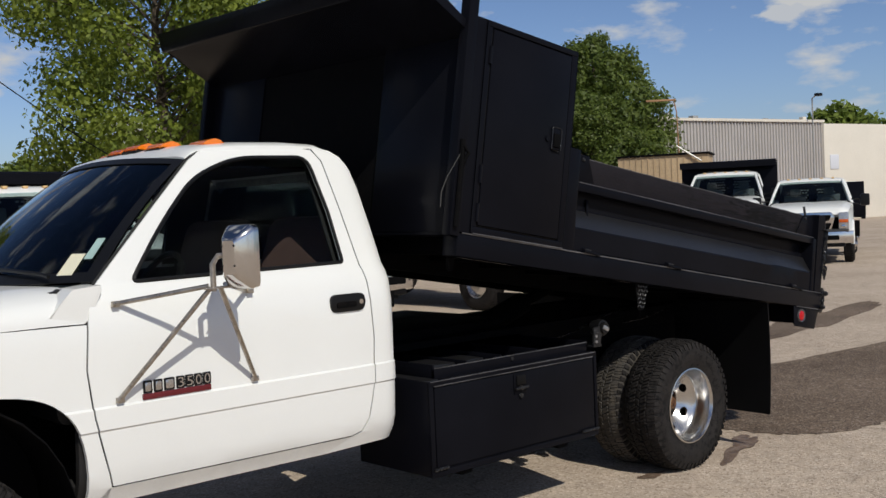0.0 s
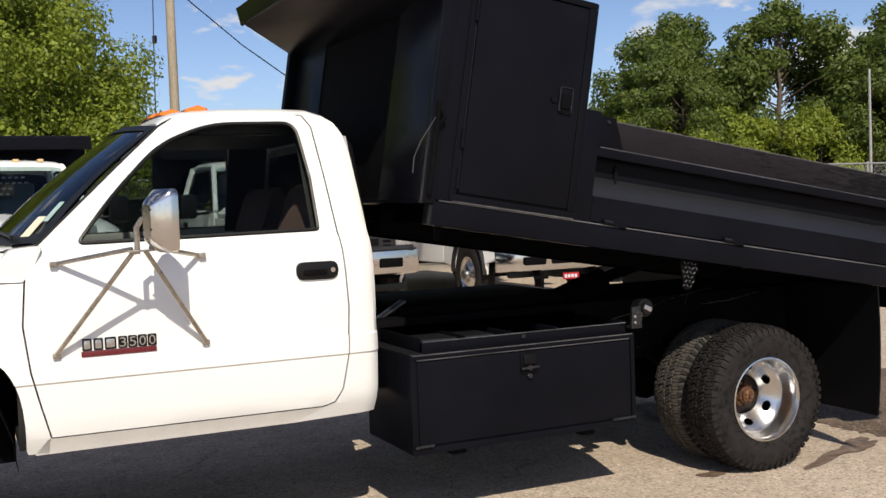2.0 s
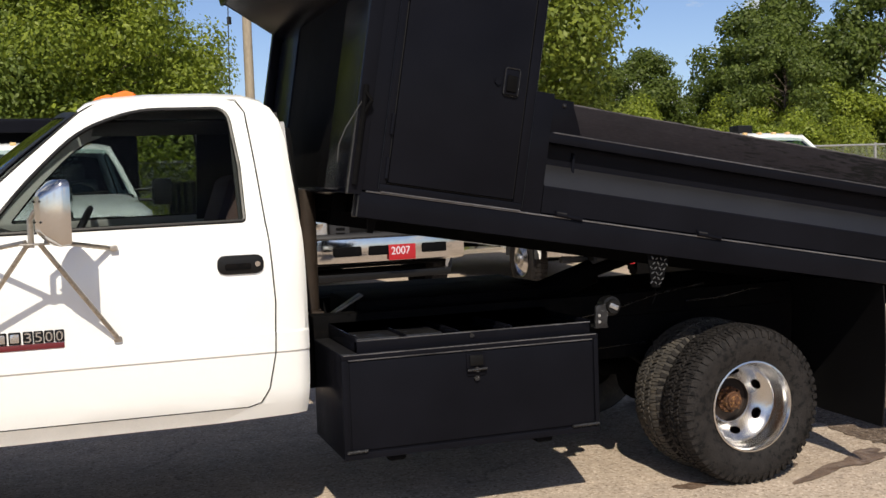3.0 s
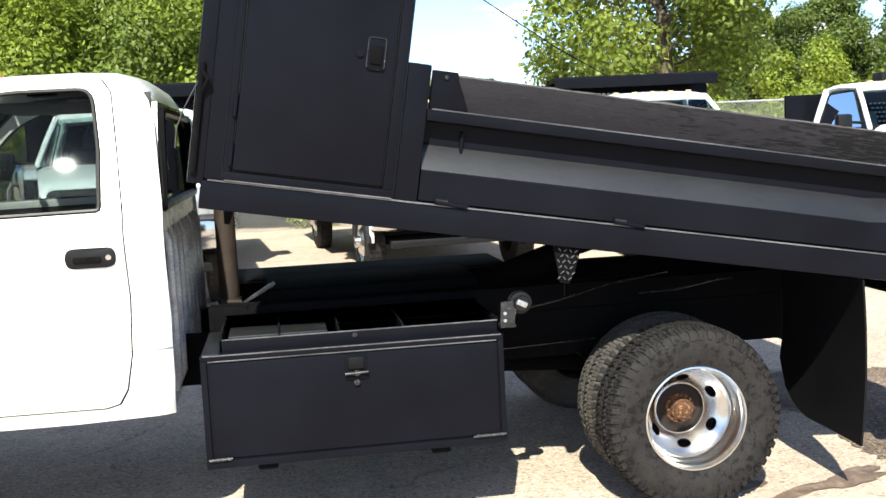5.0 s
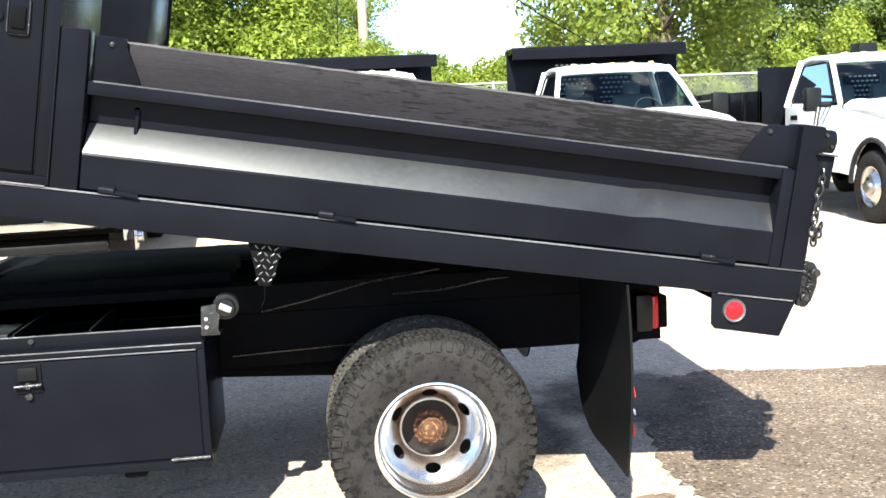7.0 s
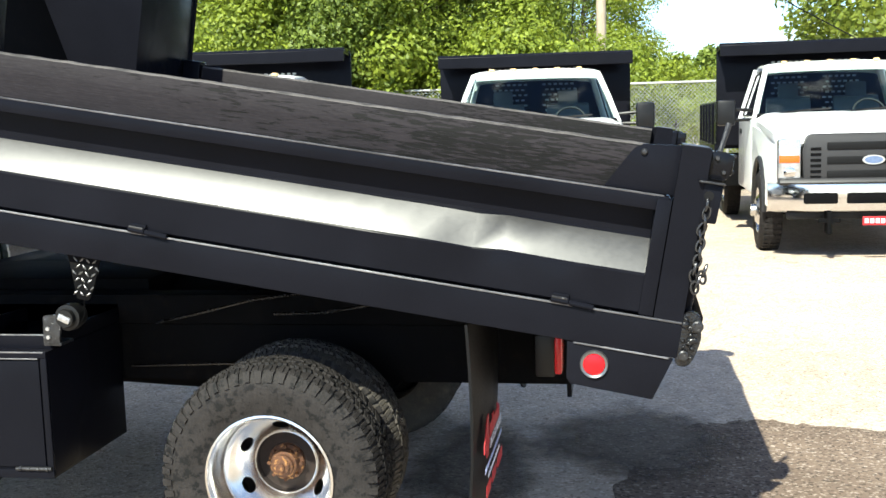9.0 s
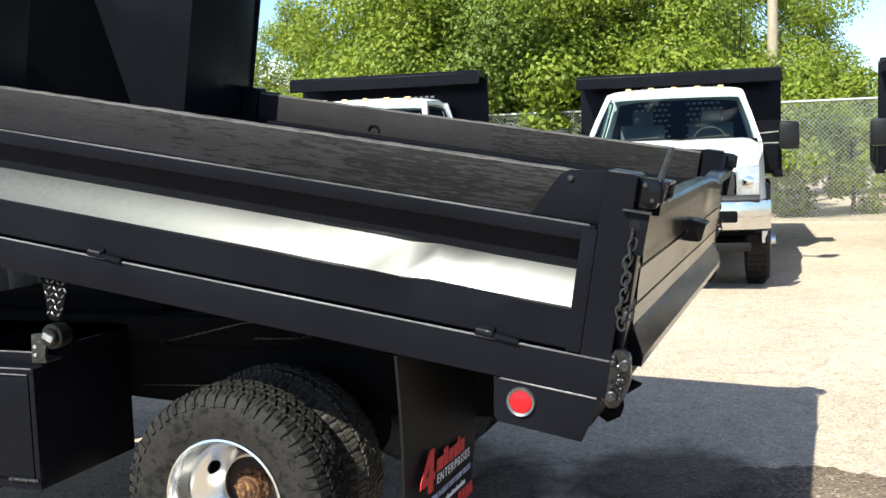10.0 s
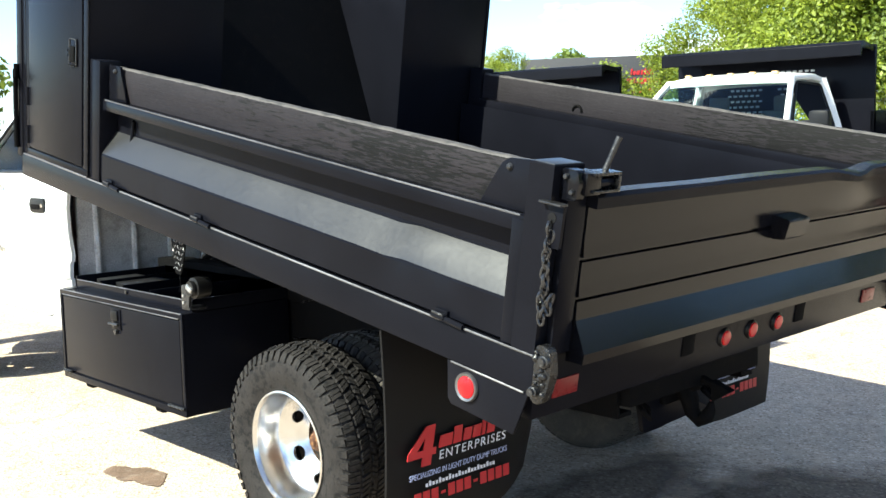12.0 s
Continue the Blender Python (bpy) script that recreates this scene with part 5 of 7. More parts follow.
part("upper_jaw", bm, BLACK_DULL, hook)
for y in (0.86, 1.26):
    bm = BM()
    tube(bm, [(0.955, y, 0.56), (0.995, y - 0.02, 0.535), (1.015, y, 0.505), (0.995, y + 0.02, 0.535), (0.955, y + 0.01, 0.56)], 0.010, 8)
    part("safety_ring", bm, BLACK_DULL, truck)



# ---- the raised dump body; its own axes: x along the bed, z square to its floor ----
BED = pose(-1.027, 0, 1.338, 0, 9.5, 0) @ Matrix.Rotation(radians(0.6), 4, "X")
BY0, BY1 = -0.122, 2 * YC + 0.122
bm = BM()
box(bm, (-0.92, BY0 + 0.05, -0.012), (2.40, BY1 - 0.05, 0.012), 0.003)
bed = part("dump_bed", bm, BLACK, truck, "glossy black steel dump bed", at=BED)
for y in (0.66, 1.40):
    bm = BM()
    box(bm, (-0.85, y, -0.16), (2.36, y + 0.07, -0.012), 0.006)
    part("bed_rail", bm, BLACK_DULL, bed)
for i in range(9):
    bm = BM()
    x = -0.78 + i * 0.38
    box(bm, (x, BY0 + 0.11, -0.09), (x + 0.045, BY1 - 0.11, -0.012), 0.004)
    part("cross_rib", bm, BLACK_DULL, bed)


def bed_side(flip):
    def fl(bm):
        return mirrored(bm, YC) if flip else bm
    def put(name, bm, material=BLACK, label="", angle=32):
        return part(name, fl(bm), material, bed, label, angle)
    # sill beam
    bm = BM()
    box(bm, (-0.925, BY0, -0.110), (2.395, BY0 + 0.10, -0.004), 0.007)
    put("sill", bm, BLACK, "black box-section sill")
    # Bright line for the highlight along the sill top.
    bm = BM()
    tube(bm, [(-0.90, BY0 - 0.001, -0.002), (2.39, BY0 - 0.001, -0.002)], 0.0035, 6)
    put("weld_seam", bm, SEAM)
    # folded drop side: lower face, sloping shelf, recessed face, top rail
    prof = [(-0.106, 0.004), (-0.112, 0.010), (-0.112, 0.118), (-0.109, 0.126), (-0.046, 0.222), (-0.039, 0.230), (-0.039, 0.318), (0.030, 0.318), (0.030, 0.004)]
    bm = BM()
    n = 26
    rows = []
    for k in range(n + 1):
        x = -0.115 + (2.305 + 0.115) * k / n
        rows.append([Vector((x, y, z)) for y, z in prof])
    # knocks in the sloping shelf towards its rear end
    for k in range(n + 1):
        x = rows[k][0].x
        for i in (3, 4):
            dent = 0.006 * math.exp(-((x - 1.72) / 0.07) ** 2) - 0.004 * math.exp(-((x - 1.86) / 0.08) ** 2) + 0.002 * math.exp(-((x - 1.50) / 0.10) ** 2)
            rows[k][i] += Vector((0, dent * (0.4 if i == 3 else 0.1), -dent))
    g = sheet(bm, rows)
    bm.faces.new([v for v in g[0]])
    bm.faces.new([v for v in g[-1]])
    drop = put("drop_side", bm, BLACK, "folded black steel drop side with a dented sloping shelf", 20)
    # The sloping face takes the enamel lightened for its sheen.
    drop.data.materials.append(SHELF)
    for f in drop.data.polygons:
        if f.index < 8 * n and f.index % 8 == 3:
            f.material_index = 1
    bm = BM()
    prism(bm, [(-0.135, 0.118), (-0.125, 0.220), (-0.118, 0.320), (-0.150, 0.320), (-0.150, 0.004), (-0.118, 0.004)], "y", -0.100, 0.02, 0.002)
    put("end_gusset", bm)
    bm = BM()
    box(bm, (-0.118, -0.108, 0.312), (2.300, 0.032, 0.358), 0.008)
    put("top_rail", bm, BLACK, "black top rail")
    bm = BM()
    tube(bm, [(-0.10, -0.104, 0.357), (2.28, -0.104, 0.357)], 0.0035, 6)
    put("rail_edge", bm, SEAM)
    bm = BM()
    box(bm, (2.262, -0.118, 0.002), (2.306, 0.01, 0.350), 0.005)
    put("end_stiffener", bm)
    # side board of worn wood
    bm = BM()
    rng = random.Random(31 + flip)
    rows = []
    n = 60
    for k in range(n + 1):
        x = -0.105 + 2.395 * k / n
        j = [rng.uniform(-0.0012, 0.0012) for _ in range(4)]
        bow = 0.006 * math.sin(k / n * 5.0)
        rows.append([Vector((x, -0.066 + j[0] + bow, 0.359)), Vector((x, -0.068 + j[1] + bow, 0.43)), Vector((x, -0.064 + bow, 0.492 + j[2])), Vector((x, -0.056 + bow, 0.499 + j[2] + j[3])), Vector((x, -0.034 + bow, 0.499 + j[3])), Vector((x, -0.026 + bow, 0.49)), Vector((x, -0.026 + bow, 0.359))])
    g = sheet(bm, rows)
    bm.faces.new(g[0])
    bm.faces.new(g[-1])
    board = put("side_board", bm, PLANK, "worn black-stained wooden side board", 50)
    board.data.materials.append(BOARD_EDGE)
    for f in board.data.polygons:
        if f.index < 6 * n and f.index % 6 in (2, 3, 4):
            f.material_index = 1
    # board pockets at both ends
    bm = BM()
    prism(bm, [(-0.112, 0.360), (0.045, 0.360), (0.020, 0.42), (-0.010, 0.480), (-0.010, 0.506), (-0.112, 0.506)], "y", -0.082, -0.072, 0.002)
    put("front_pocket", bm, BLACK)
    bm = BM()
    prism(bm, [(2.105, 0.360), (2.150, 0.440), (2.175, 0.482), (2.20, 0.498), (2.310, 0.508), (2.310, 0.360)], "y", -0.082, -0.072, 0.002)
    put("rear_pocket", bm, BLACK)
    for x, z in ((-0.055, 0.482), (2.205, 0.474)):
        bm = BM()
        lathe(bm, [(0.0, -0.010), (0.007, -0.008), (0.011, -0.002), (0.011, 0.004)], 12, centre=(x, -0.082, z))
        put("bolt", bm, WORN_DARK)
    # posts
    bm = BM()
    box(bm, (-0.214, BY0 + 0.002, 0.0), (-0.120, -0.02, 0.520), 0.008)
    put("front_post", bm, BLACK)
    bm = BM()
    out = [(2.308, BY0), (2.392, BY0), (2.392, 0.0), (2.308, 0.0)]
    inn = [(2.318, BY0 + 0.01), (2.382, BY0 + 0.01), (2.382, -0.01), (2.318, -0.01)]
    sheet(bm, [[Vector((x, y, z)) for x, y in pts + pts[:1]] for pts, z in ((out, -0.002), (out, 0.509), ([(x + (0.002 if x < 2.36 else -0.002), y + (0.002 if y < -0.06 else -0.002)) for x, y in out], 0.512), (inn, 0.512), (inn, 0.492))])
    bmesh.ops.remove_doubles(bm, verts=bm.verts, dist=1e-5)
    put("rear_post", bm, BLACK, "square black rear corner post")
    # Cap in the lighter enamel, for the highlight on the post top.
    bm = BM()
    box(bm, (2.312, BY0 + 0.004, 0.504), (2.388, -0.004, 0.514), 0.003)
    put("post_cap", bm, SHELF, "post cap with its highlight painted in")
    # hinges of the drop side
    for u in (0.0, 0.714, 2.056):
        bm = BM()
        tube(bm, [(u - 0.052, BY0 - 0.006, 0.010), (u + 0.0, BY0 - 0.006, 0.008)], 0.011, 10)
        tube(bm, [(u + 0.002, BY0 - 0.006, 0.006), (u + 0.075, BY0 - 0.006, 0.002)], 0.009, 10)
        box(bm, (u - 0.05, BY0 + 0.0, 0.0), (u, BY0 + 0.02, 0.028), 0.002)
        put("hinge", bm, BLACK, "")
        bm = BM()
        tube(bm, [(u - 0.050, BY0 - 0.012, 0.017), (u - 0.004, BY0 - 0.012, 0.016)], 0.0045, 6)
        put("hinge_pin", bm, WORN_DARK)
    # tie-down hook above the shelf
    bm = BM()
    tube(bm, [(-0.05, 0.012, 0.290), (0.03, -0.03, 0.288), (0.038, -0.046, 0.28), (0.038, -0.054, 0.185)], 0.008, 8)
    put("tarp_hook", bm, BLACK)
    # rear skirt with the round marker lamp
    bm = BM()
    prism(bm, [(2.070, -0.112), (2.085, -0.225), (2.10, -0.240), (2.345, -0.245), (2.385, -0.112)], "y", BY0 + 0.004, BY0 + 0.012, 0.002)
    put("rear_skirt", bm, BLACK)
    bm = BM()
    tube(bm, [(2.09, BY0, -0.112), (2.37, BY0, -0.112)], 0.003, 6)
    put("weld_seam", bm, SEAM)
    bm = BM()
    lathe(bm, [(0.033, -0.004), (0.040, -0.007), (0.0425, -0.003), (0.043, 0.01), (0.033, 0.01)], 36, centre=(2.160, BY0, -0.168))
    put("lamp_ring", bm, DIAMOND, "dull metal lamp ring")
    bm = BM()
    lathe(bm, [(0.0, -0.010), (0.018, -0.009), (0.031, -0.005), (0.035, 0.002)], 32, centre=(2.160, BY0, -0.168))
    put("marker_lens", bm, RED, "round red marker lens")
    # rear jamb set back behind the post, with the chain plate
    bm = BM()
    box(bm, (2.392, BY0 + 0.040, 0.0), (2.416, -0.002, 0.500), 0.004)
    put("rear_jamb", bm, BLACK)
    bm = BM()
    prism(bm, rounded([(2.386, 0.300), (2.436, 0.300), (2.440, 0.418), (2.386, 0.412)], 0.006), "y", BY0 - 0.002, BY0 + 0.008, 0.001)
    put("chain_plate", bm, BLACK, "black plate with a keyhole slot for the chain")
    bm = BM()
    lathe(bm, [(0.0, -0.0035), (0.014, -0.0035), (0.014, 0.004)], 18, centre=(2.404, BY0, 0.378))
    box(bm, (2.400, BY0 - 0.0035, 0.335), (2.408, BY0 + 0.004, 0.372))
    put("keyhole", bm, FLAP)
    bm = BM()
    box(bm, (2.368, BY0 - 0.022, 0.414), (2.442, BY0 + 0.010, 0.420), 0.002)
    put("plate_ear", bm, WORN_DARK)
    # top bracket with bolts
    bm = BM()
    prism(bm, rounded([(2.392, 0.425), (2.448, 0.425), (2.456, 0.470), (2.446, 0.506), (2.392, 0.506)], 0.010), "y", BY0 + 0.028, BY0 + 0.060, 0.003)
    box(bm, (2.420, BY0 + 0.050, 0.440), (2.462, -0.010, 0.500), 0.006)
    put("top_bracket", bm, BLACK_GLOSS)
    for x, z in ((2.412, 0.486), (2.436, 0.448)):
        bm = BM()
        lathe(bm, [(0.0, -0.010), (0.006, -0.009), (0.008, -0.003), (0.008, 0.004)], 12, centre=(x, BY0 + 0.028, z))
        put("bolt", bm, WORN_DARK)
    # lumpy hinge casting of the tailgate
    bm = BM()
    prism(bm, rounded([(2.390, -0.128), (2.426, -0.132), (2.444, -0.095), (2.454, -0.040), (2.440, 0.030), (2.412, 0.036), (2.390, 0.026)], 0.014), "y", BY0 + 0.002, BY0 + 0.034, 0.005)
    rng = random.Random(77)
    for _ in range(16):
        x, z = rng.uniform(2.398, 2.440), rng.uniform(-0.115, 0.018)
        bmesh.ops.create_icosphere(bm, subdivisions=2, radius=rng.uniform(0.006, 0.013), matrix=Matrix.Translation((x, BY0 + 0.002, z)))
    put("hinge_casting", bm, CAST, "lumpy worn black hinge casting", 60)
    for x, z, r in ((2.436, -0.002, 0.017), (2.410, -0.094, 0.015)):
        bm = BM()
        lathe(bm, [(0.0, -0.020), (r * 0.7, -0.020), (r * 0.72, -0.012), (r, -0.010), (r, 0.004)], 14, centre=(x, BY0 - 0.004, z))
        put("pivot_bolt", bm, WORN_DARK)
    # chain hanging from the keyhole, doubled back at its end
    spots = [(2.402 + 0.004 * math.sin(1.3 * i), BY0 - 0.004 + 0.004 * math.sin(2.1 * i), 0.352 - 0.0235 * i) for i in range(10)]
    spots += [(2.414, BY0 - 0.006, 0.128), (2.424, BY0 - 0.004, 0.142), (2.428, BY0 - 0.002, 0.162), (2.408, BY0 - 0.008, 0.110)]
    for i, (x, y, z) in enumerate(spots):
        bm = BM()
        lean = 0.25 * math.sin(2.7 * i)
        pts = []
        for k in range(12):
            a = 2 * math.pi * k / 12
            c, d = 0.0105 * math.cos(a), 0.0185 * math.sin(a)
            pts.append(Vector((x + (c if i % 2 else 0) + lean * d, y + (0 if i % 2 else c), z + d)))
        tube(bm, pts, 0.0042, 6, closed=True)
        put("chain_link", bm, CHAIN)


bed_side(False)
bed_side(True)
# latch lever and toggle at the near top corner of the tailgate
bm = BM()
tube(bm, [(2.440, -0.055, 0.472), (2.446, 0.0, 0.470), (2.440, 0.060, 0.470)], 0.015, 10)
part("tailgate_latch", bm, BLACK, bed)
bm = BM()
for z0, z1 in ((0.446, 0.454), (0.492, 0.500)):
    box(bm, (2.416, -0.050, z0), (2.470, 0.062, z1), 0.002)
box(bm, (2.416, 0.050, 0.454), (2.470, 0.062, 0.492), 0.002)
part("latch_housing", bm, CAST, bed, "open black latch housing")
bm = BM()
tube(bm, [(2.422, 0.030, 0.452), (2.425, 0.036, 0.475), (2.434, 0.050, 0.530), (2.443, 0.067, 0.587)], [0.013, 0.0095, 0.0075, 0.009], 10)
part("release_lever", bm, WORN_DARK, bed, "leaning worn steel release lever")

# inner faces of the bed
for y in (0.034, 2 * YC - 0.042):
    bm = BM()
    box(bm, (-0.20, y, 0.012), (2.38, y + 0.008, 0.318), 0.002)
    part("inner_lining", bm, BLACK, bed)
bm = BM()
tube(bm, [(0.60 + 0.03 * math.cos(a), 2 * YC + 0.02, 0.375 + 0.03 * math.sin(a)) for a in [math.pi * i / 8 for i in range(9)]], 0.008, 8)
part("tie_ring", bm, BLACK_DULL, bed)

# tailgate with pressed ribs and an outward lower fold
bm = BM()
prof = [(2.418, 0.402), (2.418, 0.302), (2.419, 0.290), (2.4215, 0.262), (2.408, 0.258), (2.408, 0.251), (2.418, 0.247), (2.418, 0.192), (2.419, 0.180), (2.4215, 0.152), (2.408, 0.148), (2.408, 0.141), (2.418, 0.137), (2.420, 0.085), (2.462, 0.000), (2.460, -0.030), (2.400, -0.034), (2.395, 0.402)]
n = 32
rows = []
for k in range(n + 1):
    y = 0.004 + (2 * YC - 0.008) * k / n
    bulge = 0.006 * math.exp(-((y - 1.55) / 0.14) ** 2)
    rows.append([Vector((x + (bulge if i in (0, 1) else 0.3 * bulge), y, z)) for i, (x, z) in enumerate(prof)])
g = sheet(bm, rows + [])
for k in range(n):
    bm.faces.new((g[k][0], g[k + 1][0], g[k + 1][-1], g[k][-1]))
bm.faces.new(g[0])
bm.faces.new(g[-1])
part("tailgate", bm, BLACK_GLOSS, bed, "ribbed glossy black tailgate with a dented top rail", 24)
bm = BM()
rows = []
for k in range(n + 1):
    y = 0.004 + (2 * YC - 0.008) * k / n
    b = 0.022 * math.exp(-((y - 1.50) / 0.10) ** 2)
    s = 0.004 * math.sin(9 * y)
    rows.append([Vector((2.385 + 0.5 * b, y, 0.398)), Vector((2.385 + b * 0.3, y, 0.432 - b)), Vector((2.396, y, 0.440 - b + s * 0.3)), Vector((2.436 + b, y, 0.438 - b + s * 0.3)), Vector((2.446 + b, y, 0.428 - b)), Vector((2.446 + b, y, 0.398 - 0.5 * b))])
g = sheet(bm, rows)
for k in range(n):
    bm.faces.new((g[k][0], g[k + 1][0], g[k + 1][-1], g[k][-1]))
bm.faces.new(g[0])
bm.faces.new(g[-1])
part("top_rail", bm, BLACK, bed, "", 30)
bm = BM()
prism(bm, rounded([(2.418, 0.215), (2.472, 0.222), (2.482, 0.290), (2.418, 0.298)], 0.01), "y", 1.00, 1.135, 0.004)
part("step_bracket", bm, BLACK_GLOSS, bed, "small black bracket on the tailgate")
# rear cross sill with lamps
bm = BM()
box(bm, (2.305, -0.06, -0.215), (2.355, 2 * YC + 0.06, -0.036), 0.006)
part("rear_sill", bm, BLACK, bed)
for y in (0.915, 1.092, 1.269):
    bm = BM()
    tube(bm, [(2.353, y, -0.135), (2.364, y, -0.135)], [0.036, 0.031], 24)
    part("lamp_grommet", bm, PLASTIC, bed)
    bm = BM()
    tube(bm, [(2.364, y, -0.135), (2.368, y, -0.135), (2.371, y, -0.135)], [0.027, 0.025, 0.015], 24)
    part("clearance_lamp", bm, RED, bed, "round red clearance lamp")
for y in (0.02, 1.96):
    bm = BM()
    box(bm, (2.353, y, -0.165), (2.360, y + 0.11, -0.110), 0.004)
    part("reflector", bm, RED_SHADED, bed, "red rectangular reflector")

# front cabinets, leaning bulkhead and cab protector
CF, CR, CT = -0.925, -0.221, 1.010
for y0, y1, outer in ((BY0 + 0.004, 0.540, True), (1.660, BY1 - 0.004, False)):
    bm = BM()
    box(bm, (CF, y0, 0.0), (CR, y1, CT), 0.010)
    cab = part("cabinet", bm, BLACK, bed, "tall black steel side cabinet")
    yo = y0 if outer else y1
    s = -1 if outer else 1
    bm = BM()
    box(bm, (-0.815, yo + s * 0.014, 0.045), (-0.262, yo - s * 0.002, 0.968), 0.006)
    part("cabinet_door", bm, BLACK, cab, "flush black cabinet door")
    for a, b in (((-0.850, 0.036), (-0.822, 0.976)), ((-0.255, 0.036), (-0.215, 0.976)), ((-0.85, 0.004), (-0.215, 0.036)), ((-0.85, 0.976), (-0.215, 1.004))):
        bm = BM()
        box(bm, (a[0], yo + s * 0.010, a[1]), (b[0], yo - s * 0.002, b[1]), 0.003)
        part("door_surround", bm, BLACK, cab)
    bm = BM()
    tube(bm, [(-0.84, yo + s * 0.011, 0.0035), (-0.22, yo + s * 0.011, 0.0035)], 0.003, 6)
    part("weld_seam", bm, SEAM, cab)
    for xe in (-0.852, -0.213):
        bm = BM()
        tube(bm, [(xe, yo + s * 0.009, 0.01), (xe, yo + s * 0.009, 1.0)], 0.0028, 6)
        part("edge_bead", bm, BLACK_GLOSS, cab)
    for pts in ([(-0.815, 0.042), (-0.262, 0.042)], [(-0.818, 0.05), (-0.818, 0.965)], [(-0.259, 0.05), (-0.259, 0.965)]):
        bm = BM()
        tube(bm, [(x, yo + s * 0.0015, z) for x, z in pts], 0.0042, 6)
        part("door_gap", bm, FLAP, cab)
    bm = BM()
    tube(bm, [(x, yo + s * 0.021, z) for x, z in rounded([(-0.368, 0.475), (-0.302, 0.475), (-0.302, 0.590), (-0.368, 0.590)], 0.012)], 0.0032, 6, closed=True)
    part("latch_rim", bm, WORN_DARK, cab)
    for z in (0.06, 0.24, 0.80):
        bm = BM()
        tube(bm, [(-0.826, yo + s * 0.014, z), (-0.826, yo + s * 0.014, z + 0.085)], 0.0085, 8)
        part("hinge", bm, BLACK, cab)
    bm = BM()
    box(bm, (-0.368, yo + s * 0.020, 0.475), (-0.302, yo + s * 0.010, 0.590), 0.004)
    part("paddle_latch", bm, BLACK, cab, "black recessed paddle latch")
    bm = BM()
    box(bm, (-0.358, yo + s * 0.028, 0.492), (-0.312, yo + s * 0.018, 0.560), 0.006)
    tube(bm, [(-0.365, yo + s * 0.024, 0.478), (-0.305, yo + s * 0.024, 0.478)], 0.004, 6)
    part("paddle", bm, BLACK_DULL, cab)
    bm = BM()
    tube(bm, [(-0.396, yo + s * 0.006, 0.527), (-0.396, yo + s * 0.022, 0.527)], 0.015, 14)
    part("lock_cylinder", bm, BLACK, cab)
bm = BM()
prism(bm, [(-0.36, 0.012), (-0.35, 0.012), (-0.84, 0.930), (-0.85, 0.930)], "y", 0.53, 1.67)
part("bulkhead", bm, BLACK_DULL, bed, "leaning black steel bulkhead")
# Added plate over the bulkhead recess, standing in for the dark inside it.
bm = BM()
box(bm, (-0.915, 0.540, 0.0), (-0.905, 1.660, 0.93), 0.002)
part("front_plate", bm, BLACK_DULL, bed)
bm = BM()
a = radians(23)
ca, sa = math.cos(a), math.sin(a)
def canopy(s, h):
    return (-0.90 - s * ca - h * sa, 0.905 + s * sa + h * ca)
prism(bm, [canopy(-0.05, 0.0), canopy(0.42, 0.0), canopy(0.445, -0.03), canopy(0.46, -0.03), canopy(0.46, 0.075), canopy(0.43, 0.085), canopy(-0.05, 0.05)], "y", BY0 + 0.02, BY1 - 0.06, 0.004)
part("cab_protector", bm, BLACK, bed, "black cab protector canopy reaching over the cab")
for y in (BY0 - 0.002, BY1 - 0.060):
    bm = BM()
    box(bm, (-0.975, y, -0.02), (-0.915, y + 0.062, 1.25), 0.008)
    part("corner_stake", bm, BLACK, bed)
bm = BM()
tube(bm, [(-0.955, BY0 - 0.012, 0.02), (-0.955, BY0 - 0.016, 0.30), (-0.955, BY0 - 0.012, 0.42)], 0.012, 8)
tube(bm, [(-0.955, BY0 - 0.015, 0.30), (-0.93, BY0 - 0.03, 0.36), (-0.955, BY0 - 0.02, 0.39)], 0.009, 8)
part("tarp_rod", bm, BLACK_DULL, bed)
bm = BM()
tube(bm, [(-0.950, BY0 - 0.02, 0.385), (-0.975, BY0 - 0.01, 0.33), (-1.012, BY0 + 0.01, 0.24), (-1.03, BY0 + 0.02, 0.17), (-1.028, BY0 + 0.02, 0.10)], 0.0022, 6)
part("tie_cord", bm, CORD, bed, "slack grey tie cord")
bm = BM()
prism(bm, [(-0.84, -0.11), (-0.80, -0.11), (-0.81, -0.17), (-0.83, -0.17)], "y", 0.02, 0.04)
part("prop_lug", bm, BLACK_DULL, bed)
# tread-plate lug under the sill
bm = BM()
prism(bm, rounded([(0.440, -0.110), (0.555, -0.110), (0.540, -0.215), (0.527, -0.255), (0.487, -0.255), (0.475, -0.215)], 0.006), "y", -0.090, -0.084, 0.001)
lug = part("step_plate", bm, BLACK_DULL, bed, "black tread-plate lug with worn bright treads")
for i in range(4):
    for j in range(6):
        x, z = 0.470 + 0.022 * i + 0.011 * (j % 2), -0.125 - 0.022 * j
        if abs(x - 0.507) > 0.045 - 0.02 * (j / 6):
            continue
        bm = BM()
        t = radians(45 if (i + j) % 2 else -45)
        d = 0.009
        tube(bm, [(x - d * math.cos(t), -0.0905, z - d * math.sin(t)), (x, -0.092, z), (x + d * math.cos(t), -0.0905, z + d * math.sin(t))], [0.0012, 0.0032, 0.0012], 6)
        part("tread", bm, DIAMOND, lug)
bm = BM()
tube(bm, [(0.507, -0.085, -0.25), (0.515, -0.081, -0.30), (0.505, -0.081, -0.33)], 0.0015, 5)
part("loose_wire", bm, BLACK_DULL, bed)


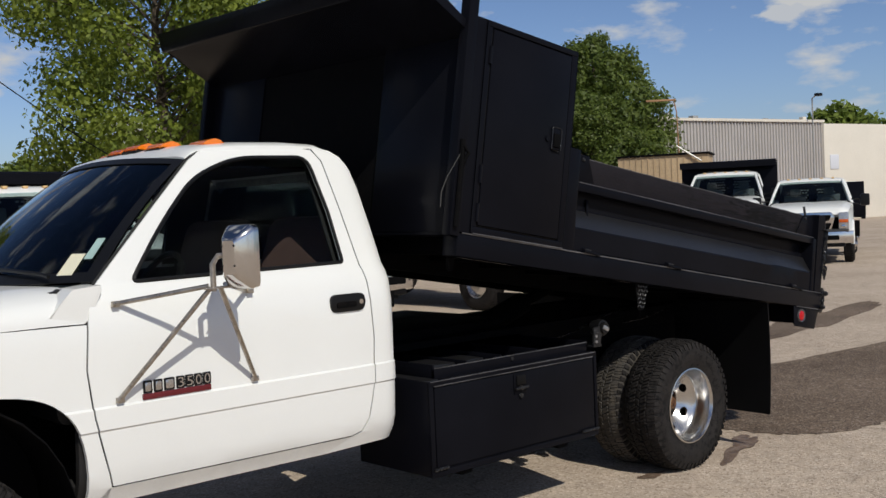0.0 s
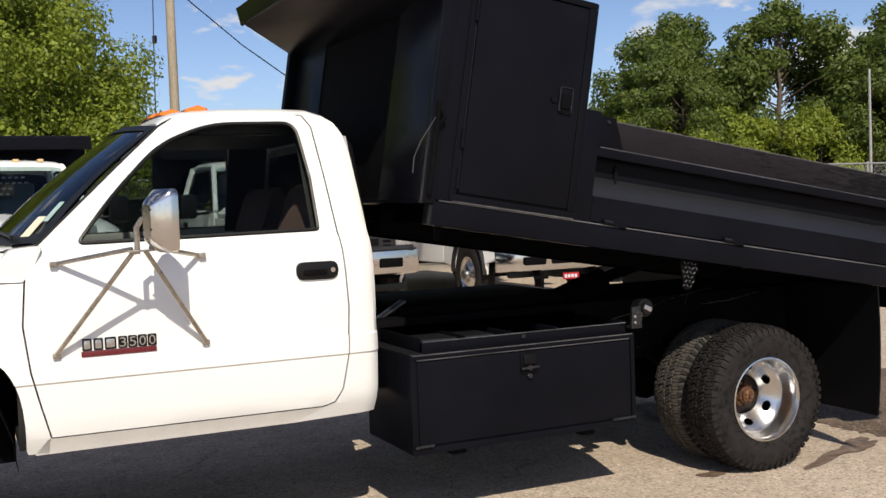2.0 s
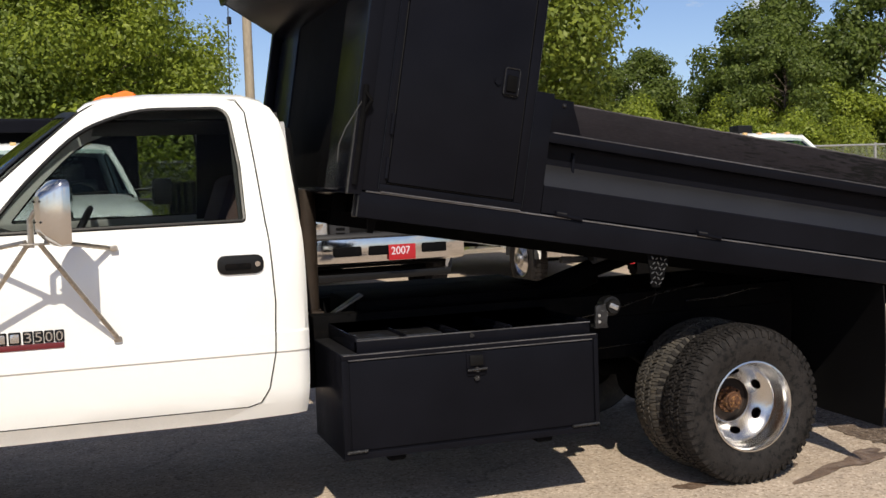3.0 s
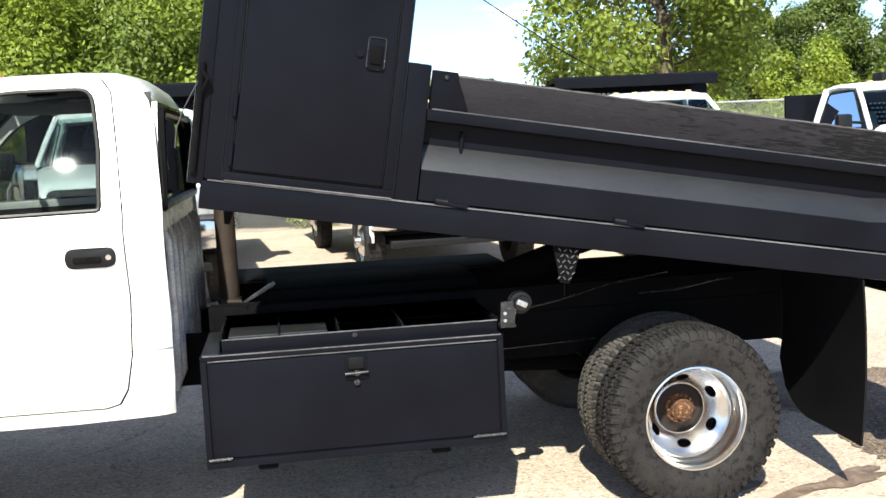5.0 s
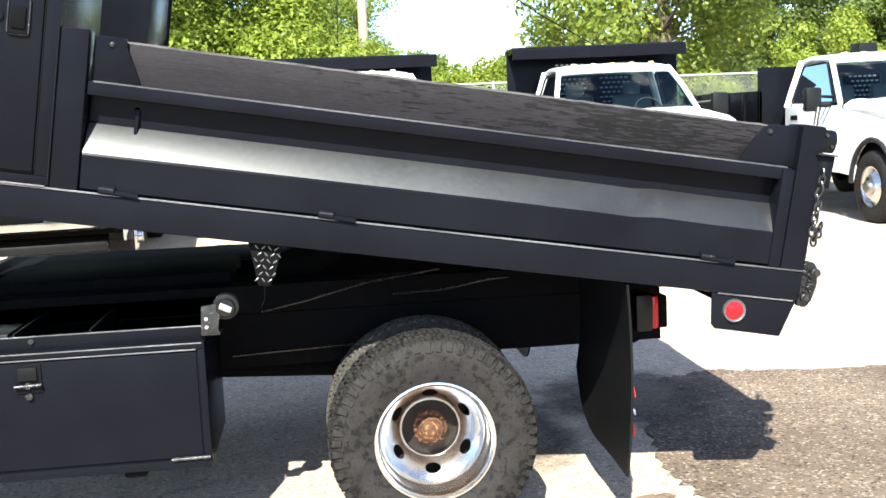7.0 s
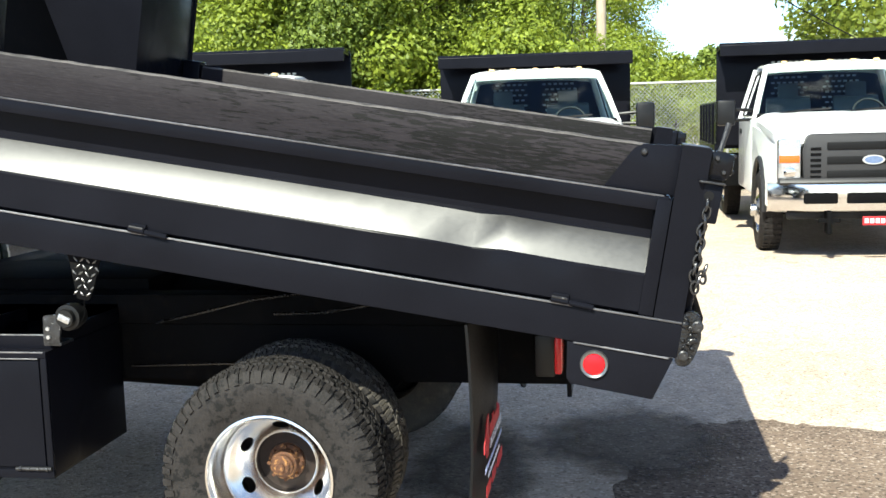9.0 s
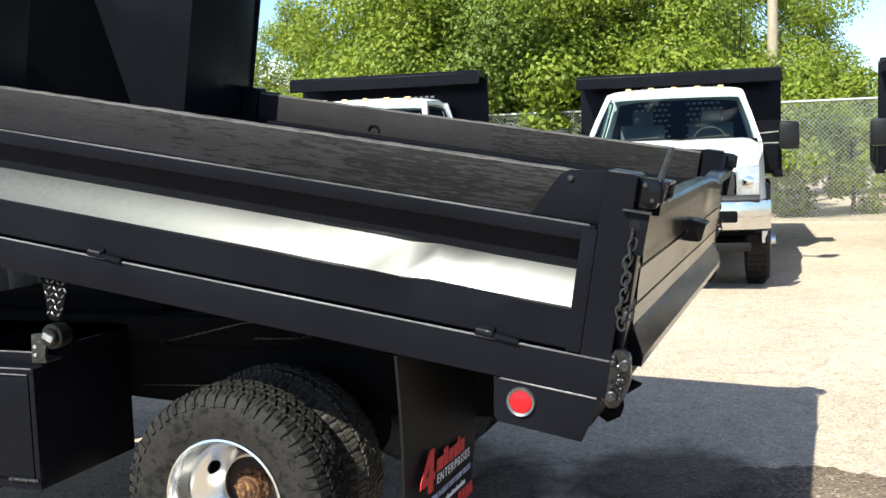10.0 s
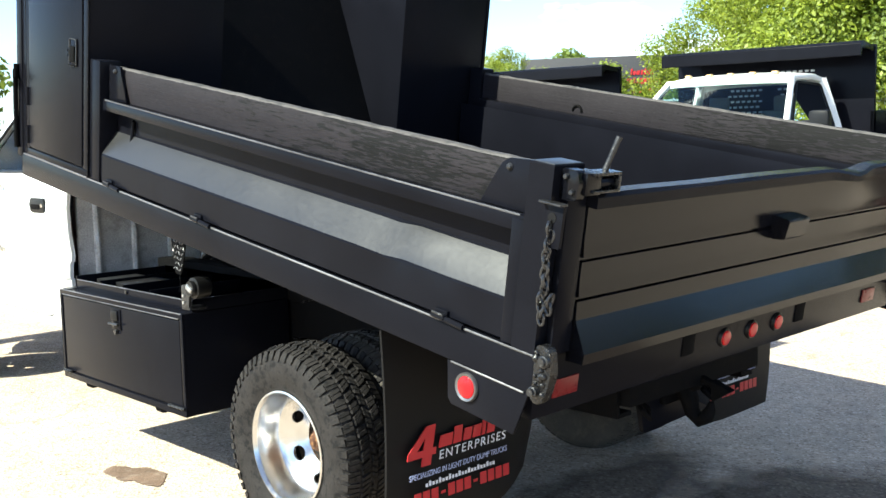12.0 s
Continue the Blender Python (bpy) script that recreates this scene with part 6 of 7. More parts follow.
# ---- parked trucks ----
def bg_wheel(x, y, parent, out, r=0.40, w=0.24, shine=True):
    """out: +1 or -1, the side on which the rim shows; the axle lies along x."""
    m = Matrix.Translation((x, y, r)) @ Matrix.Rotation(radians(-90 if out < 0 else 90), 4, "Z")
    bm = BM()
    lathe(bm, [(r * 0.55, 0.02), (r * 0.7, 0.0), (r * 0.88, 0.0), (r * 0.97, 0.03), (r, 0.07), (r, w - 0.05), (r * 0.96, w - 0.02), (r * 0.6, w), (r * 0.55, w - 0.02)], 36, close=True)
    for j in range(40):
        a = 2 * math.pi * j / 40
        c, s = math.cos(a), math.sin(a)
        for d0, d1 in ((0.04, 0.09), (0.11, 0.15), (0.165, w - 0.03)):
            mm = Matrix.Rotation(-a, 4, "Y")
            box(bm, (r - 0.005, d0, -0.018), (r + 0.008, d1, 0.018), 0, m=mm)
    t = part("wheel", bm, RUBBER, parent, "", 40, at=m)
    bm = BM()
    lathe(bm, [(r * 0.57, 0.01), (r * 0.53, 0.015), (r * 0.48, 0.05), (r * 0.40, 0.03), (r * 0.3, -0.01), (r * 0.16, -0.015), (r * 0.15, -0.06), (0, -0.065)], 32)
    part("rim", bm, CHROME_WORN if shine else WHITE, t, "", 40)
    return t


def parked_truck(name, label, style="ford", year=None, plow=False, tz=2.22, protector=True, beacon=False, lift=0.0, low_turn=False):
    """A white regular-cab truck facing -y, its front axle over the origin."""
    root = thing(name, label, "truck", group="parked trucks")
    H = 0.96
    # fenders and hood
    bm = BM()
    rows = []
    top = ((-0.78, 1.10, 0.80), (-0.70, 1.20, 0.86), (-0.45, 1.27, 0.90), (0.2, 1.33, 0.92), (0.72, 1.37, 0.93))
    for y, zt, hw in top:
        row = []
        for j in range(21):
            a = math.pi * j / 20
            row.append(Vector((-hw * math.cos(a) if abs(math.cos(a)) < 0.985 else -hw * math.copysign(1, math.cos(a)), y, zt - 0.13 + 0.13 * min(1, math.sin(a) * 1.9) ** 0.7)))
        rows.append(row)
    sheet(bm, rows, (0, 0, -0.02))
    part("hood", bm, WHITE, root, "", 40)
    for s in (-1, 1):
        arch = [(0.47 * math.cos(a), 0.42 + 0.50 * math.sin(a)) for a in [math.pi * i / 14 for i in range(15)]]
        outline = [(-0.80, 0.62), (-0.80, 1.02), (-0.70, 1.10), (0.75, 1.24), (0.75, 0.52), (0.52, 0.50)] + arch + [(-0.50, 0.56)]
        bm = BM()
        vs = [bm.verts.new((s * (H - (0.10 if y < -0.6 else 0.0)), y, z)) for y, z in outline]
        f = bmesh.ops.triangle_fill(bm, use_beauty=True, edges=[bm.edges.new((vs[i], vs[(i + 1) % len(vs)])) for i in range(len(vs))])
        out = bmesh.ops.extrude_face_region(bm, geom=bm.faces[:], use_keep_orig=True)
        for v in out["geom"]:
            if isinstance(v, bmesh.types.BMVert):
                v.co.x -= s * 0.05
        part("fender", bm, WHITE, root)
        bm = BM()
        tube(bm, [(s * (H + 0.005), y, z) for y, z in arch], 0.03, 6)
        part("arch_flare", bm, GREY_PLASTIC if style == "ford" else WHITE, root)
        # doors and side windows
        bm = BM()
        prism(bm, rounded([(0.78, 0.52), (0.78, 1.30), (2.20, 1.30), (2.24, 0.52)], 0.04), "x", s * H, s * (H - 0.05), 0.01)
        d = part("door", bm, WHITE, root)
        bm = BM()
        box(bm, (s * (H + 0.012), 1.86, 1.13), (s * (H - 0.01), 2.05, 1.19), 0.012)
        part("door_handle", bm, PLASTIC, d)
        bm = BM()
        pts = rounded([(0.98, 1.34), (2.12, 1.34), (2.06, 1.80), (1.44, 1.82)], 0.05)
        vs = [bm.verts.new((s * (H - 0.028 - 0.33 * (z - 1.30)), y, z)) for y, z in pts]
        bm.faces.new(vs)
        part("side_window", bm, GLASS_BG, root).visible_shadow = False
        bm = BM()
        tube(bm, [(s * (H - 0.026 - 0.33 * (z - 1.30)), y, z) for y, z in pts], 0.012, 5, closed=True)
        part("window_seal", bm, PLASTIC, root)
        # towing mirrors
        bm = BM()
        tube(bm, [(s * 0.92, 0.98, 1.40), (s * 1.20, 0.94, 1.42)], 0.018, 8)
        tube(bm, [(s * 0.92, 0.98, 1.30), (s * 1.20, 0.94, 1.30)], 0.018, 8)
        arm = part("side_mirror", bm, PLASTIC, root)
        bm = BM()
        box(bm, (s * 1.13, 0.86, 1.24), (s * 1.34, 0.98, 1.52), 0.04)
        part("mirror_shell", bm, PLASTIC, arm)
        # headlights
        bm = BM()
        box(bm, (s * 0.665, -0.85, 0.71), (s * 0.885, -0.70, 1.13), 0.035)
        hl = part("headlight", bm, LAMP_GLASS, root)
        bm = BM()
        lathe(bm, [(0.0, -0.008), (0.045, -0.006), (0.062, 0.0), (0.070, 0.012)], 20, centre=(s * 0.775, -0.848, 0.985 if low_turn else 0.815))
        part("lamp_lens", bm, CHROME, hl)
        bm = BM()
        tl0 = 0.76 if low_turn else 0.905
        box(bm, (s * 0.680, -0.860, tl0), (s * 0.875, -0.80, tl0 + 0.070), 0.014)
        part("turn_lamp", bm, TURN, hl, "orange turn lamp")
        bg_wheel(s * 0.99, 0.0, root, s)
        bg_wheel(s * 1.02, 3.9, root, s)
    # greenhouse: pillars and roof over clear glass
    bm = BM()
    rows = []
    for y, zc, ze, hw in ((1.36, 1.855, 1.83, 0.735), (1.42, 1.905, 1.862, 0.745), (1.6, 1.935, 1.88, 0.75), (2.0, 1.94, 1.885, 0.75), (2.18, 1.92, 1.86, 0.74), (2.26, 1.86, 1.80, 0.72)):
        rows.append([Vector((-hw * math.cos(math.pi * j / 16), y, ze + (zc - ze) * math.sin(math.pi * j / 16) ** 0.6)) for j in range(17)])
    sheet(bm, rows, (0, 0, -0.04))
    part("roof", bm, WHITE, root, "", 40)
    def ws(u, v):
        k = 1 - (2 * u - 1) ** 2
        lo = Vector(((2 * u - 1) * 0.90, 0.80 - 0.14 * k, 1.335))
        hi = Vector(((2 * u - 1) * 0.715, 1.375 - 0.06 * k, 1.845 + 0.012 * k))
        return lo.lerp(hi, v) + Vector((0, -0.02, 0.012)) * math.sin(math.pi * v)
    bm = BM()
    sheet(bm, [[ws(i / 12, j / 6) for i in range(13)] for j in range(7)])
    w = part("windshield", bm, GLASS_BG, root, "", 60)
    w.visible_shadow = False
    for s in (-1, 1):
        for run, r in (([(s * 0.925, 0.80, 1.31), (s * 0.83, 1.09, 1.60), (s * 0.735, 1.38, 1.855)], 0.034), ([(s * 0.92, 2.22, 1.28), (s * 0.83, 2.20, 1.56), (s * 0.735, 2.16, 1.86)], 0.06), ([(s * 0.735, 1.38, 1.855), (s * 0.745, 1.8, 1.875), (s * 0.735, 2.2, 1.85)], 0.03)):
            bm = BM()
            tube(bm, run, r, 8)
            part("pillar", bm, WHITE, root)
    bm = BM()
    box(bm, (-0.94, 2.20, 0.55), (0.94, 2.27, 1.36), 0.02)
    part("cab_back", bm, WHITE, root)
    bm = BM()
    tube(bm, [ws(i / 12, 0.0) + Vector((0, -0.01, 0)) for i in range(13)], 0.03, 6)
    box(bm, (-0.88, 0.82, 1.20), (0.88, 1.14, 1.345), 0.03)
    part("dashboard", bm, PLASTIC, root)
    for x0 in (-0.66, 0.14):
        bm = BM()
        prism(bm, rounded([(1.78, 0.95), (1.90, 1.52), (1.98, 1.55), (2.06, 0.95)], 0.03), "x", x0, x0 + 0.52, 0.02)
        box(bm, (x0 + 0.14, 1.92, 1.52), (x0 + 0.38, 2.0, 1.70), 0.03)
        part("seat", bm, CAB_GREY, root)
    bm = BM()
    tube(bm, [(0.40 + 0.18 * math.cos(a), 1.20 + 0.1 * math.sin(a), 1.34 + 0.15 * math.sin(a)) for a in [2 * math.pi * i / 20 for i in range(20)]], 0.014, 6, closed=True)
    part("steering_wheel", bm, INTERIOR, root)
    bm = BM()
    box(bm, (-0.90, 0.75, 0.5), (0.90, 2.22, 0.56))
    box(bm, (-0.85, -0.62, 0.5), (0.85, 0.78, 1.0), 0.02)
    part("cab_floor", bm, BLACK_DULL, root)
    for x in (-0.52, -0.26, 0.0, 0.26, 0.52):
        bm = BM()
        box(bm, (x - 0.032, 1.42, 1.905), (x + 0.032, 1.48, 1.938), 0.010)
        part("roof_marker_lamp", bm, PALE_LAMP, root)
    for x0, x1 in ((-0.72, -0.12), (0.02, 0.62)):
        bm = BM()
        tube(bm, [(x0, 0.60, 1.355), ((x0 + x1) / 2, 0.68, 1.385), (x1, 0.70, 1.40)], 0.010, 5)
        part("wiper", bm, PLASTIC, root)
    # grille
    if style == "ford":
        bm = BM()
        prism(bm, rounded([(-0.64, 0.71), (0.64, 0.71), (0.66, 1.02), (0.61, 1.17), (-0.61, 1.17), (-0.66, 1.02)], 0.05), "y", -0.88, -0.76, 0.014)
        gr = part("grille", bm, GREY_PLASTIC, root, "dark grey slatted grille")
        for z in (0.795, 0.925, 1.055):
            bm = BM()
            box(bm, (-0.43, -0.890, z - 0.036), (0.43, -0.875, z + 0.036), 0.008)
            slot = part("grille_opening", bm, FLAP, gr)
            for x in (-0.32, -0.16, 0.0, 0.16, 0.32):
                bm = BM()
                box(bm, (x - 0.008, -0.886, z - 0.034), (x + 0.008, -0.880, z + 0.034), 0.002)
                part("grille_rib", bm, GREY_PLASTIC, slot)
        for s in (-1, 1):
            for k in range(6):
                bm = BM()
                box(bm, (s * 0.485, -0.888, 0.76 + 0.052 * k), (s * 0.585, -0.876, 0.786 + 0.052 * k), 0.003)
                part("louvre", bm, BLACK_DULL, gr)
        bm = BM()
        tube(bm, [(0, -0.884, 0.925), (0, -0.897, 0.925)], 0.105, 24)
        for v in bm.verts:
            v.co.z = 0.925 + (v.co.z - 0.925) * 0.42
        emblem = part("oval_emblem", bm, GALV, gr, "plain oval emblem with a pale rim")
        bm = BM()
        tube(bm, [(0, -0.896, 0.925), (0, -0.899, 0.925)], 0.085, 24)
        for v in bm.verts:
            v.co.z = 0.925 + (v.co.z - 0.925) * 0.38
        part("emblem_field", bm, EMBLEM, emblem)
    else:
        bm = BM()
        prism(bm, rounded([(-0.50, 0.72), (0.50, 0.72), (0.60, 1.02), (0.52, 1.14), (-0.52, 1.14), (-0.60, 1.02)], 0.05), "y", -0.87, -0.76, 0.02)
        gr = part("grille", bm, CHROME, root, "chrome crosshair grille")
        for s in (-1, 1):
            for z0, z1 in ((0.77, 0.90), (0.95, 1.08)):
                bm = BM()
                prism(bm, rounded([(s * 0.05, z0), (s * 0.47, z0), (s * 0.52, z1), (s * 0.05, z1)], 0.03), "y", -0.884, -0.865, 0.004)
                part("grille_opening", bm, BLACK_DULL, gr)
    bm = BM()
    rows = []
    for k in range(13):
        x = -0.98 + 1.96 * k / 12
        y = -0.98 + 0.16 * (abs(x) / 0.98) ** 4
        rows.append([Vector((x, y + dy, z + lift)) for dy, z in ((0.06, 0.725), (0.0, 0.71), (-0.012, 0.62), (-0.006, 0.52), (0.0, 0.47), (0.05, 0.445))])
    sheet(bm, rows, (0, 0.03, 0))
    bp = part("front_bumper", bm, CHROME, root, "chrome front bumper", 40)
    for x0, x1 in ((-0.66, -0.34), (-0.26, 0.30), (0.38, 0.68)):
        bm = BM()
        box(bm, (x0, -1.004, 0.535 + lift), (x1, -0.97, 0.635 + lift), 0.022)
        part("bumper_opening", bm, BLACK_DULL, bp)
    bm = BM()
    prism(bm, [(-0.93, 0.728), (-0.90, 0.765), (-0.74, 0.775), (-0.74, 0.70), (-0.90, 0.70)], "x", -0.88, 0.88, 0.01)
    bm.transform(Matrix.Translation((0, 0, lift)))
    part("step_pad", bm, GREY_PLASTIC, bp, "dark plastic pad along the bumper top")
    bm = BM()
    box(bm, (-0.80, -0.86, 0.38), (0.80, -0.76, 0.46), 0.02)
    part("air_dam", bm, PLASTIC, root)
    if plow:
        for x in (-0.42, 0.42):
            bm = BM()
            box(bm, (x - 0.02, -1.02, 0.26), (x + 0.02, -0.84, 0.46), 0.006)
            box(bm, (x - 0.10, -1.0, 0.36), (x + 0.10, -0.96, 0.40), 0.006)
            part("plow_mount", bm, BLACK_DULL, root)
        bm = BM()
        box(bm, (-0.12, -1.03, 0.34), (0.12, -1.02, 0.42), 0.004)
        pm = part("plow_plate", bm, RED_PRINT, root, "small red plate")
        bm = BM()
        for i in range(4):
            box(bm, (-0.10 + i * 0.05, -1.034, 0.36), (-0.065 + i * 0.05, -1.029, 0.40))
        part("pale_marks", bm, WHITE_PRINT, pm)
    if year:
        bm = BM()
        box(bm, (-0.03, -1.018, 0.475 + lift), (0.29, -1.008, 0.635 + lift), 0.004)
        yp = part("year_sign", bm, RED_PRINT, root, "red sign with white year digits")
        lettering("digits", year, 0.115, WHITE_PRINT, yp, Matrix.Translation((-0.004, -1.019, 0.51 + lift)) @ Matrix.Rotation(radians(90), 4, "X"), thick=0.001)
    if beacon:
        bm = BM()
        box(bm, (-0.13, 1.78, 1.925), (0.13, 2.02, 2.06), 0.02)
        part("beacon_box", bm, PLASTIC, root, "black box on the cab roof")
    # dump body behind the cab
    bm = BM()
    box(bm, (-1.225, 2.46, 0.98), (1.225, 2.52, tz), 0.01)
    for s in (-1, 1):
        box(bm, (s * 1.225, 2.46, 0.98), (s * 1.175, 5.6, 1.52), 0.01)
        box(bm, (s * 1.245, 2.46, 0.90), (s * 1.14, 5.6, 0.99), 0.01)
        for k in range(5):
            box(bm, (s * 1.255, 2.9 + 0.6 * k, 0.98), (s * 1.215, 2.98 + 0.6 * k, 1.5), 0.008)
    box(bm, (-1.18, 2.5, 0.94), (1.18, 5.6, 0.99))
    box(bm, (-1.225, 5.55, 0.98), (1.225, 5.6, 1.52), 0.01)
    db = part("dump_body", bm, BLACK, root, "black steel dump body")
    if protector:
        bm = BM()
        prism(bm, rounded([(2.46, tz - 0.02), (2.10, tz + 0.02), (2.04, tz - 0.01), (2.04, tz - 0.14), (2.07, tz - 0.14), (2.09, tz - 0.05), (2.46, tz - 0.07)], 0.012), "x", -1.215, 1.215, 0.004)
        part("cab_protector", bm, BLACK, db)
    # Pale pieces stand in for the daylight seen through the slots.
    bm = BM()
    for r_ in range(10):
        for i in range(12):
            x = (0.12 + 0.072 * (i % 6) + 0.036 * (r_ % 2)) * (1 if i < 6 else -1)
            z = 1.40 + r_ * 0.062
            if z < tz - 0.16:
                box(bm, (x - 0.022, 2.452, z), (x + 0.022, 2.457, z + 0.022))
    tagged(part("window_slots", bm, GALV, db, "rows of slots behind the cab window, daylight drawn as pale pieces"), kind="stuff")
    for s in (-1, 1):
        bm = BM()
        box(bm, (s * 0.36, 2.2, 0.62), (s * 0.44, 5.5, 0.82), 0.01)
        part("frame_rail", bm, BLACK_DULL, root)
        bm = BM()
        box(bm, (s * 0.62, 2.5, 0.48), (s * 1.1, 3.2, 0.86), 0.015)
        part("step_tank", bm, BLACK_DULL, root)
    for y, r in ((0, 0.05), (3.9, 0.06)):
        bm = BM()
        tube(bm, [(-0.9, y, 0.40), (0.9, y, 0.40)], r, 10)
        part("axle", bm, BLACK_DULL, root)
    return root


def park(x, y, turn):
    """Where a truck stands, at the size of a heavy cab and chassis."""
    return pose(x, y, 0, 0, 0, turn) @ Matrix.Diagonal((1.04, 1.08, 1.11, 1))


truck_a = parked_truck("parked_dump_truck", "white parked dump truck with dark grille and plow mount", "ford", plow=True, tz=2.18)
truck_a.matrix_basis = park(3.70, 8.9, -0.8)
truck_b = parked_truck("parked_dump_truck", "white parked dump truck with a red year sign on its bumper", "ford", year="2007", tz=2.12, lift=0.11, low_turn=True)
truck_b.matrix_basis = park(0.27, 8.4, 5)
truck_c = parked_truck("parked_dump_truck", "white parked dump truck beside the tree line", "ford", tz=2.21, lift=0.12, low_turn=True)
truck_c.matrix_basis = park(-3.27, 7.25, 5)
truck_d = copy_thing(truck_c, park(-7.0, 7.4, 5) @ Matrix.Diagonal((0.93, 0.93, 0.89, 1)))
truck_d["label"] = "parked dump truck whose black body shows over the bed"
truck_f = parked_truck("parked_dump_truck", "white parked truck with a low black body", "ford", tz=1.82, protector=False, beacon=True)
truck_f.matrix_basis = park(7.35, 8.4, 0)
truck_r = parked_truck("parked_dump_truck", "white parked truck with chrome crosshair grille and red year sign", "ram", year="2009", tz=1.82, protector=False)
truck_r.matrix_basis = park(18.46, 9.28, -64) @ Matrix.Diagonal((1, 1, 0.965, 1))
truck_s = copy_thing(truck_a, park(18.5, 11.75, -62))
truck_s["label"] = "white parked dump truck half hidden by the black bed"


# ---- fence, pole, wires ----
fence = thing("chain_link_fence", "galvanised chain-link fence with a top rail", "fence")
FY, FX0, FX1, FH = 16.5, -16.0, 22.0, 2.10
bm = BM()
tube(bm, [(FX0, FY, FH), (FX1, FY, FH)], 0.024, 10)
part("top_rail", bm, GALV, fence)
post_bm = BM()
tube(post_bm, [(0, 0, 0), (0, 0, FH + 0.05)], 0.03, 10)
post_me = finish("post", post_bm, GALV)
for i in range(13):
    ob = new("post", post_me)
    ob.parent = fence
    ob.matrix_basis = Matrix.Translation((FX0 + 3.1 * i + 0.5, FY, 0))
bm = BM()
pitch = 0.075
n = int((FX1 - FX0) / pitch)
for i in range(-26, n):
    for s in (1, -1):
        x0 = FX0 + i * pitch if s > 0 else FX0 + (i + 26) * pitch
        x1 = x0 + s * FH
        a, b = max(FX0, min(FX1, x0)), max(FX0, min(FX1, x1))
        if abs(a - b) < 0.02:
            continue
        za, zb = abs(a - x0) * 1.0, abs(b - x0) * 1.0
        w = 0.004
        bm.faces.new([bm.verts.new(p) for p in ((a - w, FY, za), (a + w, FY, za), (b + w, FY, zb), (b - w, FY, zb))])
tagged(part("wire_mesh", bm, GALV, fence, "", 0), kind="stuff")

pole = thing("utility_pole", "weathered wooden utility pole", "utility pole")
bm = BM()
tube(bm, [(0.80, 19.6, 0), (0.80, 19.6, 4), (0.79, 19.6, 12)], [0.115, 0.105, 0.085], 14)
part("pole", bm, POLE_WOOD, pole)
bm = BM()
tube(bm, [(0.5, 19.5, 9.6), (0.30, 19.0, 5.2), (0.16, 18.6, 2.0)], 0.012, 5)
part("guy_wire", bm, PLASTIC, pole)
bm = BM()
tube(bm, [(0.33, 19.05, 5.3), (0.325, 19.03, 5.15)], 0.05, 8)
part("wire_insulator", bm, PLASTIC, pole)
bm = BM()
tube(bm, [(0.80, 19.6, 6.55), (2.4, 19.6, 5.25), (4.75, 19.6, 3.65), (7.5, 19.8, 2.1), (11.6, 20.2, 0.0)], 0.014, 5)
part("service_wire", bm, PLASTIC, pole)


# ---- trees ----
def tree(name, label, height, spread, low, leaves, leaf, material, seed, trunk=True, blobs=26, group="trees", clump=1.0):
    """A tapered trunk with limbs, and a crown of single leaves set on many clumps."""
    rng = random.Random(seed)
    root = thing(name, label, "tree", group=group)
    tips = []
    bm = BM()
    r0 = 0.022 * height
    tube(bm, [(0, 0, 0), (0.04 * spread, 0, height * 0.3), (0, 0.05 * spread, height * 0.6), (0.05, 0, height * 0.9)], [r0, r0 * 0.75, r0 * 0.45, r0 * 0.12], 9)
    for i in range(blobs):
        t = (i + 0.5) / blobs
        z = low + (height - low) * (0.06 + 0.92 * t)
        prof = math.sin(math.pi * min(1, 0.18 + 0.80 * t)) ** 0.7
        a = i * 2.399 + rng.uniform(-0.5, 0.5)
        r = spread * prof * rng.uniform(0.35, 0.92)
        tip = Vector((r * math.cos(a), r * math.sin(a), z + rng.uniform(-0.3, 0.3)))
        tips.append((tip, clump * spread * rng.uniform(0.24, 0.44) * (0.65 + 0.4 * prof)))
        base = Vector((0, 0, max(low * 0.6, z * 0.84)))
        mid = base.lerp(tip, 0.5) + Vector((0, 0, 0.08 * height * rng.uniform(0, 0.6)))
        tube(bm, [base, mid, tip], [r0 * 0.20, r0 * 0.11, r0 * 0.04], 5)
    part("trunk", bm, BARK, root)
    verts, faces = [], []
    weights = [b[1] ** 2 for b in tips]
    picks = rng.choices(range(len(tips)), weights=weights, k=leaves)
    for k in picks:
        c, br = tips[k]
        d = Vector((rng.gauss(0, 1), rng.gauss(0, 1), rng.gauss(0, 1))).normalized()
        rad = br * (1 - 0.55 * rng.random() ** 1.6) * rng.choice((1.0, 1.0, 0.85, 1.12))
        p = c + Vector((d.x, d.y, d.z * 0.78)) * rad
        nrm = (d + Vector((rng.gauss(0, 0.6), rng.gauss(0, 0.6), rng.gauss(0.3, 0.6)))).normalized()
        u = nrm.orthogonal().normalized()
        u = (Matrix.Rotation(rng.uniform(0, 6.28), 3, nrm) @ u)
        v = nrm.cross(u)
        s = leaf * rng.uniform(0.6, 1.35)
        i0 = len(verts)
        verts += [p - u * s, p + v * s * 0.55 - u * s * 0.1, p + u * s, p - v * s * 0.55 - u * s * 0.1]
        faces.append((i0, i0 + 1, i0 + 2, i0 + 3))
    me = bpy.data.meshes.new("crown")
    me.from_pydata([tuple(p) for p in verts], [], faces)
    me.materials.append(material)
    ob = new("crown", me)
    ob.parent = root
    tagged(ob, kind="stuff")
    return root


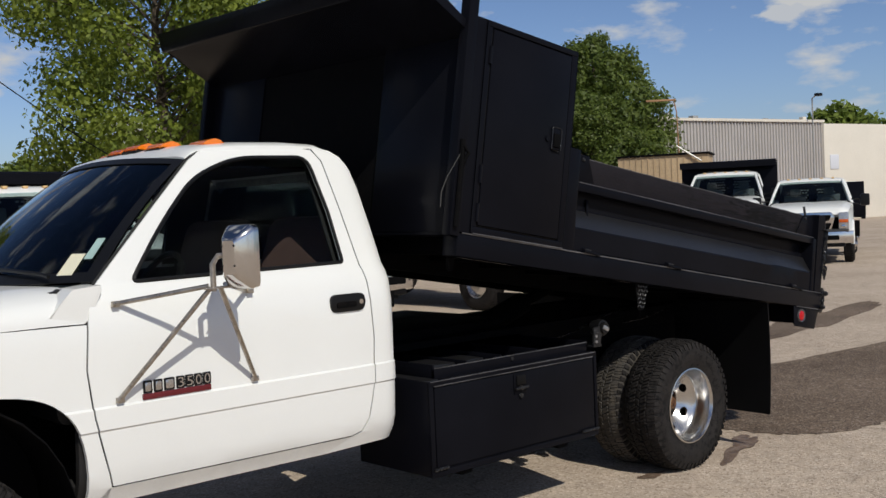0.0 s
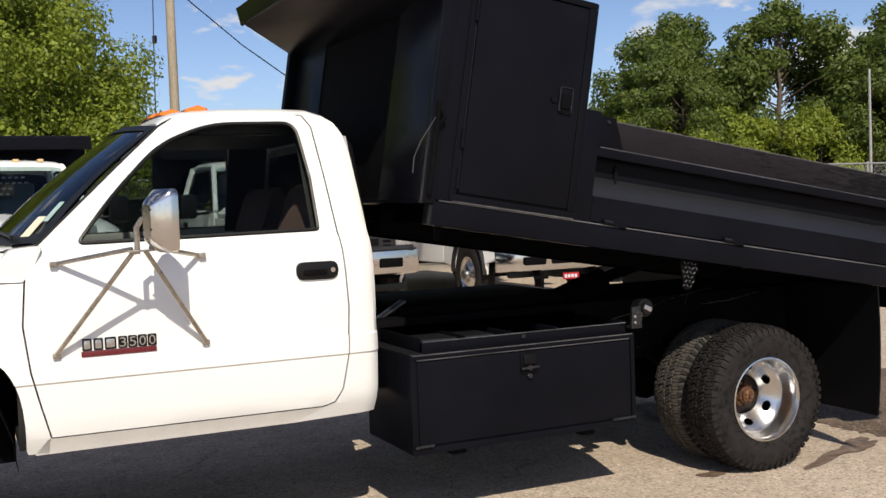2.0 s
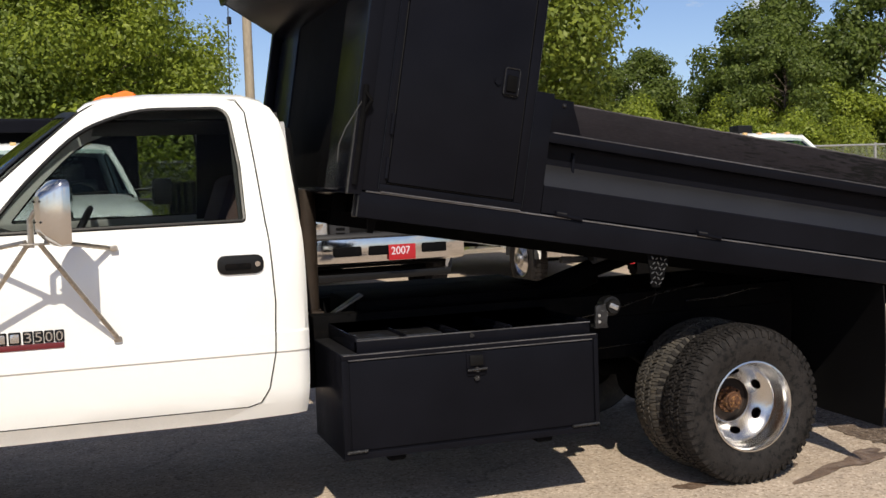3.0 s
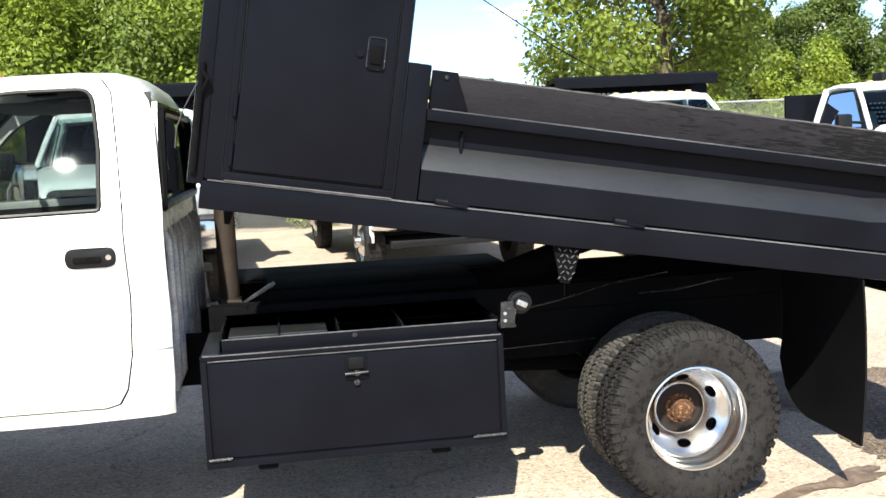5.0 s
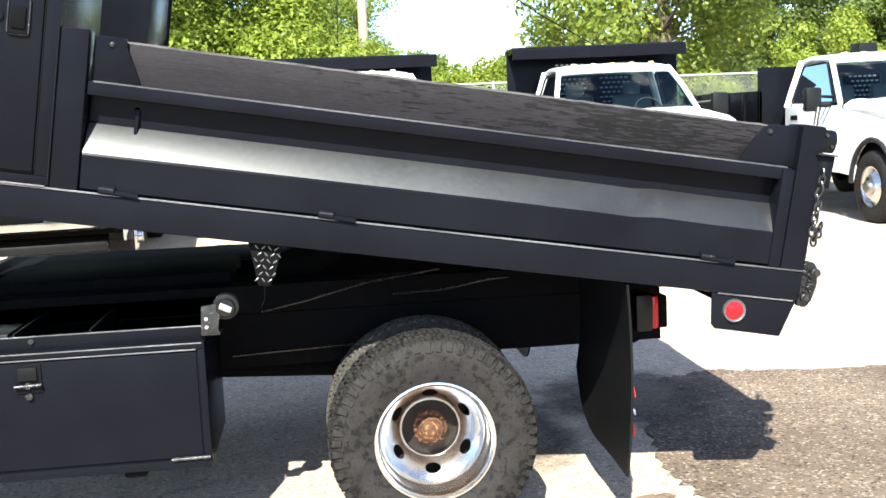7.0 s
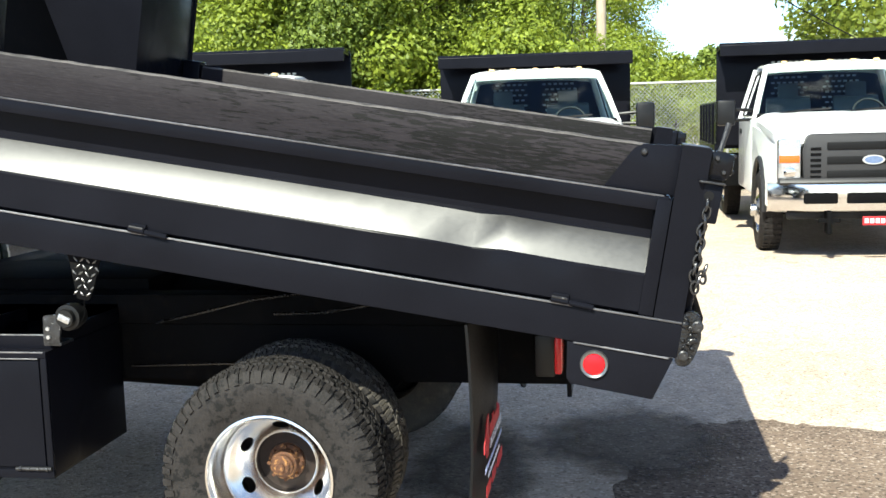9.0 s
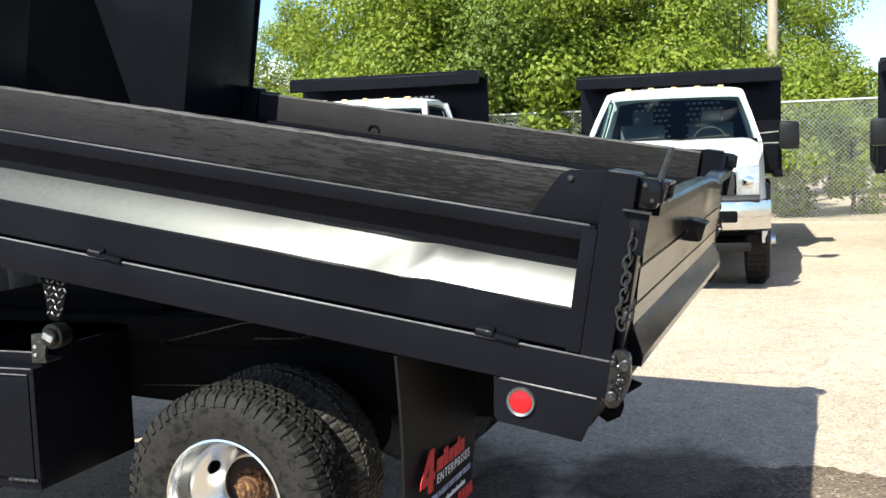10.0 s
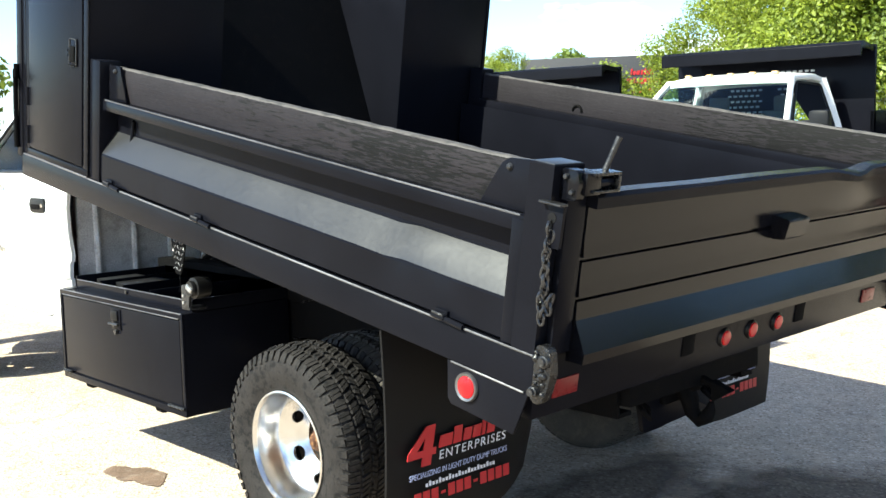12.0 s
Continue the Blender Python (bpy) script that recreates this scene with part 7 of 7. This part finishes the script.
def plant(proto, spots):
    first = True
    for x, y, s, rz in spots:
        m = Matrix.Translation((x, y, 0)) @ Matrix.Rotation(radians(rz), 4, "Z")
        if first:
            proto.matrix_basis = m @ Matrix.Scale(s, 4)
            first = False
        else:
            ob = copy_thing(proto, m)
            ob.scale = (s, s, s)


hedge_tree = tree("leafy_tree", "bright green leafy tree behind the fence", 6.6, 2.7, 0.5, 60000, 0.048, LEAF, 1, blobs=34)
hedge_dark = tree("leafy_tree", "deep green leafy tree behind the fence", 7.2, 2.9, 0.5, 60000, 0.048, LEAF_DARK, 2, blobs=34)
plant(hedge_tree, [(-6.0, 19.4, 0.95, 0), (-6.2, 18.6, 1.08, 80), (-2.7, 18.4, 1.05, 150), (-4.4, 20.6, 1.2, 220), (-0.1, 38.0, 1.25, 40), (-6.6, 22.5, 1.15, 300), (-10.9, 21.3, 0.8, 20), (-18.7, 21.5, 0.60, 110), (-16.9, 22.7, 0.50, 250)])
plant(hedge_dark, [(-5.6, 19.4, 1.0, 0), (-4.5, 18.8, 1.02, 130), (-3.0, 20.8, 1.08, 200), (-5.9, 23.5, 1.15, 60)])
bush = tree("shrub", "bright green shrub along the fence", 2.9, 1.35, 0.1, 12000, 0.05, LEAF, 3, blobs=18, group="shrubs")
plant(bush, [(-12.6, 17.8, 1.05, 0), (-7.4, 17.6, 1.1, 100), (-5.2, 17.7, 1.15, 160), (-3.1, 17.6, 1.25, 220), (-1.0, 17.7, 1.15, 280), (0.6, 17.8, 1.05, 20),
             (2.3, 18.0, 0.72, 60), (3.8, 18.8, 0.76, 130), (5.6, 18.2, 0.7, 210), (7.8, 18.4, 0.76, 260), (10.1, 18.6, 0.86, 310), (12.8, 18.8, 0.92, 30), (1.9, 24.5, 1.15, 75), (4.8, 27.0, 1.05, 190), (15.2, 20.5, 1.05, 75), (17.9, 22.0, 1.15, 15), (29, 41, 1.9, 40), (33, 38, 2.0, 90), (36.5, 36, 1.9, 140), (24.5, 44, 1.9, 200), (40.5, 38, 1.9, 260)])
big_tree = tree("cottonwood_tree", "large cottonwood tree with glossy green leaves", 11.5, 4.6, 2.0, 52000, 0.085, LEAF_BIG, 4, blobs=54, clump=0.72)
plant(big_tree, [(8.7, 23.2, 0.95, 0)])
far_tree = tree("woodland_tree", "dense green tree beyond the yard", 9.5, 4.2, 0.8, 40000, 0.11, LEAF_FAR, 5, blobs=60, clump=0.72)
plant(far_tree, [(27, 47, 0.88, 0), (32.5, 43.5, 1.0, 70), (38, 40.5, 1.22, 140), (36, 47, 1.25, 30), (43.0, 36.0, 1.2, 200), (46.5, 41, 1.1, 260), (24.5, 50, 0.8, 310), (40, 33.6, 0.8, 20), (31, 40, 0.8, 110)])
horizon = tree("distant_tree", "small far-off tree on the horizon", 7.0, 4.0, 0.3, 7000, 0.26, LEAF_DARK, 6, blobs=22)
plant(horizon, [(22, 70, 0.9, 0), (14, 72, 0.8, 60), (8, 75, 0.85, 120), (2, 74, 0.8, 180), (29, 68, 1.0, 240), (-33, 42, 0.78, 300), (-38, 36, 0.9, 30), (-45, 22, 1.0, 90), (-48, 14, 0.9, 150), (88, 44, 1.4, 210), (95, 38, 1.3, 270), (-28, 47, 0.7, 15)])

# ---- buildings ----
ware = thing("warehouse", "long warehouse with grey corrugated wall and cream end", "building")
def wall_run(p, q, h, depth):
    p, q = Vector((*p, 0)), Vector((*q, 0))
    way = (q - p).normalized()
    back = Vector((-way.y, way.x, 0))
    return p, q, way, back
p, q, way, back = wall_run((46.5, 35.6), (63.0, 32.4), 5.1, 12)
L = (q - p).length
bm = BM()
rows = [[], []]
k = int(L / 0.28)
for i in range(k + 1):
    for dx, dy in ((0, 0.0), (0.10, 0.0), (0.13, 0.09), (0.25, 0.09)):
        s = i * 0.28 + dx
        b = p + way * s + back * dy
        rows[0].append(b.copy())
        rows[1].append(b + Vector((0, 0, 6.75)))
sheet(bm, rows, back * 0.1)
part("corrugated_wall", bm, CORRUGATED, ware, "grey corrugated metal wall", 0)
bm = BM()
bx = Matrix.Translation(p) @ Matrix(((way.x, back.x, 0, 0), (way.y, back.y, 0, 0), (0, 0, 1, 0), (0, 0, 0, 1)))
box(bm, (-0.1, -0.12, 6.73), (L + 0.2, 14.0, 6.90), 0, m=bx)
part("roof_edge", bm, CREAM, ware)
bm = BM()
box(bm, (L + 0.05, -0.15, 0), (L + 17, 13.8, 6.65), 0.02, m=bx)
part("end_wall", bm, CREAM, ware, "cream painted block wall")
bm = BM()
box(bm, (L + 0.6, -0.20, 3.5), (L + 1.5, -0.15, 4.5), 0.01, m=bx)
part("wall_sign", bm, WHITE_PRINT, ware)
for s, w, h in ((3.4, 0.5, 0.45), (5.9, 0.45, 0.3), (12.6, 0.3, 0.2), (13.4, 0.3, 0.18), (16.4, 0.35, 0.35)):
    bm = BM()
    box(bm, (s, 1.2, 6.90), (s + w, 1.2 + w, 6.90 + h), 0.03, m=bx)
    part("roof_vent", bm, CREAM if s < 4 or s > 16 else GALV, ware)
lamp = thing("street_lamp", "grey yard lamp on a tall pole", "street lamp")
bm = BM()
tube(bm, [bx @ Vector((15.2, -0.6, 0)), bx @ Vector((15.2, -0.6, 8.3)), bx @ Vector((15.3, -0.9, 8.5))], 0.05, 8)
part("pole", bm, GALV, lamp)
bm = BM()
box(bm, (15.15, -1.2, 8.4), (15.55, -0.8, 8.6), 0.05, m=bx)
part("lamp_head", bm, PLASTIC, lamp)
shed = thing("tan_shed", "tan panelled shed with junk piled on its roof", "shed")
sm = pose(39.5, 27.1, 0, 0, 0, -62)
bm = BM()
box(bm, (-3.6, 0, 0), (0.9, 2.6, 4.0), 0.02, m=sm)
part("wall", bm, TAN, shed)
for i in range(15):
    bm = BM()
    box(bm, (-3.6 + 0.3 * i, -0.03, 0), (-3.6 + 0.3 * i + 0.05, 0.0, 4.0), 0, m=sm)
    part("batten", bm, TAN, shed)
bm = BM()
box(bm, (-3.7, -0.1, 4.0), (1.0, 2.7, 4.1), 0.02, m=sm)
part("roof", bm, BLACK_DULL, shed)
bm = BM()
tube(bm, [sm @ Vector((-0.6, -0.12, 4.45)), sm @ Vector((0.6, -0.12, 3.65))], 0.05, 6)
part("loose_pipe", bm, GALV, shed)
boom = thing("crane_boom", "orange crane boom in front of the trees", "crane")
bm = BM()
box(bm, (-0.2, -0.05, 7.02), (1.35, 0.05, 7.12), 0.02, m=pose(40.7, 30.3, 0, 0, 0, -50))
tube(bm, [(41.5, 29.35, 7.07), (41.6, 29.25, 6.4), (41.7, 29.15, 0)], [0.03, 0.03, 0.04], 8)
part("boom", bm, ORANGE, boom)
post = thing("lamp_post", "slim pale steel post standing in the yard", "post")
bm = BM()
tube(bm, [(32.0, 28.7, 0), (32.0, 28.7, 6.5)], [0.07, 0.05], 8)
part("pole", bm, GALV, post)
sign = thing("billboard", "dark billboard with worn red writing", "billboard")
sgm = pose(-17.0, 25.1, 0, 0, 0, 34)
bm = BM()
box(bm, (-3.2, 0, 0.0), (1.55, 0.3, 3.82), 0.02, m=sgm)
part("board", bm, DARK_SIGN, sign)
bm = BM()
rng = random.Random(8)
for z, a0, a1, tall in ((3.22, 0.28, 1.02, 0.20), (2.93, 0.16, 1.28, 0.24), (2.66, 0.34, 0.98, 0.15)):
    x0 = a0
    while x0 < a1:
        w = rng.uniform(0.04, 0.10)
        up = tall * rng.uniform(0.55, 1.0)
        prism(bm, [(x0, z), (x0 + w, z), (x0 + w + 0.03, z + up), (x0 + 0.03, z + up)], "y", -0.02, 0.01)
        x0 += w + rng.uniform(0.015, 0.05)
bm.transform(sgm)
tagged(part("worn_writing", bm, RED_PRINT, sign, "worn red writing"), kind="stuff")
